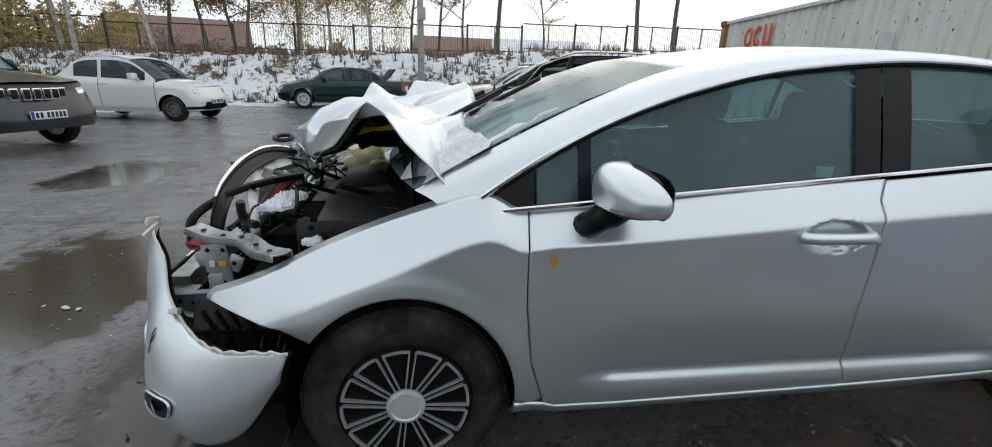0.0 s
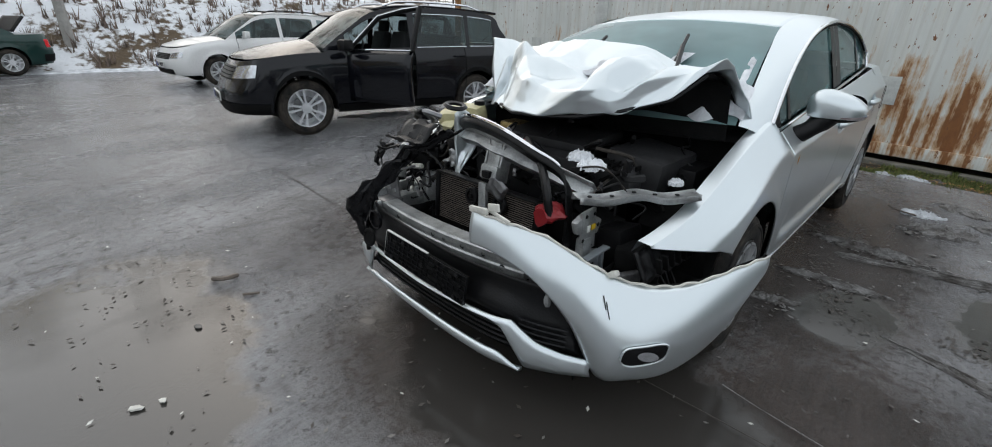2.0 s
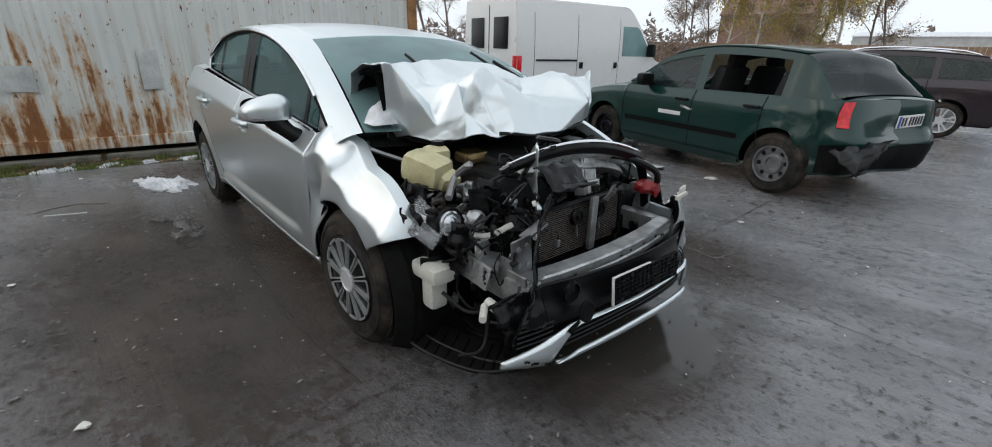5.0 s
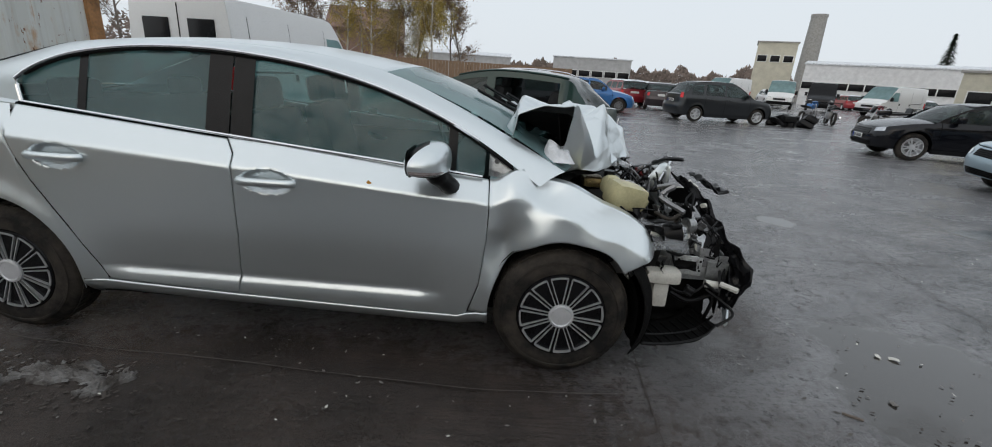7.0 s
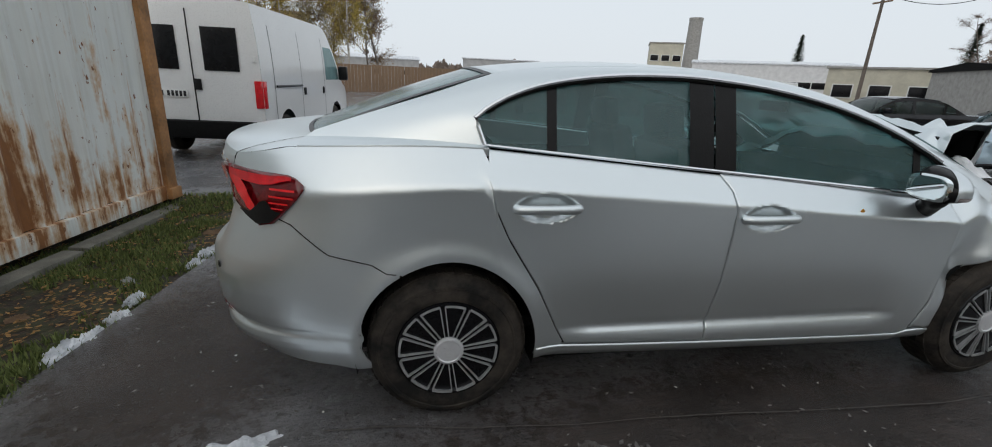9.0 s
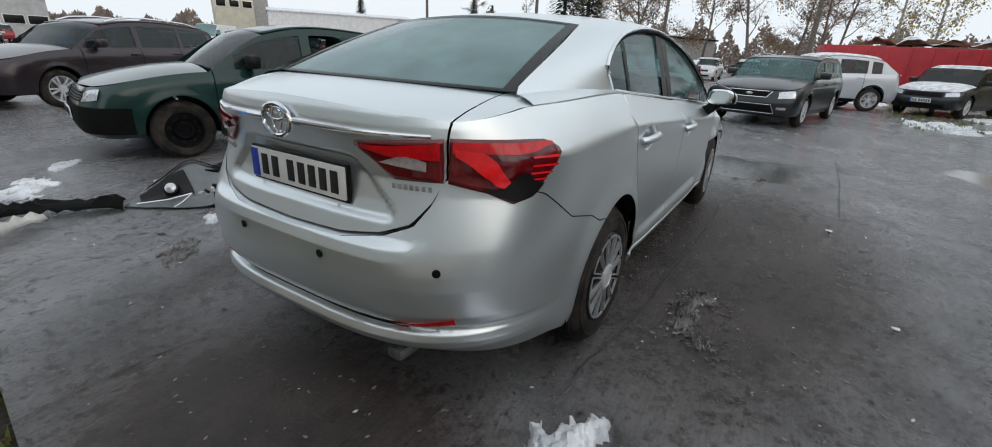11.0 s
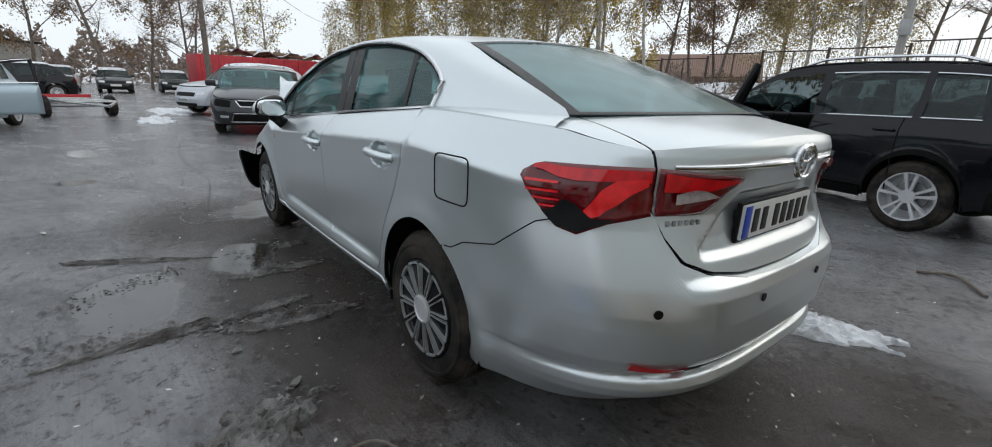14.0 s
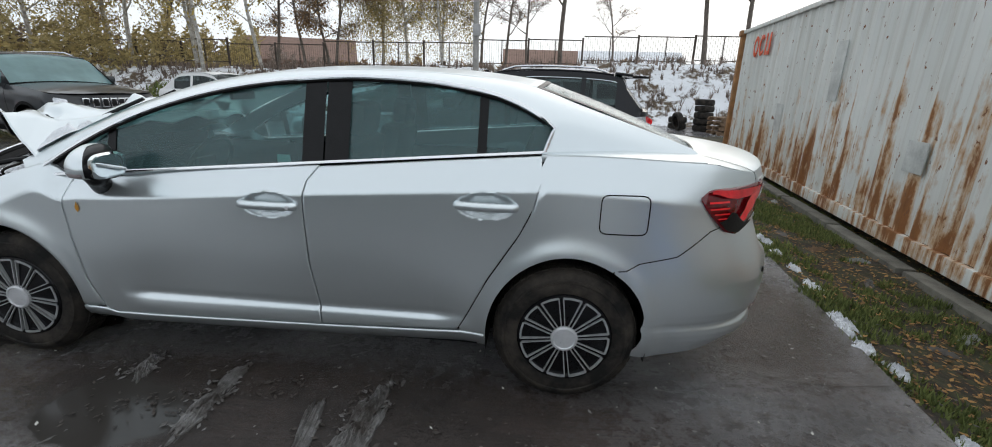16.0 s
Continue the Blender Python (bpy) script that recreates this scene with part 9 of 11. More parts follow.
for pts in ([(2.18, -0.60, 0.50), (2.12, -0.76, 0.46), (2.02, -0.82, 0.52)], [(2.1, -0.66, 0.42), (2.2, -0.78, 0.36), (2.12, -0.82, 0.30)]):
    v, f = pipe(smooth_path(pts, 8), 0.007, 6)
    mesh_ob("loose_wire", v, f, PLASTIC, sedan)
v, f = pipe([(2.14, -0.72, 0.48), (2.20, -0.78, 0.475)], 0.014, 8)
mesh_ob("white_pipe_end", v, f, TANK_WHITE, sedan)
# snow among the engine parts
for x, y, z, r, s in ((1.83, 0.40, 0.845, 0.055, 3), (1.85, 0.63, 0.53, 0.055, 6), (1.80, 0.32, 0.86, 0.05, 9), (1.64, 0.66, 0.80, 0.030, 12), (1.74, -0.18, 0.83, 0.06, 15)):
    clump("snow_clump", x, y, r * 1.3, r, r * 0.4, SNOW, "small clump of snow among engine parts", "snow", s, 0.3, "snow on car", z, 0.05)


# ---- more parked vehicles ----
def dent(car, fn):
    """Pushes the vertices of a car's own parts about."""
    for o in car.children_recursive:
        if o.type == "MESH" and o.parent is car:
            for p in o.data.vertices:
                p.co = fn(p.co)


def crushed_rear(p):
    k = max(0.0, min(1.0, (-1.25 - p.x) / 0.5)) * max(0.0, min(1.0, (p.y + 0.5) / 0.6))
    n1, n2 = nz(p.x * 3, p.z * 3, p.y), nz(p.x * 6, p.z * 6, 3)
    return p + Vector((k * (0.16 + 0.10 * n1), -k * (0.10 + 0.12 * abs(n1) + 0.05 * n2), k * 0.05 * n2))


green = next(o for o in scene.objects if o.name == "green_hatchback")
dent(green, crushed_rear)
v, f = grid(lambda u, w: Vector((-1.80 - 0.28 * w + 0.05 * nz(u * 5, w * 5), lerp(0.45, 0.92, u), 0.55 + 0.12 * w - 0.3 * u * w + 0.05 * nz(u * 4, w * 4, 2))), 12, 8)
mesh_ob("torn_bumper", v, f, PLASTIC, green, thick=0.01)
block("door_lettering_bar", (0.10, 0.874, 0.66), (0.34, 0.003, 0.045), PLATE_WHITE, green, 0.001)
v, f = grid(lambda u, w: Vector((lerp(-0.05, -0.85, u), 0.872 - 0.02 * u, 0.735 - 0.13 * u + 0.03 * w + 0.012 * nz(u * 9, w * 3))), 16, 2)
mesh_ob("bare_metal_scrape", v, f, STEEL_PALE, green, thick=0.002)

HATCH = dict(top=((2.0, 0.72), (0.90, 1.0), (0.25, 1.42), (-1.25, 1.44), (-1.72, 1.05), (-1.9, 1.0)), pillars=[(0.66, -0.12), (-0.20, -0.98), (-1.05, -1.4)])
SEDAN = dict(top=((2.2, 0.70), (1.05, 0.96), (0.35, 1.36), (-0.85, 1.38), (-1.55, 1.05), (-2.2, 1.0)), pillars=[(0.75, -0.14), (-0.22, -0.95), (-1.02, -1.25)])
WAGON = dict(top=((2.3, 0.74), (1.05, 1.0), (0.40, 1.42), (-1.75, 1.44), (-2.20, 1.05), (-2.35, 1.0)), pillars=[(0.78, -0.12), (-0.22, -1.05), (-1.15, -1.85)])

generic_car("small_white_hatchback", "small white hatchback with steel wheels and dented side", at(8.45, -11.04, 173.8), spec(
    wb=2.30, w=1.63, h=1.49, fo=0.62, ro=0.62, R=0.285, belt=(0.92, 0.98), paint=WHITE_PAINT, wheel="steel", crown=0.06, nf=2.6, nr=3.0,
    top=((1.7, 0.80), (0.82, 1.0), (0.20, 1.43), (-0.85, 1.44), (-1.45, 1.02), (-1.7, 0.95)), pillars=[(0.58, -0.42), (-0.52, -1.05)], seams=(0.80, -0.48), handles=(-0.35,), headlamp=(1.42, 1.62, 0.64, 0.78), grille=(1.7, 0.36, 0.46), tail_lamp=(-0.55, -0.42, 0.75, 0.95), bumper=(0.30, 0.36)))
merc = generic_car("green_sedan", "dark green old sedan with its boot open", at(4.60, -16.30, 15.5), spec(
    wb=2.69, w=1.72, h=1.42, fo=0.80, ro=1.0, R=0.31, belt=(0.93, 0.97), paint=GREEN_DARK, wheel="alloy", moulding=0.45, bumper=(0.32, 0.5), seams=(0.95, -0.1, -1.0), handles=(0.0, -0.9), chrome_grille=True, tail_lamp=(-0.62, -0.30, 0.66, 0.86), **SEDAN))
v, f = grid(lambda u, w: Vector((-1.62 - 0.30 * w, lerp(-0.62, 0.62, u), 1.02 + 0.36 * w)), 8, 6)
mesh_ob("open_boot_lid", v, f, PLASTIC, merc, thick=0.04)
scenic = generic_car("white_people_carrier", "white people carrier with open tailgate and damaged front", at(-1.55, -11.9, 2), spec(
    wb=2.77, w=1.84, h=1.64, fo=0.92, ro=0.88, R=0.32, belt=(1.02, 1.08), paint=WHITE_PAINT, wheel="alloy", rails=1, top=((2.28, 0.80), (1.15, 1.06), (0.30, 1.58), (-1.55, 1.58), (-2.1, 1.10), (-2.2, 1.05)),
    pillars=[(0.92, -0.10), (-0.20, -1.05), (-1.15, -1.75)], tail_lamp=(-0.62, -0.34, 0.92, 1.12), no_glass="rear_window"))
v, f = grid(lambda u, w: Vector((-1.65 - 0.95 * w, lerp(-0.66, 0.66, u), 1.60 + 0.12 * w + 0.06 * math.sin(3.1 * w))), 8, 8)
mesh_ob("open_tailgate", v, f, PLASTIC, scenic, thick=0.06)
jeep = generic_car("grey_off_roader", "dark grey off-roader with slotted chrome grille", at(9.1, -6.15, 166), spec(
    wb=2.915, w=1.94, h=1.74, fo=0.90, ro=1.0, R=0.37, sill=0.32, belt=(1.14, 1.18), paint=GREY_PAINT, cladding=True, wheel="alloy", rails=2, top=((2.3, 0.98), (1.0, 1.20), (0.35, 1.68), (-1.75, 1.70), (-2.25, 1.22), (-2.4, 1.18)),
    pillars=[(0.75, -0.15), (-0.25, -1.15), (-1.25, -1.9)], headlamp=(1.40, 1.66, 0.82, 0.94), grille=None, tail_lamp=(-0.6, -0.4, 0.95, 1.12), glass=GLASS_MIST, nf=4.0, plate_f=0.56))
for k in range(7):
    y = -0.42 + 0.14 * k
    block("grille_slot_frame", (2.245 - 0.08 * (y / 0.42) ** 2, y, 0.845), (0.05, 0.118, 0.17), CHROME, jeep, 0.012)
    block("grille_slot", (2.262 - 0.08 * (y / 0.42) ** 2, y, 0.845), (0.03, 0.085, 0.135), PLASTIC, jeep, 0.006)
mond = generic_car("dark_estate", "dark grey estate car with chrome grille and missing headlamp", at(10.6, -0.98, 168), spec(
    wb=2.85, w=1.88, h=1.50, fo=0.95, ro=1.03, R=0.33, paint=GREY_PAINT, rails=2, wheel="alloy", no_lamp=-1, grille=None, belt=(0.98, 1.02), no_front_plate=True, glass=GLASS, headlamp=(1.36, 1.70, 0.60, 0.76), **WAGON))


def estate_front(car):
    """Chrome-framed grille, wide lower intake, fog lamp strips and the empty headlamp hole."""
    b = car_info[car.name][0]
    face = lambda y, z, o: b.at(b.c_y(abs(y), False, 0.93), z, 1 if y > 0 else -1) + Vector((o, 0, 0))
    for nm, z0, z1, w0, w1, bars in (("upper_grille", 0.615, 0.735, 0.36, 0.46, 6), ("lower_grille", 0.30, 0.475, 0.56, 0.48, 6)):
        v, f = grid(lambda u, w: face(lerp(-1, 1, u) * lerp(w0, w1, w), lerp(z0, z1, w), 0.008), 20, 4)
        gr = mesh_ob(nm, v, f, PLASTIC, car)
        loop = [face(lerp(-w0, w0, k / 16), z0, 0.016) for k in range(17)] + [face(lerp(w1, -w1, k / 16), z1, 0.016) for k in range(17)]
        mesh_ob("grille_frame", *pipe(loop + loop[:1], 0.013 if z0 > 0.5 else 0.006, 6), CHROME, gr)
        for k in range(bars):
            w = (k + 1) / (bars + 1)
            mesh_ob("grille_bar", *pipe([face(lerp(-1, 1, q / 14) * lerp(w0, w1, w) * 0.97, lerp(z0, z1, w), 0.014) for q in range(15)], 0.005, 5), PLASTIC_DULL, gr)
    for s in (1, -1):
        mesh_ob("fog_lamp", *b.panel([(c, 0.385, 0.435) for c in np.linspace(1.50, 1.68, 8)], s, 2, 0.010), HEADLAMP, car)
    mesh_ob("lamp_hole", *b.panel([(c, 0.60 + 0.03 * (1 - i / 8), 0.76 - 0.04 * (i / 8) ** 2) for i, c in enumerate(np.linspace(1.36, 1.72, 9))], -1, 5, 0.008), PLASTIC_DULL, car)
    mesh_ob("oval_emblem", *lathe([(0.0, 0.012), (0.055, 0.008), (0.06, 0.0)], 20), CHROME, car).matrix_basis = Matrix.Translation(face(0.001, 0.675, 0.02)) @ Matrix.Rotation(-math.pi / 2, 4, "Z") @ Matrix.Diagonal((1.25, 1, 0.55, 1))


estate_front(mond)
generic_car("grey_crossover", "grey crossover with snow on its roof", at(16.0, -1.7, 113), spec(
    wb=2.64, w=1.82, h=1.66, fo=0.85, ro=0.9, R=0.345, sill=0.28, belt=(1.05, 1.14), paint=SILVER_FAR, cladding=True, snow_roof=True, top=((2.15, 0.86), (1.0, 1.10), (0.35, 1.58), (-1.4, 1.58), (-2.05, 1.14), (-2.2, 1.10)), pillars=[(0.72, -0.2), (-0.30, -1.1), (-1.2, -1.5)], tail_lamp=(-0.6, -0.36, 0.92, 1.08)))
generic_car("snowy_dark_hatchback", "dark hatchback half covered with snow", at(17.6, -5.5, 152), spec(wb=2.6, paint=GREY_PAINT, snow_roof=True, snow_hood=True, fo=0.85, ro=0.75, **HATCH))
generic_car("black_saloon", "black saloon car with alloy wheels", at(12.2, 9.40, 166), spec(
    wb=2.73, w=1.80, h=1.43, fo=0.85, ro=1.0, R=0.325, paint=BLACK_PAINT, belt=(0.93, 1.0), wheel="alloy", headlamp=(1.34, 1.66, 0.62, 0.74), grille=(1.78, 0.50, 0.68), **SEDAN))
seat_car = generic_car("silver_hatchback", "pale silver hatchback with smashed front and open door", at(10.85, 4.75, 169), spec(
    wb=2.46, w=1.70, h=1.44, fo=0.78, ro=0.72, R=0.30, paint=SILVER_BLUE, no_front_plate=True, wheel="alloy", moulding=0.52, door_hole=(1, -0.3, 0.78), door_angle=1.0, headlamp=(1.36, 1.66, 0.58, 0.70), no_lamp=1, **HATCH))


def crushed_nose(p):
    k = max(0.0, min(1.0, (p.x - 1.35) / 0.5)) * max(0.0, min(1.0, (p.y + 0.4) / 0.6))
    n1 = nz(p.x * 3, p.y * 3, p.z * 3)
    return p + Vector((-k * (0.12 + 0.16 * abs(n1)), k * 0.06 * n1, k * (0.10 * nz(p.x * 4, p.y * 5, 1) - 0.05)))


dent(seat_car, crushed_nose)
generic_car("plum_estate", "dark plum estate car with its front bumper missing", at(0.75, 10.45, 196), spec(wb=2.72, w=1.82, h=1.52, fo=0.9, ro=1.0, paint=PURPLE_BLACK, rails=2, wheel="alloy", headlamp=None, grille=None, belt=(0.98, 1.02), no_front_plate=True, **WAGON))
generic_car("grey_people_carrier", "dark grey compact people carrier", at(9.50, 17.96, 8.3), spec(
    wb=2.685, w=1.80, h=1.62, fo=0.80, ro=0.78, R=0.31, paint=GREY_PAINT, belt=(1.0, 1.06), top=((2.1, 0.80), (1.15, 1.02), (0.30, 1.56), (-1.35, 1.56), (-1.95, 1.08), (-2.05, 1.0)), pillars=[(0.92, -0.10), (-0.20, -1.0), (-1.1, -1.6)], tail_lamp=(-0.6, -0.36, 0.92, 1.12)))
generic_car("blue_hatchback", "small bright blue hatchback", at(4.38, 19.83, -3.9), spec(wb=2.5, fo=0.75, ro=0.65, paint=BLUE_PAINT, wheel="steel", **HATCH))
generic_car("pale_hatchback", "pale silver hatchback with snow on its roof", at(18.2, 8.6, 165), spec(wb=2.58, paint=SILVER_FAR, snow_roof=True, **HATCH))
generic_car("black_hatchback", "black hatchback seen from behind with snow on its roof", at(24.4, 5.45, 103), spec(wb=2.65, paint=BLACK_PAINT, snow_roof=True, **HATCH))
far_red = generic_car("red_estate", "red estate car under fresh snow", at(7.4, 27.5, 100), spec(far=True, wheel="plain", wb=2.6, paint=RED_PAINT, snow_roof=True, snow_hood=True, **WAGON))
generic_car("dark_red_saloon", "black saloon car with dark red tail lamps", at(9.05, 25.0, 79), spec(far=True, wheel="plain", wb=2.7, paint=PURPLE_BLACK, snow_hood=True, **SEDAN))
far_white = generic_car("white_hatchback", "white hatchback covered with snow", at(15.5, 40, 60), spec(far=True, wheel="plain", wb=2.55, paint=WHITE_PAINT, snow_roof=True, snow_hood=True, **HATCH), "far row of cars")
far_grey = generic_car("grey_saloon", "dark saloon car in the far row", at(12.5, 44, 85), spec(far=True, wheel="plain", wb=2.65, paint=GREY_PAINT, snow_roof=True, **SEDAN), "far row of cars")
generic_car("dark_suv", "dark blue sport utility car seen from behind", at(-14.9, 8.3, 195), spec(wb=2.8, w=1.88, h=1.65, R=0.35, sill=0.28, paint=BLACK_PAINT, top=((2.3, 0.86), (1.0, 1.08), (0.35, 1.56), (-1.5, 1.58), (-2.2, 1.12), (-2.35, 1.05)), pillars=[(0.72, -0.2), (-0.30, -1.1), (-1.2, -1.6)], belt=(1.04, 1.08))).matrix_basis = at(-15.5, 8.2, 100)
generic_car("snowy_blue_saloon", "dark blue saloon car with snow on its bonnet", at(-16.4, 12.2, 15), spec(wb=2.75, paint=GREY_PAINT, snow_hood=True, **WAGON))
rr_ = random.Random(21)
for k in range(16):
    src = rr_.choice((far_white, far_grey, far_red))
    copy_thing(src, at(6 + k * 2.4 + rr_.uniform(-0.4, 0.4), 52 + (k % 3) * 5 - 0.3 * k, rr_.choice((80, 260)) + rr_.uniform(-6, 6)))
for k in range(9):
    copy_thing(rr_.choice((far_white, far_grey)), at(28 + k * 1.6, 16.5 - k * 2.9 + rr_.uniform(-0.3, 0.3), 185 + rr_.uniform(-8, 8)))
for k in range(4):
    copy_thing(rr_.choice((far_white, far_grey)), at(24 + k * 3.2, -9.5 - k * 1.4, 120 + rr_.uniform(-8, 8)))


def panel_van(name, label, m, paint_, dark=False, group=""):
    van = empty(name, m, label, "van", group)
    L0, L1, W2, H, sill, R = -2.35, 2.45, 0.98, 2.32, 0.30, 0.33
    xs_r, xs_f = -1.45, 1.40

    def half(x, z):
        t = max(0, (z - 1.0) / (H - 1.0))
        return W2 - 0.10 * t ** 2.2 - 0.03 * max(0, (0.5 - z) / 0.3) - 0.06 * max(0, (x - 1.6) / 0.9) ** 2

    nosez = lambda x: ease([(-3, H), (0.6, H), (0.95, H - 0.03), (1.25, H - 0.30), (1.75, 1.42), (1.95, 1.22), (2.3, 1.10), (2.45, 0.95)], x)
    cols = []
    for x in np.linspace(L0, xs_r - R - 0.08, 5):
        cols.append((float(x), sill + 0.12))
    cols += arch_columns(xs_r, R, R + 0.07, R + 0.09, sill)
    for x in np.linspace(xs_r + R + 0.1, xs_f - R - 0.1, 8):
        cols.append((float(x), sill))
    cols += arch_columns(xs_f, R, R + 0.07, R + 0.09, sill)
    for x in np.linspace(xs_f + R + 0.09, L1, 12):
        cols.append((float(x), sill))
    for side in (1, -1):
        rows = [[(x, side * half(x, lerp(zb, nosez(x) - 0.06, j / 14)), lerp(zb, nosez(x) - 0.06, j / 14)) for j in range(15)] for x, zb in cols]
        mesh_ob("body_side", *strip(rows), paint_, van)
        rows = [[(x, side * (half(x, z) + 0.006), z) for z in np.linspace(lo, lo + 0.16, 3)] for x, lo in cols if lo <= sill + 0.13]
        for a, b2 in ((L0, xs_r - R - 0.08), (xs_r + R + 0.1, xs_f - R - 0.1), (xs_f + R + 0.09, L1)):
            mesh_ob("lower_cladding", *strip([[(x, side * (half(x, z) + 0.008), z) for z in np.linspace(sill - 0.02, sill + 0.17, 3)] for x in np.linspace(a, b2, 6)]), PLASTIC_DULL, van)
        rows = [[(x, side * (half(x, z) + 0.004), z) for z in np.linspace(1.22, min(1.86, nosez(x) - 0.14), 5)] for x in np.linspace(0.72, 1.62, 10)]
        mesh_ob("cab_window", *strip(rows), GLOSS_BLACK if dark else GLASS_MIST, van)
        for x in (0.62, -0.70, -1.9):
            mesh_ob("door_seam", *strip([[(x + d, side * (half(x, z) + 0.003), z) for d in (-0.006, 0.006)] for z in np.linspace(sill + 0.2, H - 0.3, 10)]), PLASTIC_DULL, van)
        mesh_ob("slide_rail", *pipe([(x, side * (half(x, 1.12) + 0.008), 1.12) for x in np.linspace(-1.85, -0.72, 5)], 0.02, 6), PLASTIC, van)
        for x in (0.52, -0.58):
            block("door_handle", (x, side * (half(x, 1.02) + 0.012), 1.02), (0.10, 0.02, 0.13), PLASTIC, van, 0.006)
        block("tail_lamp", (L0 - 0.005, side * (W2 - 0.055), 1.0), (0.06, 0.11, 0.40), RED_LENS, van, 0.02)
        block("tail_lamp_side", (L0 + 0.07, side * (W2 + 0.002), 1.0), (0.11, 0.02, 0.40), RED_LENS, van, 0.008)
        block("wing_mirror", (1.62, side * (W2 + 0.12), 1.36), (0.12, 0.20, 0.30), PLASTIC, van, 0.04)
        block("headlamp", (2.40, side * 0.72, 0.86), (0.10, 0.28, 0.20), HEADLAMP, van, 0.04)
        for z, w in ((1.42, 0.0),):
            if not dark:
                block("rear_window", (L0 - 0.014, side * 0.43, 1.62), (0.012, 0.50, 0.60), GLOSS_BLACK, van, 0.05)
        block("hinge", (L0 - 0.01, side * 0.90, 1.50), (0.03, 0.05, 0.09), paint_, van, 0.01)
        block("hinge", (L0 - 0.01, side * 0.90, 0.62), (0.03, 0.05, 0.09), paint_, van, 0.01)
    rows = [[(x, lerp(-1, 1, k / 12) * half(x, nosez(x) - 0.06), nosez(x) - 0.06 + 0.06 * (1 - abs(2 * k / 12 - 1) ** 3)) for k in range(13)] for x in np.linspace(L0, 0.95, 26)]
    mesh_ob("roof", *strip(rows), paint_, van)
    rows = [[(x, lerp(-1, 1, k / 12) * half(x, nosez(x) - 0.06), nosez(x) - 0.06 + 0.06 * (1 - abs(2 * k / 12 - 1) ** 3)) for k in range(13)] for x in np.linspace(1.0, 1.82, 10)]
    mesh_ob("windscreen", *strip(rows), GLASS_MIST if not dark else GLOSS_BLACK, van)
    rows = [[(x, lerp(-1, 1, k / 12) * half(x, nosez(x) - 0.06), nosez(x) - 0.06 + 0.06 * (1 - abs(2 * k / 12 - 1) ** 3)) for k in range(13)] for x in np.linspace(1.82, 2.45, 8)]
    mesh_ob("bonnet", *strip(rows), paint_, van)
    v, f = grid(lambda u, w: (L0 - 0.004, lerp(-1, 1, u) * half(L0, lerp(sill + 0.15, H - 0.06, w)), lerp(sill + 0.15, H - 0.06 + 0.05 * (1 - abs(2 * u - 1) ** 3), w)), 16, 14)
    mesh_ob("rear_door", v, f, paint_, van)
    block("door_split", (L0 - 0.008, 0, 1.3), (0.012, 0.014, 1.7), PLASTIC_DULL, van, 0.002)
    v, f = grid(lambda u, w: (L1 + 0.03 * math.sin(3.1 * w), lerp(-0.92, 0.92, u), lerp(0.32, 0.93, w)), 10, 6)
    mesh_ob("nose", v, f, paint_, van)
    block("front_bumper", (L1 + 0.02, 0, 0.48), (0.16, 1.86, 0.26), PLASTIC_DULL, van, 0.05)
    block("grille", (L1 + 0.03, 0, 0.78), (0.04, 0.9, 0.16), PLASTIC, van, 0.02)
    block("rear_bumper", (L0 - 0.06, 0, 0.47), (0.18, 1.94, 0.26), PLASTIC_DULL, van, 0.04)
    block("underbody", (0, 0, 0.42), (4.4, 1.5, 0.2), PLASTIC_DULL, van, 0.03)
    block("door_latch", (L0 - 0.02, -0.06, 1.12), (0.02, 0.10, 0.16), PLASTIC, van, 0.008)
    number_plate(van, Matrix.Translation((L0 - 0.016, 0.36, 0.98)) @ Matrix.Rotation(math.pi, 4, "Z"))
    put_wheels(van, "steel", R, 0.20, [(xs_f, W2 - 0.12, 0), (xs_f, -W2 + 0.12, 0), (xs_r, W2 - 0.12, 0), (xs_r, -W2 + 0.12, 0)])
    return van


white_van = panel_van("white_panel_van", "white panel van with dark rear windows and black bumpers", at(-4.40, 7.57, 83), WHITE_PAINT)
copy_thing(white_van, at(20.7, 44, 215))["label"] = "white panel van in the far row"
copy_thing(white_van, at(24.0, 40.5, 240))["label"] = "white panel van facing the yard"
copy_thing(white_van, at(30.2, 36.2, 200))["label"] = "white panel van with snow about it"
panel_van("black_van", "black van parked among white vans", at(26.6, 39.2, 240), BLACK_PAINT, True)


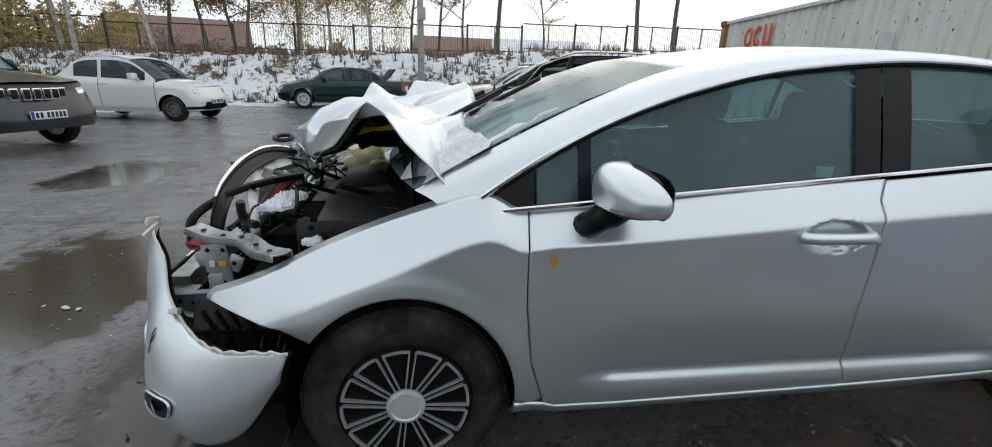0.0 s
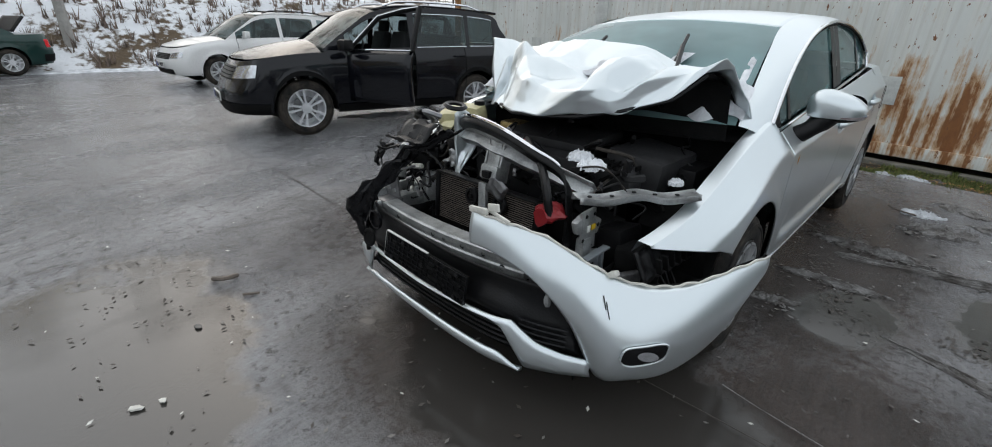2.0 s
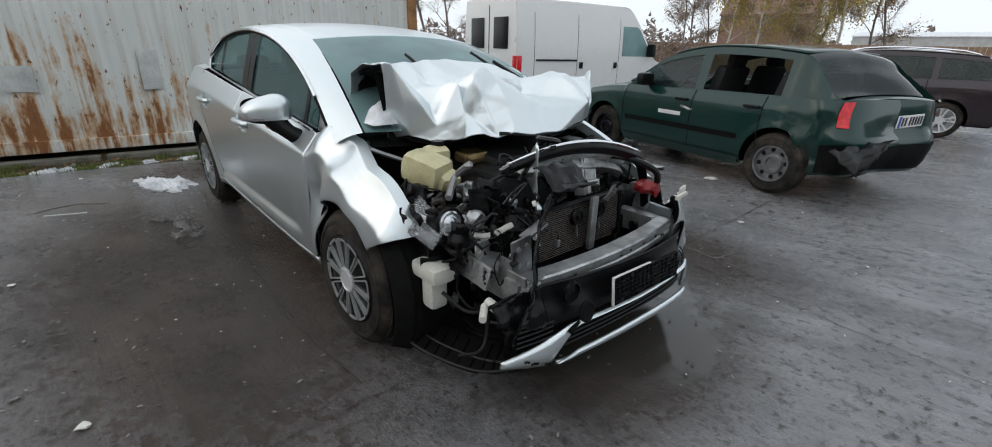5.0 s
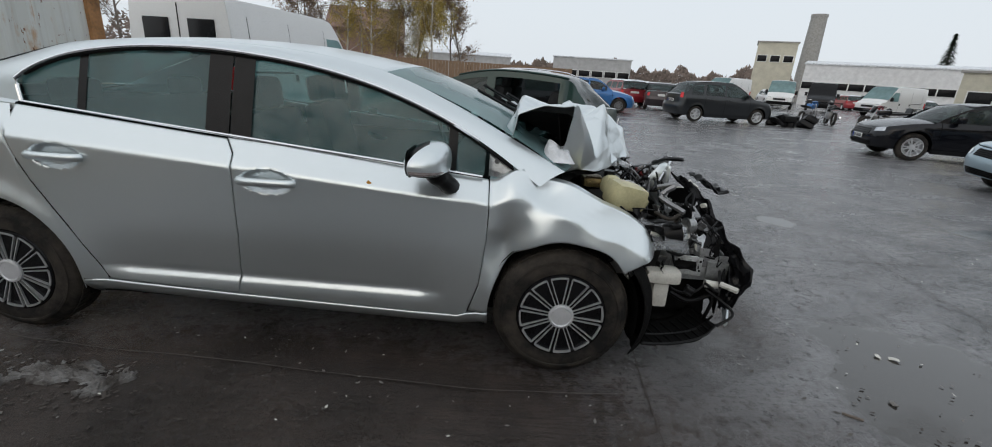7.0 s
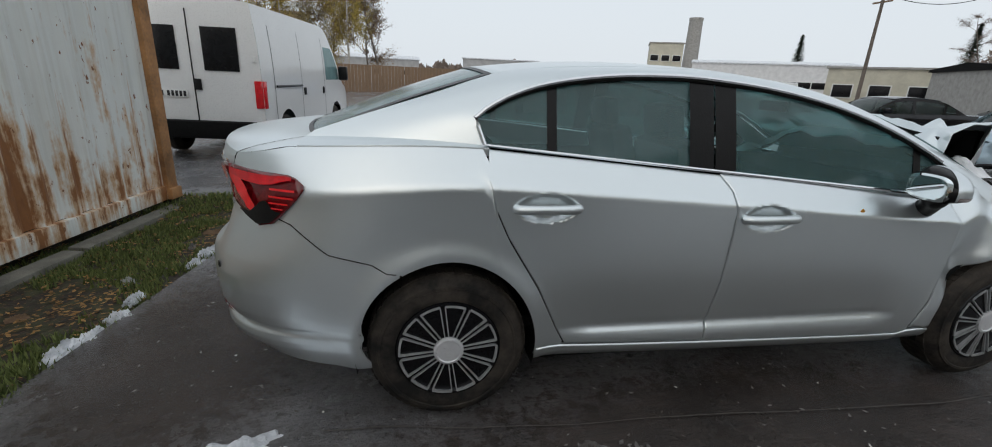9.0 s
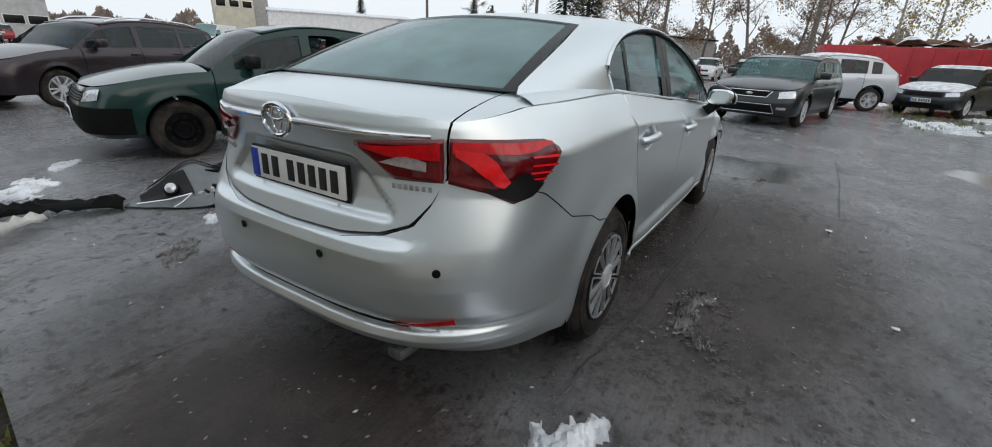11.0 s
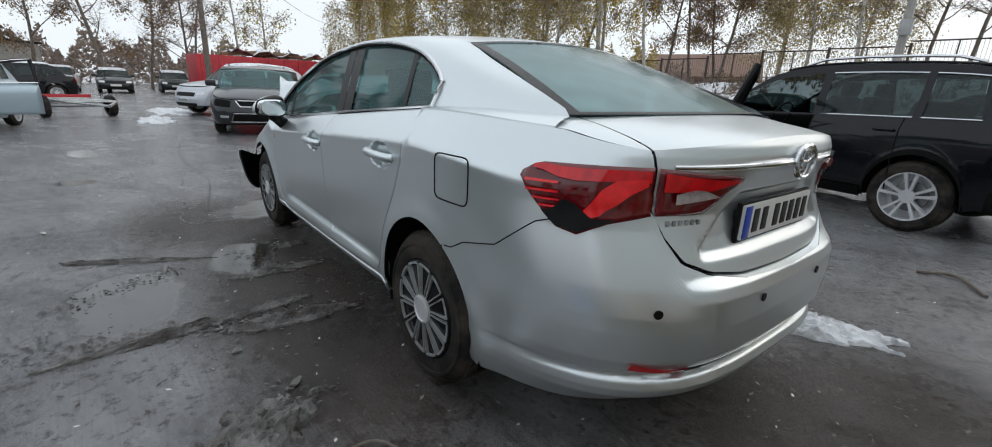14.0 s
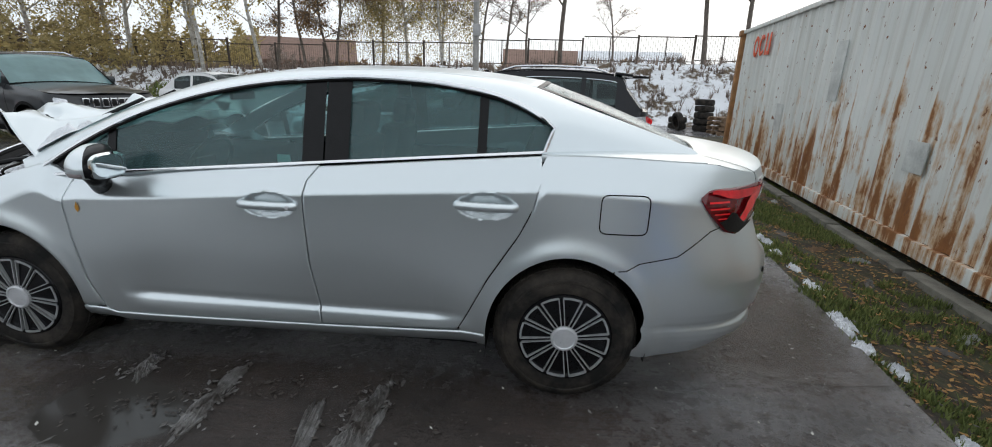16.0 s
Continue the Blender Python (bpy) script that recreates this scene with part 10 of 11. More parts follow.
# ---- motorcycles, trailer, debris ----
def motorcycle(name, label, m, tank_mat):
    b = empty(name, m, label, "motorcycle", "motorcycles")
    for x in (-0.68, 0.68):
        v, f = lathe([(0.22, -0.04), (0.29, -0.055), (0.31, 0), (0.29, 0.055), (0.22, 0.04), (0.22, -0.04)], 24, x, 0, 0.31)
        mesh_ob("tyre", v, f, RUBBER, b)
        for k in range(6):
            a = k * math.pi / 3
            v, f = pipe([(x, 0, 0.31), (x + 0.23 * math.cos(a), 0, 0.31 + 0.23 * math.sin(a))], 0.012, 5)
            mesh_ob("spoke", v, f, ALLOY, b)
    bm = bmesh.new()
    add_box(bm, (0, 0, 0.45), (0.50, 0.34, 0.34), None, 0.06)
    part("engine", bm, STEEL, b)
    bm = bmesh.new()
    add_box(bm, (0.16, 0, 0.82), (0.50, 0.28, 0.22), Matrix.Rotation(0.15, 4, "Y"), 0.08)
    part("fuel_tank", bm, tank_mat, b)
    bm = bmesh.new()
    add_box(bm, (-0.40, 0, 0.80), (0.70, 0.24, 0.10), Matrix.Rotation(0.1, 4, "Y"), 0.04)
    part("saddle", bm, PLASTIC, b)
    for s in (1, -1):
        mesh_ob("fork", *pipe([(0.68, s * 0.09, 0.31), (0.46, s * 0.09, 0.95)], 0.025, 6), ALLOY, b)
        mesh_ob("handlebar", *pipe([(0.42, 0, 1.02), (0.38, s * 0.22, 1.04), (0.30, s * 0.36, 1.02)], 0.016, 6), PLASTIC, b)
    mesh_ob("exhaust", *pipe([(0.2, -0.18, 0.25), (-0.3, -0.2, 0.28), (-0.85, -0.2, 0.42)], [0.03, 0.03, 0.05], 8), CHROME, b)
    bm = bmesh.new()
    add_box(bm, (0.58, 0, 0.92), (0.16, 0.26, 0.30), Matrix.Rotation(-0.4, 4, "Y"), 0.07)
    part("headlamp_fairing", bm, tank_mat, b)
    return b


for x, y, h, mt in ((14.8, 20.4, 40, BLUE_PAINT), (16.2, 20.9, 70, BLACK_PAINT), (17.6, 20.2, 30, RED_PAINT), (18.6, 18.9, 200, GREY_PAINT), (17.0, 18.4, 160, BLACK_PAINT)):
    motorcycle("motorcycle", "parked motorcycle on its stand in the yard", at(x, y, h), mt)
heap = empty("scrap_heap", Matrix(), "low heap of black plastic scrap parts", "scrap")
for k in range(14):
    block("scrap_piece", (12.8 + rr_.uniform(-0.8, 0.8), 18.0 + rr_.uniform(-0.5, 0.5), rr_.uniform(0.08, 0.4)), (rr_.uniform(0.2, 0.6), rr_.uniform(0.2, 0.6), rr_.uniform(0.1, 0.3)), PLASTIC, heap, 0.06, Euler((rr_.uniform(-0.5, 0.5), rr_.uniform(-0.5, 0.5), rr_.uniform(0, 3))).to_matrix().to_4x4())

trailer = empty("trailer_frame", at(14.3, 2.75, 198), "small bare trailer frame with steel wheels", "trailer")
for s in (1, -1):
    mesh_ob("chassis_rail", *pipe([(1.0, s * 0.5, 0.45), (-1.0, s * 0.5, 0.45)], 0.04, 6), STEEL_PALE, trailer)
    mesh_ob("drawbar", *pipe([(1.0, s * 0.5, 0.45), (2.1, 0, 0.40)], 0.035, 6), STEEL_PALE, trailer)
for x in (-0.95, 0, 0.95):
    mesh_ob("crossbar", *pipe([(x, -0.5, 0.46), (x, 0.5, 0.46)], 0.03, 6), STEEL_PALE, trailer)
mesh_ob("axle", *pipe([(-0.2, -0.72, 0.30), (-0.2, 0.72, 0.30)], 0.035, 6), STEEL, trailer)
put_wheels(trailer, "steel", 0.285, 0.16, [(-0.2, 0.72, 0), (-0.2, -0.72, 0)])
block("red_lamp_board", (-1.05, 0, 0.5), (0.04, 1.1, 0.14), RED_SHEET, trailer, 0.01)

# blue film bundle, torn bumper pieces and white strip behind the sedan
v, f = grid(lambda u, w: Vector((-3.07 + 0.26 * math.cos(6.283 * u) * math.sin(math.pi * w * 0.5 + 0.05) ** 0.7, 3.15 + 0.42 * math.sin(6.283 * u) * math.sin(math.pi * w * 0.5 + 0.05) ** 0.7, 0.20 * math.cos(math.pi * w * 0.5) * (1 + 0.4 * nz(u * 8, w * 5, 2)) + 0.05 * nz(u * 14, w * 9))), 48, 20, True)
tagged(mesh_ob("plastic_wrap", v, f, BLUE_FILM, smooth=28), "crumpled bright blue plastic film bundle", "film")


def torn_strip(name, label, pts, width, material, seed):
    path_ = smooth_path(pts, 8)
    rows_ = []
    for i, p in enumerate(path_):
        d = (path_[min(i + 1, len(path_) - 1)] - path_[max(i - 1, 0)]).normalized()
        o = Vector((-d.y, d.x, 0))
        w = width * (0.6 + 0.6 * abs(nz(i * 0.4, seed)))
        rows_.append([p + o * w * k / 3 + Vector((0, 0, 0.05 * math.cos(k * 0.5) + 0.09 * abs(nz(i * 0.5, k * 0.6, seed)))) for k in range(-3, 4)])
    return tagged(mesh_ob(name, *strip(rows_), material, smooth=30, thick=0.006), label, "car part", "car parts on the ground")


torn_strip("torn_bumper", "torn black bumper lying on wet ground", [(-3.05, 3.55, 0.0), (-2.6, 3.15, 0.02), (-2.25, 2.92, 0.03), (-1.92, 2.76, 0.01)], 0.15, PLASTIC_DULL, 3)
# torn bumper corner lying on its back, with its fog lamp and bright trim
corner = empty("bumper_corner", Matrix(), "torn grey bumper corner with round fog lamp lying on wet ground", "car part", "car parts on the ground")
GREY_SHELL = simple("scuffed_grey_plastic", (0.15, 0.165, 0.17), 0.42, 0.25, 0.3, 9, 0.15)
FRONT_EDGE = smooth_path([(-1.92, 2.76, 0.005), (-1.74, 2.50, 0.008), (-1.55, 2.31, 0.015), (-1.38, 2.27, 0.06), (-1.22, 2.40, 0.15)], 6)
REAR_EDGE = smooth_path([(-1.88, 2.80, 0.015), (-1.66, 2.82, 0.11), (-1.42, 2.80, 0.25), (-1.33, 2.70, 0.24), (-1.20, 2.45, 0.16)], 6)


def corner_fn(u, w):
    k = u * (len(FRONT_EDGE) - 1)
    i = min(int(k), len(FRONT_EDGE) - 2)
    a = FRONT_EDGE[i].lerp(FRONT_EDGE[i + 1], k - i)
    b = REAR_EDGE[i].lerp(REAR_EDGE[i + 1], k - i)
    return a.lerp(b, w) + Vector((0.03, 0.03, -0.045)) * math.sin(math.pi * w) * math.sin(math.pi * u) + Vector((0, 0, 0.006 * nz(u * 7, w * 5, 4)))


mesh_ob("shell", *grid(corner_fn, 40, 18), GREY_SHELL, corner, smooth=40, thick=0.005)
v, f = grid(lambda u, w: Vector(corner_fn(lerp(0.10, 0.46, u), lerp(0.45, 0.98, w) - 0.25 * (u - 0.5) ** 2)) + Vector((-0.008, -0.010, 0.012)), 14, 10)
mesh_ob("lamp_recess", v, f, PLASTIC, corner, thick=0.006)
face = Matrix.Translation((-1.625, 2.665, 0.115)) @ Vector((-0.55, -0.62, 0.55)).to_track_quat("Y", "Z").to_matrix().to_4x4()
fog = mesh_ob("fog_lamp", *lathe([(0.058, -0.03), (0.058, 0.004), (0.046, 0.010), (0.043, 0.002)], 26), PLASTIC, corner)
fog.matrix_basis = face
mesh_ob("lamp_lens", *lathe([(0.044, 0.004), (0.034, 0.011), (0.0, 0.014)], 26), HEADLAMP, fog)
mesh_ob("bright_trim", *pipe([(-1.86, 2.69, 0.03), (-1.72, 2.50, 0.07), (-1.60, 2.37, 0.12)], 0.009, 6), CHROME, corner)
mesh_ob("bright_trim", *pipe([(-1.60, 2.37, 0.12), (-1.66, 2.40, 0.06), (-1.71, 2.44, 0.02)], 0.008, 6), CHROME, corner)
for k in range(5):
    block("clip_bracket", (-1.52 + 0.035 * k, 2.40 - 0.02 * (k % 3), 0.10 + 0.012 * k), (0.035, 0.03, 0.022), PLASTIC if k % 2 else TANK_WHITE, corner, 0.005, Euler((0.5 * k, 0.7 * k, 0.4)).to_matrix().to_4x4())
for dz, col in ((0.0, PLASTIC), (0.022, PLASTIC_DULL)):
    mesh_ob("shell_lip", *pipe([p + Vector((0, 0, 0.004 + dz)) for p in REAR_EDGE[4:]], 0.005, 5), col, corner)
# broken headlamp beside it
broken = empty("broken_headlamp", Matrix.Translation((-1.20, 2.70, 0.0)) @ Matrix.Rotation(radians(35), 4, "Z"), "broken black headlamp housing lying on wet ground", "headlamp", "car parts on the ground")
v, f = grid(lambda u, w: Vector((0.21 * math.cos(6.283 * u) * (0.55 + 0.45 * math.sin(3.1 * w + 0.05)), 0.13 * math.sin(6.283 * u) * (0.6 + 0.4 * math.sin(3.1 * w)), 0.02 + 0.17 * w + 0.012 * nz(u * 6, w * 4, 8))), 22, 8, True)
mesh_ob("housing", v, f, PLASTIC, broken, smooth=30)
block("housing_top", (0.0, 0.0, 0.20), (0.28, 0.12, 0.03), PLASTIC_DULL, broken, 0.01)
mesh_ob("rim", *pipe(smooth_path([(-0.12, -0.10, 0.21), (0.02, -0.12, 0.24), (0.16, -0.09, 0.22), (0.20, -0.08, 0.12), (0.17, -0.10, 0.02)], 6), 0.010, 6), PLASTIC, broken)
mesh_ob("clear_edge", *pipe(smooth_path([(0.215, -0.08, 0.18), (0.235, -0.09, 0.10), (0.20, -0.11, 0.01)], 6), 0.012, 6), HEADLAMP, broken)
hz = mesh_ob("bulb_cap", *lathe([(0.052, -0.02), (0.052, 0.012), (0.030, 0.016), (0.028, 0.006), (0.0, 0.006)], 22), PLASTIC_DULL, broken)
hz.matrix_basis = Matrix.Translation((0.03, -0.125, 0.10)) @ Matrix.Rotation(math.pi, 4, "Z")
for x, z, w in ((-0.10, 0.16, 0.03), (-0.06, 0.07, 0.04), (0.13, 0.14, 0.025), (0.10, 0.05, 0.03)):
    block("lug", (x, -0.13, z), (w, 0.025, 0.02), STEEL if w < 0.03 else PLASTIC, broken, 0.005)
clump("snow_patch", -1.62, 2.04, 0.16, 0.09, 0.025, SNOW, "melting white snow patch on wet ground", "snow", 61, 0.9, "snow patches")
torn_strip("white_strip", "white plastic strip lying near the container", [(-3.2, 2.1, 0.02), (-2.8, 2.5, 0.03), (-2.4, 2.75, 0.02)], 0.05, TANK_WHITE, 15)

# small rubbish on the ground
for x, y, mt, s in ((0.78, 2.67, TANK_WHITE, 0.07), (1.1, 3.6, TANK_WHITE, 0.10), (3.31, -0.49, TANK_WHITE, 0.035), (3.23, -0.47, TANK_WHITE, 0.03), (-0.35, -2.15, TANK_WHITE, 0.035), (1.25, -1.9, TANK_WHITE, 0.04), (-2.9, -1.75, TANK_WHITE, 0.03),
                    (3.0, -0.9, STONE, 0.03), (3.6, 0.4, STONE, 0.025), (-1.9, -2.3, STONE, 0.03), (0.9, -2.1, STONE, 0.03), (-0.7, 1.5, STONE, 0.035), (-2.0, 2.0, STONE, 0.04), (2.6, 1.6, STONE, 0.02), (-1.1, 1.35, STONE, 0.05), (1.9, 2.4, TANK_WHITE, 0.04)):
    bm = bmesh.new()
    s *= 0.6
    bmesh.ops.create_icosphere(bm, subdivisions=1, radius=s, matrix=Matrix.Translation((x, y, s * 0.25)) @ Matrix.Rotation(rr_.uniform(0, 3), 4, "Z") @ Matrix.Diagonal((1.3, 0.8, 0.35, 1)))
    for p in bm.verts:
        p.co += Vector((0.8 * nz(p.co.x * 50, p.co.y * 50, 1), 0.8 * nz(p.co.x * 50, p.co.y * 50, 7), 0.25 * nz(p.co.x * 60, p.co.y * 60, 4))) * s
    nm, lb = (("stone", "small wet grey stone on the ground") if mt is STONE else ("plastic_scrap", "small white plastic scrap on wet ground"))
    tagged(part(nm, bm, mt, smooth=20), lb, nm.replace("_", " "), "small rubbish")
for pts, r in ([(2.70, -1.28, 0.012), (2.77, -1.25, 0.03), (2.81, -1.33, 0.01)], 0.013), ([(2.75, -1.05, 0.008), (2.68, -1.01, 0.008)], 0.007), ([(-1.75, 1.15, 0.01), (-1.62, 1.22, 0.02), (-1.6, 1.35, 0.01)], 0.006), \
        ([(-1.80, -1.62, 0.01), (-1.88, -1.85, 0.018), (-1.82, -2.08, 0.01)], 0.006), ([(-2.7, -2.6, 0.01), (-2.5, -2.9, 0.02), (-2.3, -2.8, 0.01)], 0.012):
    tagged(mesh_ob("twig", *pipe(smooth_path(pts, 5), r, 6), BARK), "dark broken twig lying on wet ground", "twig", "small rubbish")
tagged(mesh_ob("plastic_stick", *pipe([(-1.60, -1.76, 0.01), (-1.69, -2.02, 0.01)], 0.005, 6), TANK_WHITE), "thin white plastic stick lying on wet ground", "stick", "small rubbish")
grains = [(rr_.uniform(-3, 7), rr_.uniform(-4.5, 4.5), 0.0) for _ in range(2600)]
litter("gravel_bits", [(x, y, z) for x, y, z in grains if nz(x, y, 3, 0.8) > -0.1], 0.012, STONE, "scattered grit and small crumbs on wet ground", "grit", 9)
crumbs = []
for x, y, n_, sp in ((2.7, -1.2, 60, 0.5), (-2.6, -0.9, 70, 0.45), (-2.9, 0.6, 90, 0.6), (-1.6, 1.7, 120, 0.6), (0.4, 1.9, 110, 0.7), (1.9, 1.8, 80, 0.6), (-0.9, -1.9, 110, 0.7), (0.6, -1.7, 70, 0.6), (2.9, 0.5, 60, 0.5), (3.3, -2.2, 80, 0.8), (-2.4, -2.6, 90, 0.6), (4.6, 0.9, 80, 1.0)):
    crumbs += [(x + rr_.gauss(0, sp), y + rr_.gauss(0, sp * 0.8), 0.0) for _ in range(n_)]
for (x0, y0), (x1, y1), n_ in (((-0.2, 2.3), (-0.55, 0.75), 260), ((0.25, 2.2), (0.6, 1.6), 120), ((0.75, 1.25), (-0.1, 0.95), 120), ((-1.3, 1.7), (-1.2, 1.2), 60), ((2.4, -1.7), (4.6, -2.3), 140), ((-1.6, -1.5), (-0.4, -1.3), 120)):
    for _ in range(n_):
        t = rr_.random()
        crumbs.append((lerp(x0, x1, t) + rr_.gauss(0, 0.05), lerp(y0, y1, t) + rr_.gauss(0, 0.05), 0.0))
litter("mud_crumbs", crumbs, 0.014, DIRT, "dark crumbs of mud and bark on wet ground", "crumbs", 12)
slush = []
for (x0, y0), (x1, y1), n_ in (((0.78, 0.98), (0.66, 0.82), 40), ((0.22, 1.3), (0.25, 0.9), 60), ((-0.5, 1.25), (-0.53, 0.9), 50), ((-0.3, 2.2), (-0.5, 1.0), 120), ((-1.5, 1.6), (-1.1, 1.4), 70), ((-1.2, -1.25), (-0.6, -1.15), 70)):
    for _ in range(n_):
        t = rr_.random()
        slush.append((lerp(x0, x1, t) + rr_.gauss(0, 0.045), lerp(y0, y1, t) + rr_.gauss(0, 0.045), 0.0))
bits_r = random.Random(52)
bits = []
while len(bits) < 1300:
    x, y = bits_r.uniform(-4.0, 7.0), bits_r.uniform(-5.5, 5.0)
    if not (-2.35 < x < 2.35 and abs(y) < 0.98) and nz(x * 1.1, y * 1.1, 6, 0.4) > -0.15:
        bits.append((x, y, 0.0))
litter("dark_bits", bits, 0.010, DIRT, "scattered dark bits of bark and plastic on wet ground", "crumbs", 15)
litter("slush_crumbs", slush, 0.017, SLUSH, "trodden crumbs of grey slush on wet ground", "slush", 14)
litter("white_crumbs", [(x + 0.3, y - 0.2, z) for x, y, z in grains[:420]], 0.011, TANK_WHITE, "scattered white crumbs of plastic and ice", "crumbs", 10)

# tyres and pallets by the container
tyre_v, tyre_f = lathe([(0.20, -0.09), (0.29, -0.10), (0.32, -0.07), (0.325, 0.0), (0.32, 0.07), (0.29, 0.10), (0.20, 0.09)], 28)
for k, (x, y, z, rx) in enumerate(((-6.9, -14.6, 0.11, 90), (-6.9, -14.6, 0.33, 90), (-6.9, -14.6, 0.55, 90), (-6.9, -14.6, 0.77, 90), (-6.88, -14.6, 0.99, 90), (-6.0, -14.4, 0.325, 15), (-6.2, -15.2, 0.11, 90), (-6.2, -15.2, 0.33, 90))):
    ob = mesh_ob("old_tyre", tyre_v, tyre_f, RUBBER)
    ob.matrix_basis = pose(x, y, z, rx, 0, 20 * k)
    tagged(ob, "old black tyre stacked beside a container", "tyre", "stacked tyres")
for k in range(4):
    pal = empty("pallet", at(-7.35, -13.5, 8 + 3 * k, 0.15 * k), "brown wooden pallet in a stack", "pallet", "pallets")
    for y in (-0.35, 0, 0.35):
        block("bearer", (0, y, 0.05), (1.0, 0.09, 0.09), WOOD, pal, 0.004)
    for i in range(6):
        block("plank", (-0.42 + 0.168 * i, 0, 0.105), (0.10, 0.8, 0.022), WOOD, pal, 0.003)


# ---- snowy bank, fence, trees, buildings ----
def bank_height(x, y):
    foot = -16.6 - 0.12 * (x - 4) * (1 if x < 4 else -0.2) * 0.4
    t = max(0.0, min(1.0, (foot - y) / 3.6))
    h = ipl([(-20, 2.7), (-6, 2.45), (4, 2.0), (12, 1.75), (40, 1.6)], x)
    s = t * t * (3 - 2 * t)
    return -0.03 + h * s + s * (0.22 * nz(x, y, 1, 0.7) + 0.12 * nz(x, y, 4, 2.2))


rows = []
for x in np.linspace(-32, 62, 190):
    rows.append([(float(x), float(y), bank_height(float(x), float(y))) for y in list(np.linspace(-15.8, -22, 34)) + [-24, -27, -32, -40]])
tagged(mesh_ob("bank", *strip(rows), BANK), "earth bank with patches of snow and dead weeds", "bank", kind="structure")
rb = random.Random(31)
weeds = []
for _ in range(1500):
    x, y = rb.uniform(-14, 30), rb.uniform(-16.8, -21.5)
    weeds.append((x, y, bank_height(x, y) - 0.02))
tufts("dead_weeds", weeds, 0.42, TWIG, "dead brown weeds on the snowy bank", "weeds", 5, 8)
bush_spots = [(x + rb.uniform(-1.0, 1.0), y + rb.uniform(-0.8, 0.8), bank_height(x, y) + rb.uniform(0, 0.9)) for x, y in ((13.5, -15.5), (14.5, -16.2), (12.6, -16.6), (16.8, -13.9)) for _ in range(110)]
tufts("green_shrub", bush_spots, 0.30, LEAF_GREEN, "low green shrub at the foot of the bank", "shrub", 6, 4)
for k, (x, y, rx, ry) in enumerate(((7.5, -16.2, 2.6, 0.5), (1.0, -16.4, 3.0, 0.45), (-4.0, -15.0, 1.2, 0.6), (12.5, -4.6, 1.8, 0.9), (15.5, -6.4, 1.6, 0.8), (13.2, 1.2, 1.5, 0.5), (17.0, 0.5, 2.2, 0.8), (-9.5, 5.5, 1.8, 0.7), (11.5, -12.8, 2.0, 0.6), (21, -3.5, 2.4, 1.0))):
    clump("snow_patch", x, y, rx, ry, 0.07, SNOW, "thin white snow patch at the yard's edge", "snow", 40 + k, 0.0, "snow patches")
meadow = [(rb.uniform(10.5, 24), rb.uniform(-13, -3.6), 0.0) for _ in range(1500)]
tufts("meadow_grass", [p for p in meadow if nz(p[0], p[1], 2, 0.7) > -0.15], 0.09, LEAF_GREEN, "short green grass among snow patches", "grass", 6, 12)

# steel fence on the bank
for k in range(25):
    x = -16.0 + 2.6 * k
    y = -21.2 - 0.02 * k
    z = bank_height(x, y)
    fence = empty("fence_panel", Matrix.Translation((x, y, z)), "dark steel fence panel with rails and thin bars", "fence", "fence panels")
    block("post", (0, 0, 0.55), (0.09, 0.09, 1.7), FENCE_STEEL, fence, 0.01)
    block("top_rail", (1.3, 0, 1.28), (2.52, 0.03, 0.05), FENCE_STEEL, fence, 0.005)
    block("bottom_rail", (1.3, 0, 0.20), (2.52, 0.03, 0.04), FENCE_STEEL, fence, 0.005)
    block("middle_post", (1.3, 0.0, 0.72), (0.045, 0.04, 1.10), FENCE_STEEL, fence, 0.005)
    vv, ff = [], []
    for i in range(22):
        a = pipe([(0.12 + 0.112 * i, 0, 0.2), (0.12 + 0.112 * i, 0, 1.27)], 0.006, 4, False)
        vv, ff = join((vv, ff), a)
    ob = mesh_ob("mesh_infill", vv, ff, FENCE_STEEL, fence)
    ob["kind"] = "stuff"


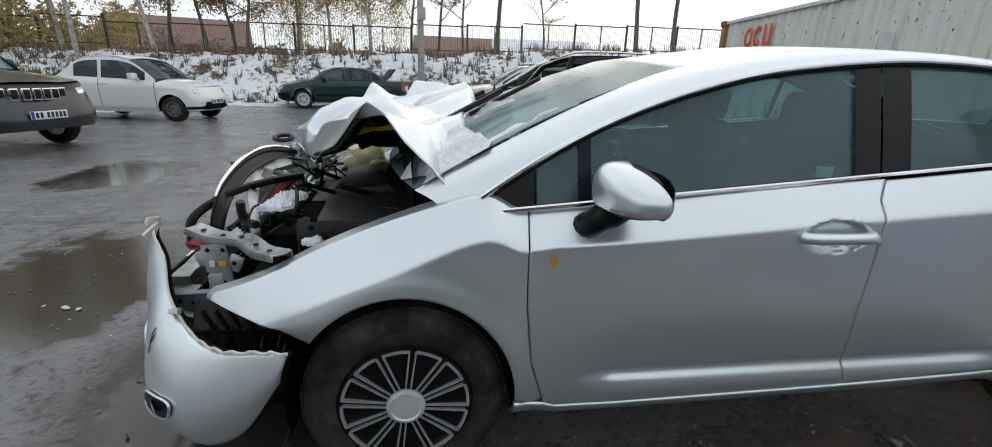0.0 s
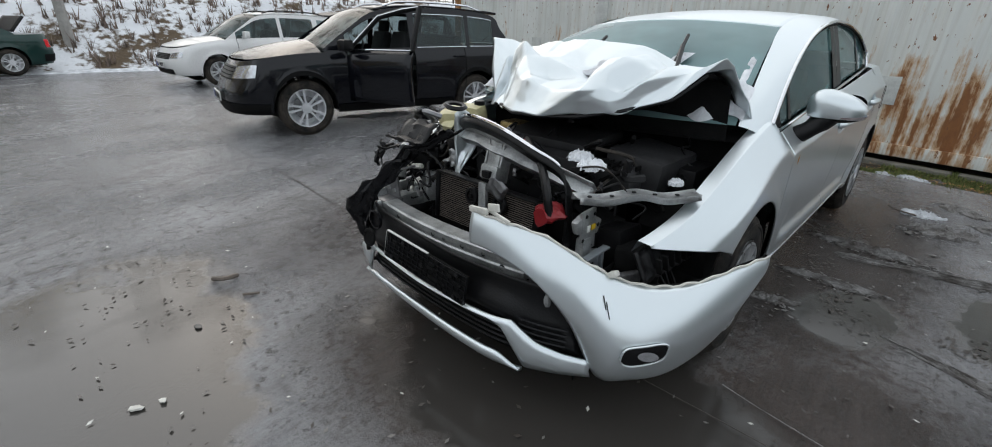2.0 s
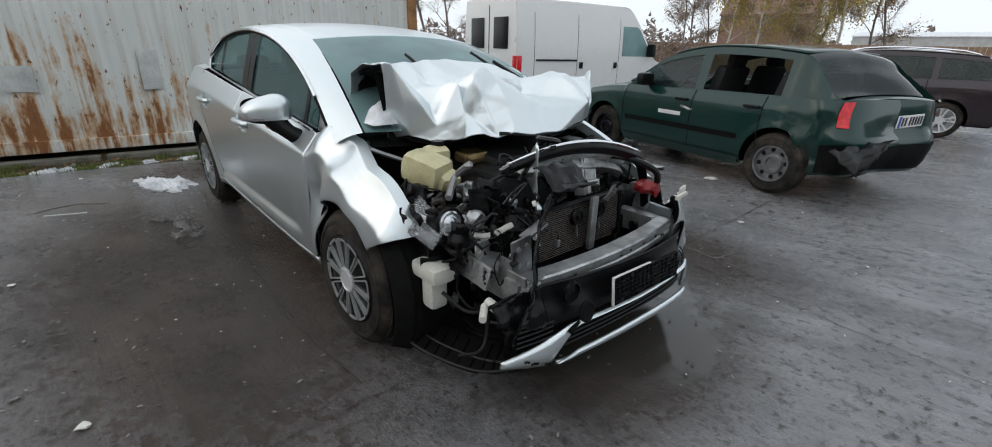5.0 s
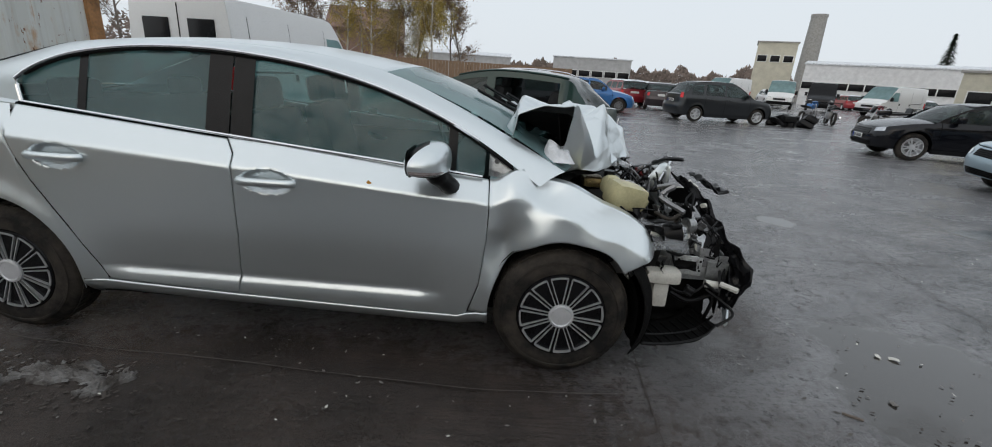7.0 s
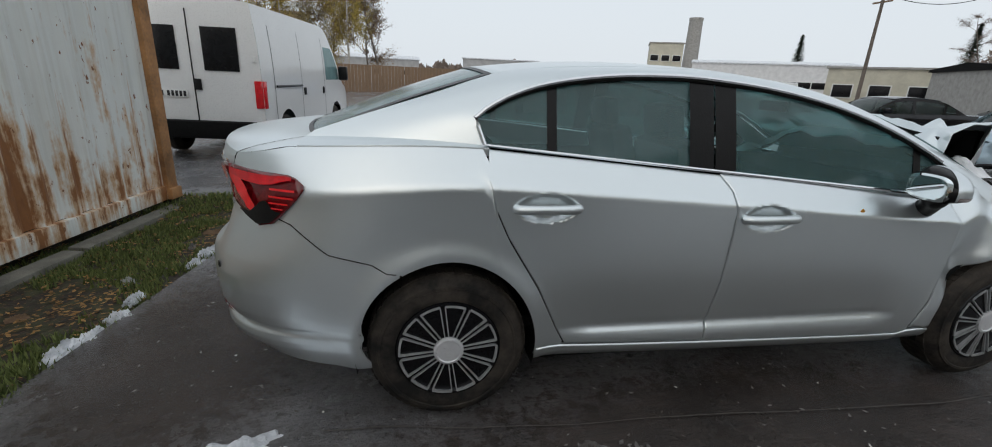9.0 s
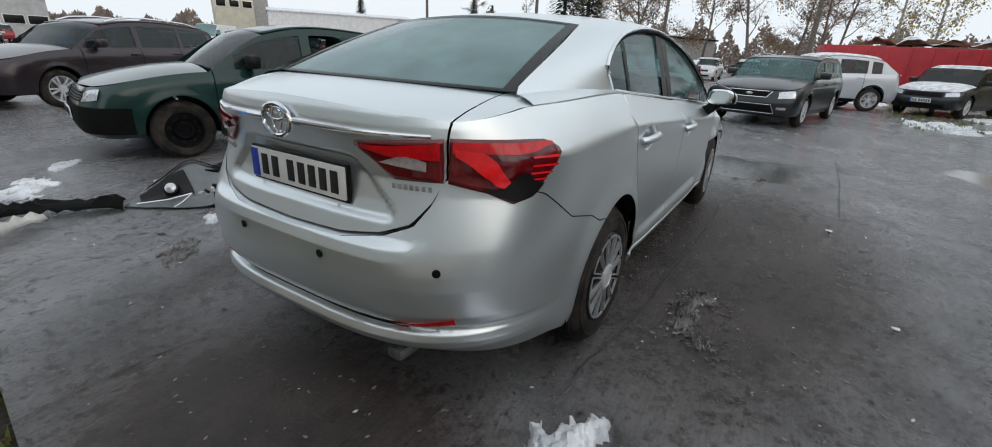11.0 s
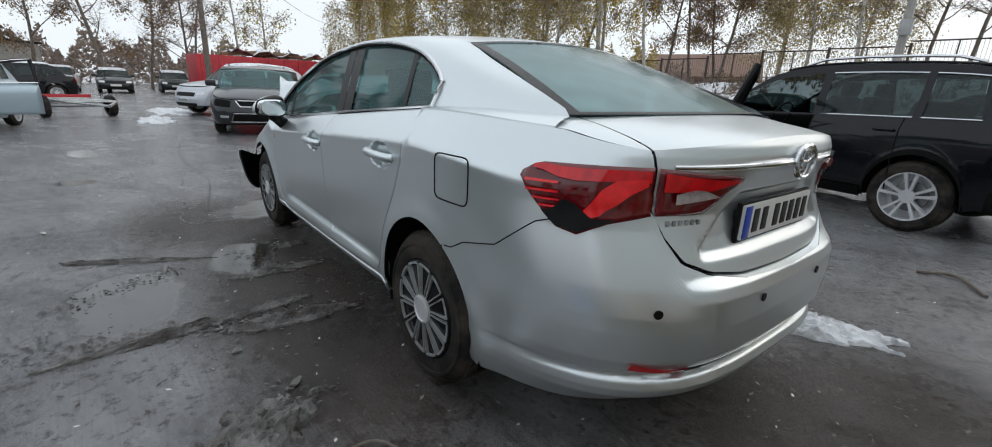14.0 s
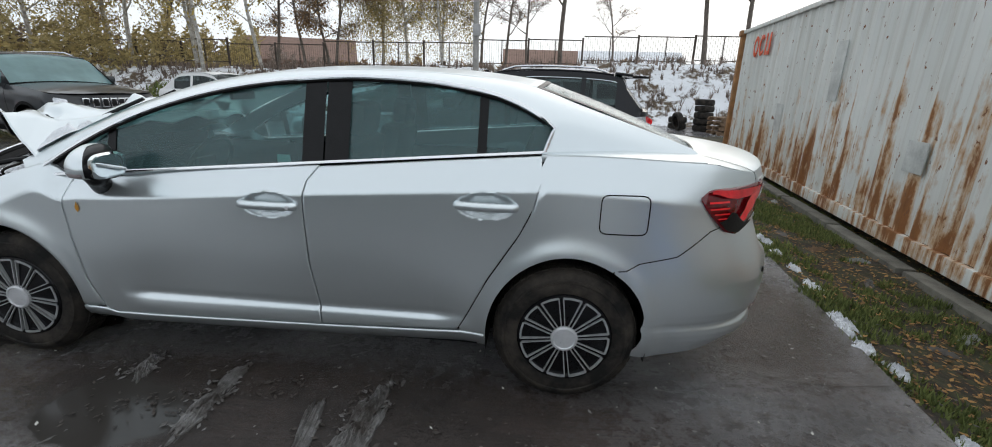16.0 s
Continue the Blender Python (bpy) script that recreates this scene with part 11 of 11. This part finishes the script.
# trees
def branch_paths(r, height, spread, levels, lean):
    """Paths of (points, radii) of a trunk and its limbs, and the outer points."""
    out, tips = [], []
    trunk = [Vector((0, 0, -0.3))]
    d = Vector((lean[0], lean[1], 1)).normalized()
    for i in range(9):
        d = (d + Vector((r.uniform(-0.09, 0.09), r.uniform(-0.09, 0.09), 0.02))).normalized()
        trunk.append(trunk[-1] + d * height / 9)
    r0 = height * 0.0115
    out.append((trunk, [r0 * (1 - 0.09 * i) for i in range(10)]))

    def grow(start, dirn, length, rad, level):
        pts, dd = [start], dirn.copy()
        n = 5
        for i in range(n):
            dd = (dd + Vector((r.uniform(-0.22, 0.22), r.uniform(-0.22, 0.22), r.uniform(-0.12, 0.16)))).normalized()
            pts.append(pts[-1] + dd * length / n)
        out.append((pts, [rad * (1 - 0.17 * i) for i in range(n + 1)]))
        if level < levels:
            for _ in range(r.randint(3, 4)):
                q = r.uniform(0.35, 1.0)
                p = pts[min(n, int(q * n))]
                e = (dd + Vector((r.uniform(-0.9, 0.9), r.uniform(-0.9, 0.9), r.uniform(-0.4, 0.5)))).normalized()
                grow(p, e, length * r.uniform(0.45, 0.65), rad * 0.45, level + 1)
        else:
            tips.extend(pts[1:])

    for k in range(11):
        q = 0.28 + 0.72 * k / 10
        i = min(8, int(q * 9))
        p = trunk[i] + (trunk[i + 1] - trunk[i]) * (q * 9 - i if i < 9 else 0) if i < 9 else trunk[9]
        a = k * 2.4 + r.uniform(-0.4, 0.4)
        e = Vector((math.cos(a), math.sin(a), r.uniform(0.35, 0.95))).normalized()
        grow(p, e, height * spread * (1.15 - 0.75 * q), r0 * 0.42 * (1.1 - 0.7 * q), 1)
    return out, tips


def make_tree(name, label, seed, height, spread, bark, leaves, count, size, droop=0.0, levels=2, lean=(0, 0), twigs=0):
    r = random.Random(seed)
    paths, tips = branch_paths(r, height, spread, levels, lean)
    t = empty(name, Matrix(), label, "tree", "trees")
    vv, ff = [], []
    chunks = [pipe(p, rad, 7 if i == 0 else (5 if rad[0] > 0.02 else 3), False) for i, (p, rad) in enumerate(paths)]
    for v_, f_ in chunks:
        n = len(vv)
        vv += v_
        ff += [tuple(i + n for i in q) for q in f_]
    mesh_ob("trunk", vv, ff, bark, t)
    lv, lf = [], []
    for _ in range(twigs):
        p = r.choice(tips)
        d = Vector((r.uniform(-1, 1), r.uniform(-1, 1), r.uniform(-0.6, 0.8))).normalized() * r.uniform(0.3, 0.9)
        o = d.orthogonal().normalized() * 0.008
        n = len(lv)
        lv += [p - o, p + o, p + d]
        lf.append((n, n + 1, n + 2))
    if lf:
        ob = mesh_ob("brushwood", lv, lf, TWIG, t, smooth=0)
        ob["kind"] = "stuff"
    lv, lf = [], []
    for _ in range(count):
        p = r.choice(tips) + Vector((r.gauss(0, 0.22), r.gauss(0, 0.22), r.gauss(0, 0.2) - droop * r.random() ** 1.5))
        a = Euler((r.uniform(0, 6.3), r.uniform(0, 6.3), r.uniform(0, 6.3))).to_matrix()
        s = size * r.uniform(0.6, 1.3)
        n = len(lv)
        lv += [p + a @ Vector((-s, 0, 0)), p + a @ Vector((0, s * 0.55, 0)), p + a @ Vector((s, 0, 0)), p + a @ Vector((0, -s * 0.55, 0))]
        lf.append((n, n + 1, n + 2, n + 3))
    if lf:
        ob = mesh_ob("crown", lv, lf, leaves, t, smooth=0)
        ob["kind"] = "stuff"
    return t


yellow_a = make_tree("birch", "tall birch with yellowing leaves behind the fence", 1, 11.0, 0.30, BIRCH, LEAF_YELLOW, 15000, 0.058, 2.2, 2, (0, 0), 1500)
yellow_b = make_tree("willow", "willow with hanging olive-yellow leaves behind the fence", 2, 9.5, 0.36, BIRCH, LEAF_OLIVE, 19000, 0.058, 3.6, 2, (0, 0), 2000)
yellow_c = make_tree("slim_birch", "slim leaning birch with pale bark and few leaves", 3, 9.0, 0.22, BIRCH, LEAF_YELLOW, 1300, 0.08, 0.8, 2, (0.22, 0.0), 900)
brown_a = make_tree("brown_tree", "tree with sparse brown autumn leaves", 4, 8.0, 0.34, BARK, LEAF_BROWN, 5200, 0.062, 0.5, 2, (0, 0), 3200)
bare_a = make_tree("bare_tree", "tall bare leafless tree with dark trunk", 5, 12.0, 0.30, BARK, LEAF_BROWN, 0, 0.1, 0, 2, (0.10, 0.0), 3000)
bare_b = make_tree("bare_sapling", "slim bare tree with thin twigs", 6, 7.5, 0.30, BARK, LEAF_BROWN, 60, 0.08, 0, 2, (0, 0.05), 1800)
conifer_r = random.Random(8)
pine = empty("pine", at(60, 62, 0), "dark green conifer far behind the yard", "tree", "trees")
mesh_ob("trunk", *pipe([(0, 0, -0.2), (0, 0, 11)], [0.2, 0.04], 6), BARK, pine)
lv, lf = [], []
for _ in range(2600):
    z = 2 + 9.3 * conifer_r.random() ** 0.9
    rad = (11.6 - z) * 0.24 * conifer_r.random() ** 0.5
    a = conifer_r.uniform(0, 6.28)
    p = Vector((rad * math.cos(a), rad * math.sin(a), z - 0.25 * rad))
    d = Vector((math.cos(a), math.sin(a), -0.3)) * 0.35
    o = Vector((-math.sin(a), math.cos(a), 0)) * 0.10
    n = len(lv)
    lv += [p - d * 0.5 - o, p - d * 0.5 + o, p + d]
    lf.append((n, n + 1, n + 2))
mesh_ob("crown", lv, lf, NEEDLES, pine, smooth=0)["kind"] = "stuff"


def plant(src, x, y, scale=1.0, turn=0.0, z=None, used=set()):
    m = Matrix.Translation((x, y, bank_height(x, y) if z is None else z)) @ Matrix.Rotation(turn, 4, "Z") @ Matrix.Scale(scale, 4)
    if src.name in used:
        ob = copy_thing(src, m)
        ob.matrix_basis = m
        return ob
    used.add(src.name)
    src.matrix_basis = m
    return src


for src, x, y, sc, tn in ((yellow_c, 12.8, -20.5, 1.0, 0.3), (yellow_c, 15.2, -19.4, 0.95, 2.0), (brown_a, 9.9, -22.5, 1.0, 0.0), (brown_a, 11.6, -22.6, 1.0, 2.0), (yellow_b, 6.2, -23.4, 0.8, 0.5), (yellow_c, 4.2, -23.2, 0.9, 1.2), (yellow_b, 4.4, -23.9, 0.72, 4.0),
                           (yellow_b, 8.0, -24.5, 0.8, 2.2), (yellow_c, 17.0, -21.5, 1.05, 1.7), (yellow_b, 20.0, -20.5, 1.1, 3.1), (yellow_a, 22.5, -22.0, 1.1, 0.4), (yellow_b, 24.5, -19.8, 1.1, 5.0), (yellow_a, 18.4, -23.5, 1.1, 4.2),
                           (yellow_b, 28.0, -21.0, 1.2, 2.4), (yellow_a, 31.0, -19.0, 1.2, 1.0), (yellow_b, 34.5, -18.0, 1.2, 0.0), (yellow_a, 38.0, -17.0, 1.2, 2.6), (yellow_c, 27.0, -17.5, 1.1, 1.0), (yellow_b, 42.0, -16.0, 1.2, 3.4),
                           (bare_b, -0.3, -22.6, 0.85, 0.0), (bare_a, -2.0, -22.4, 0.95, 1.0), (bare_a, -8.6, -20.8, 0.9, 0.2), (bare_a, -10.2, -20.3, 0.85, 0.4), (bare_b, 1.0, -24.0, 1.0, 2.0), (bare_b, 2.4, -25.0, 1.0, 1.0), (brown_a, 10.8, -23.8, 0.95, 3.0),
                           (brown_a, 14.0, -24.0, 1.1, 5.0), (bare_b, 8.4, -25.5, 1.05, 3.0), (bare_b, -5.0, -25.0, 0.8, 4.0), (brown_a, 25.5, -25.0, 1.2, 2.0), (bare_a, 21.0, -24.0, 1.0, 3.0), (bare_b, 33.0, -23.0, 1.2, 1.0)):
    plant(src, x, y, sc, tn)
for src, x, y, sc, tn in ((yellow_a, -13.0, 40.0, 1.0, 0.0), (yellow_b, -10.5, 42.0, 0.95, 1.0), (yellow_a, -7.0, 41.0, 1.0, 2.0), (brown_a, -9.0, 43.0, 1.3, 3.0), (bare_b, -15.5, 39.0, 1.1, 2.0), (yellow_c, -11.7, 38.5, 1.0, 2.0), (bare_a, -4.5, 44.0, 0.8, 2.0), (brown_a, -5.8, 45.0, 1.2, 0.4),
                           (yellow_c, -14.2, 38.2, 1.0, 0.2), (bare_b, -17.5, 38.0, 1.1, 0.4), (brown_a, -18.5, 42.0, 1.2, 0.4), (bare_b, -20.0, 22.0, 1.0, 0.4), (bare_b, -22.0, 17.0, 1.1, 1.4), (brown_a, -25.0, 13.0, 1.2, 2.0), (bare_a, -27.0, 19.0, 0.9, 3.0),
                           (bare_a, 37.0, 2.5, 1.0, 0.0), (bare_b, 35.0, -2.0, 1.2, 1.0), (brown_a, 39.0, 6.0, 1.3, 2.0), (brown_a, 36.0, 10.0, 1.2, 4.0), (bare_b, 40.0, 12.0, 1.4, 3.0), (yellow_c, 44.0, -7.0, 1.3, 1.0), (yellow_c, 46.0, -9.0, 1.3, 3.0),
                           (bare_a, 45.0, 14.0, 0.9, 1.0), (brown_a, 44.0, 0.0, 1.3, 1.0), (bare_b, 42.0, -3.0, 1.4, 2.0), (brown_a, 47.0, 20.0, 1.3, 2.0), (bare_a, 70.0, 48.0, 1.0, 2.0), (bare_a, 76.0, 42.0, 1.0, 0.5)):
    plant(src, x, y, sc, tn, -0.05)
for x, y, s in ((58, 66, 0.9), (72, 52, 1.0), (75, 50, 0.8), (34, 14, 0.9), (36, 17, 1.0)):
    plant(pine, x, y, s, 0.0, -0.05)

# woods along the horizon
def woods(name, label, a0, a1, dist, depth, count, hmax, material, seed):
    r = random.Random(seed)
    lv, lf = [], []
    for _ in range(count):
        a = lerp(a0, a1, r.random())
        d = dist + depth * r.random()
        top = hmax * (0.55 + 0.45 * nz(a * 26, seed, 1) + 0.25 * nz(a * 70, seed, 2))
        z = top * r.random() ** 0.8
        p = Vector((d * math.cos(a), d * math.sin(a), z))
        s = r.uniform(0.14, 0.40) * dist / 90
        o = Vector((-math.sin(a), math.cos(a), 0)) * s
        n = len(lv)
        lv += [p - o * r.uniform(0.4, 1.2), p + o * r.uniform(0.4, 1.2) + Vector((0, 0, r.uniform(-0.4, 0.4) * s)), p + Vector((r.uniform(-0.3, 0.3), r.uniform(-0.3, 0.3), s * r.uniform(0.8, 2.4)))]
        lf.append((n, n + 1, n + 2))
    return tagged(mesh_ob(name, lv, lf, material, smooth=0), label, "woods", kind="stuff")


woods("far_woods", "misty bare woods along the far horizon", radians(38), radians(112), 150, 40, 18000, 9.0, TWIG, 3)
woods("far_woods", "brown bare woods beyond the yard", radians(-22), radians(38), 62, 18, 18000, 7.5, TWIG, 5)
woods("far_woods", "bare thicket behind the fence", radians(-66), radians(-24), 34, 9, 12000, 5.0, TWIG, 7)
woods("far_woods", "low bare scrub behind the fence", radians(-112), radians(-66), 36, 9, 9000, 3.4, TWIG, 17)
woods("far_woods", "olive and brown autumn thicket behind the fence", radians(-58), radians(-22), 27, 10, 22000, 6.5, LEAF_OLIVE, 11)
woods("far_woods", "low brown thicket along the fence", radians(-108), radians(-66), 24, 6, 16000, 3.6, LEAF_BROWN, 13)
woods("far_woods", "bare thicket beyond the container", radians(112), radians(172), 34, 10, 11000, 5.0, TWIG, 9)


# poles and wires
def pole(name, label, x, y, z, h, material, r=0.13):
    p = empty(name, Matrix.Translation((x, y, z)), label, "utility pole", "utility poles")
    mesh_ob("mast", *pipe([(0, 0, -0.3), (0, 0, h)], [r, r * 0.65], 10), material, p)
    return p


p = pole("utility_pole", "grey concrete utility pole with a small box", 1.7, -17.9, 0.5, 9.0, CONCRETE, 0.14)
block("meter_box", (-0.05, 0.17, 3.0), (0.32, 0.16, 0.45), PLASTER_GREY, p, 0.02)
for x, y, h in ((21.8, -1.3, 7.5), (26.5, 14.6, 8.0), (27.0, 24.5, 7.5), (28.0, 6.5, 6.5)):
    p = pole("utility_pole", "dark wooden utility pole at the yard's edge", x, y, 0, h, BARK)
    block("crossarm", (0, 0, h - 0.5), (0.08, 1.3, 0.1), WOOD, p, 0.01)
for a, b in (((1.7, -17.9, 9.3), (21.8, -1.3, 7.4)), ((1.7, -17.9, 9.0), (-24, -21, 8.2)), ((21.8, -1.3, 7.4), (26.5, 14.6, 7.9)), ((21.8, -1.3, 7.2), (60, -22, 8.0)), ((26.5, 14.6, 7.6), (27, 24.5, 7.4))):
    pts = [Vector(a) + (Vector(b) - Vector(a)) * t + Vector((0, 0, -1.2 * math.sin(math.pi * t))) for t in np.linspace(0, 1, 20)]
    tagged(mesh_ob("overhead_wire", *pipe(pts, 0.018, 4), PLASTIC), "thin black overhead wire between poles", "wire", "overhead wires")


# buildings
def building(name, label, m, L, W, H, wall, roof_mat, windows, rise=0.0, snow=False, sill_z=1.0, win=(1.2, 0.9), roof_over=0.15):
    b = empty(name, m, label, "building", "buildings")
    bm = bmesh.new()
    add_box(bm, (0, 0, H / 2 - 0.05), (L, W, H + 0.1), None, 0.0)
    part("wall", bm, wall, b, smooth=0)
    lx, ly = L / 2 + roof_over, W / 2 + roof_over
    rv = [(-lx, -ly, H), (lx, -ly, H), (lx, 0, H + rise), (-lx, 0, H + rise), (lx, ly, H), (-lx, ly, H), (-lx, -ly, H - 0.14), (lx, -ly, H - 0.14), (lx, ly, H - 0.14), (-lx, ly, H - 0.14)]
    rf_ = [(0, 1, 2, 3), (3, 2, 4, 5), (0, 6, 7, 1), (5, 4, 8, 9), (0, 3, 5, 9, 6), (1, 7, 8, 4, 2), (6, 9, 8, 7)]
    mesh_ob("roof", rv, rf_, SNOW if snow else roof_mat, b, smooth=0)
    for k in range(windows):
        x = lerp(-L / 2, L / 2, (k + 0.5) / windows)
        for s in (1, -1):
            w = block("window", (x, s * (W / 2 + 0.0), sill_z + win[1] / 2), (win[0], 0.10, win[1]), PLATE_WHITE, b, 0.01)
            block("pane", (x, s * (W / 2 + 0.05), sill_z + win[1] / 2), (win[0] - 0.14, 0.03, win[1] - 0.14), GLOSS_BLACK, w, 0.005)
    return b


building("factory_block", "pale yellow factory block with flat roof", at(35.6, 66.5, -25), 4.6, 6.0, 7.6, PLASTER, CONCRETE, 3, 0.0, False, 5.0)
ch = empty("chimney", at(44.65, 74.4, 0), "tall grey concrete factory chimney", "chimney")
mesh_ob("shaft", *pipe([(0, 0, -0.2), (0, 0, 12.4)], [1.35, 1.05], 20), CONCRETE, ch)
mesh_ob("rim", *pipe([(0, 0, 12.2), (0, 0, 12.6)], [1.12, 1.12], 20), CONCRETE, ch)
building("long_workshop", "long low white workshop with snow on its roof", at(46.0, 57.2, -33), 19, 9, 4.9, WHITE_SHEET, SNOW, 12, 0.5, True, 1.9, (1.6, 0.9))
building("far_shed", "low grey brick shed with flat roof", at(12.5, 78.2, -8), 12, 8, 4.5, PLASTER_GREY, SNOW, 6, 0.2, False, 1.6, (1.8, 1.0))
building("far_shed", "low shed with snowy roof far off", at(-8.0, 84.0, 2), 14, 8, 4.0, PLASTER_GREY, SNOW, 3, 0.6, True, 1.4)
building("workshop", "low grey workshop with red-framed white doors", at(38.0, 14.4, -27), 22, 7, 3.1, CONCRETE, PLASTIC_DULL, 0, 0.3)
building("pale_office", "long low pale office block behind the yard", at(35.2, 26.0, -50), 13, 6, 3.4, PLASTER, CONCRETE, 6, 0.1, False, 1.2, (1.3, 1.0))
sho = empty("white_shopfront", at(31.0, 13.3, -50), "white container offices with red frames", "cabins")
for k in range(8):
    block("panel", (-4.4 + 1.26 * k, -0.2, 1.1), (1.16, 0.3, 2.2), WHITE_SHEET, sho, 0.02)
    block("red_frame", (-5.02 + 1.26 * k, -0.38, 1.15), (0.12, 0.1, 2.3), RED_SHEET, sho, 0.01)
    if k % 2:
        block("window", (-4.4 + 1.26 * k, -0.37, 1.35), (0.6, 0.06, 0.7), GLOSS_BLACK, sho, 0.01)
block("red_fascia", (0.0, -0.38, 2.38), (10.4, 0.1, 0.24), RED_SHEET, sho, 0.01)
building("brick_house", "red brick house with gable roof behind the trees", at(-19.5, 62, 10), 9, 8, 5.5, BRICK_FAR, BRICK_FAR, 3, 2.8, False, 1.0, (1.0, 1.3))
building("brick_house", "brown house with gable roof beyond the fence", at(20.1, -38.7, 20), 9, 8, 2.7, BRICK_FAR, BRICK_FAR, 3, 2.0, False, 1.0, (1.0, 1.2))
building("brick_house", "brown gabled house beyond the fence", at(-1.1, -47.8, 5), 8, 8, 2.9, BRICK_FAR, BRICK_FAR, 2, 1.9, False, 1.0, (1.0, 1.2))
building("brick_house", "pale gabled house beyond the fence", at(-9.0, -44, -5), 9, 7, 2.6, PLASTER_GREY, SNOW, 2, 2.0, True, 1.0, (1.0, 1.2))
# board wall behind the van
for k in range(12):
    wl_ = empty("board_fence", at(-24 + 2.55 * k, 34.2 + 0.35 * k, 8), "dark weathered board fence panel", "fence", "board fence panels")
    for i in range(10):
        block("board", (-1.15 + 0.255 * i, 0, 1.0 + 0.03 * nz(i, k)), (0.24, 0.03, 2.1), WOOD, wl_, 0.004)
# red skip with snowy timber
skip = empty("red_skip", at(33.5, -6.0, 98), "long red skip filled with snow-covered timber", "skip")
bm = bmesh.new()
add_box(bm, (0, 0, 1.35), (8.5, 2.4, 2.3), None, 0.03)
part("body", bm, RED_SHEET, skip)
for k in range(9):
    block("rib", (-4.0 + k, 1.23, 1.3), (0.1, 0.08, 2.2), RED_SHEET, skip, 0.01)
    block("timber", (-3.0 + 0.55 * k, rr_.uniform(-0.6, 0.6), 2.75), (2.6, 0.22, 0.2), WOOD, skip, 0.01, Euler((0, rr_.uniform(-0.12, 0.12), rr_.uniform(-0.3, 0.3))).to_matrix().to_4x4())
v, f = grid(lambda u, w: Vector((lerp(-3.8, 2.2, u), lerp(-1.0, 1.0, w), 2.75 + 0.35 * abs(nz(u * 9, w * 2, 4)) + 0.15 * math.sin(u * 22))), 40, 8)
mesh_ob("snow_load", v, f, SNOW, skip)
block("support", (0, 0, 0.1), (7.5, 1.6, 0.24), FENCE_STEEL, skip, 0.02)
for proto in list(WHEELS.values()):
    for o in (*proto.children_recursive, proto):
        bpy.data.objects.remove(o)
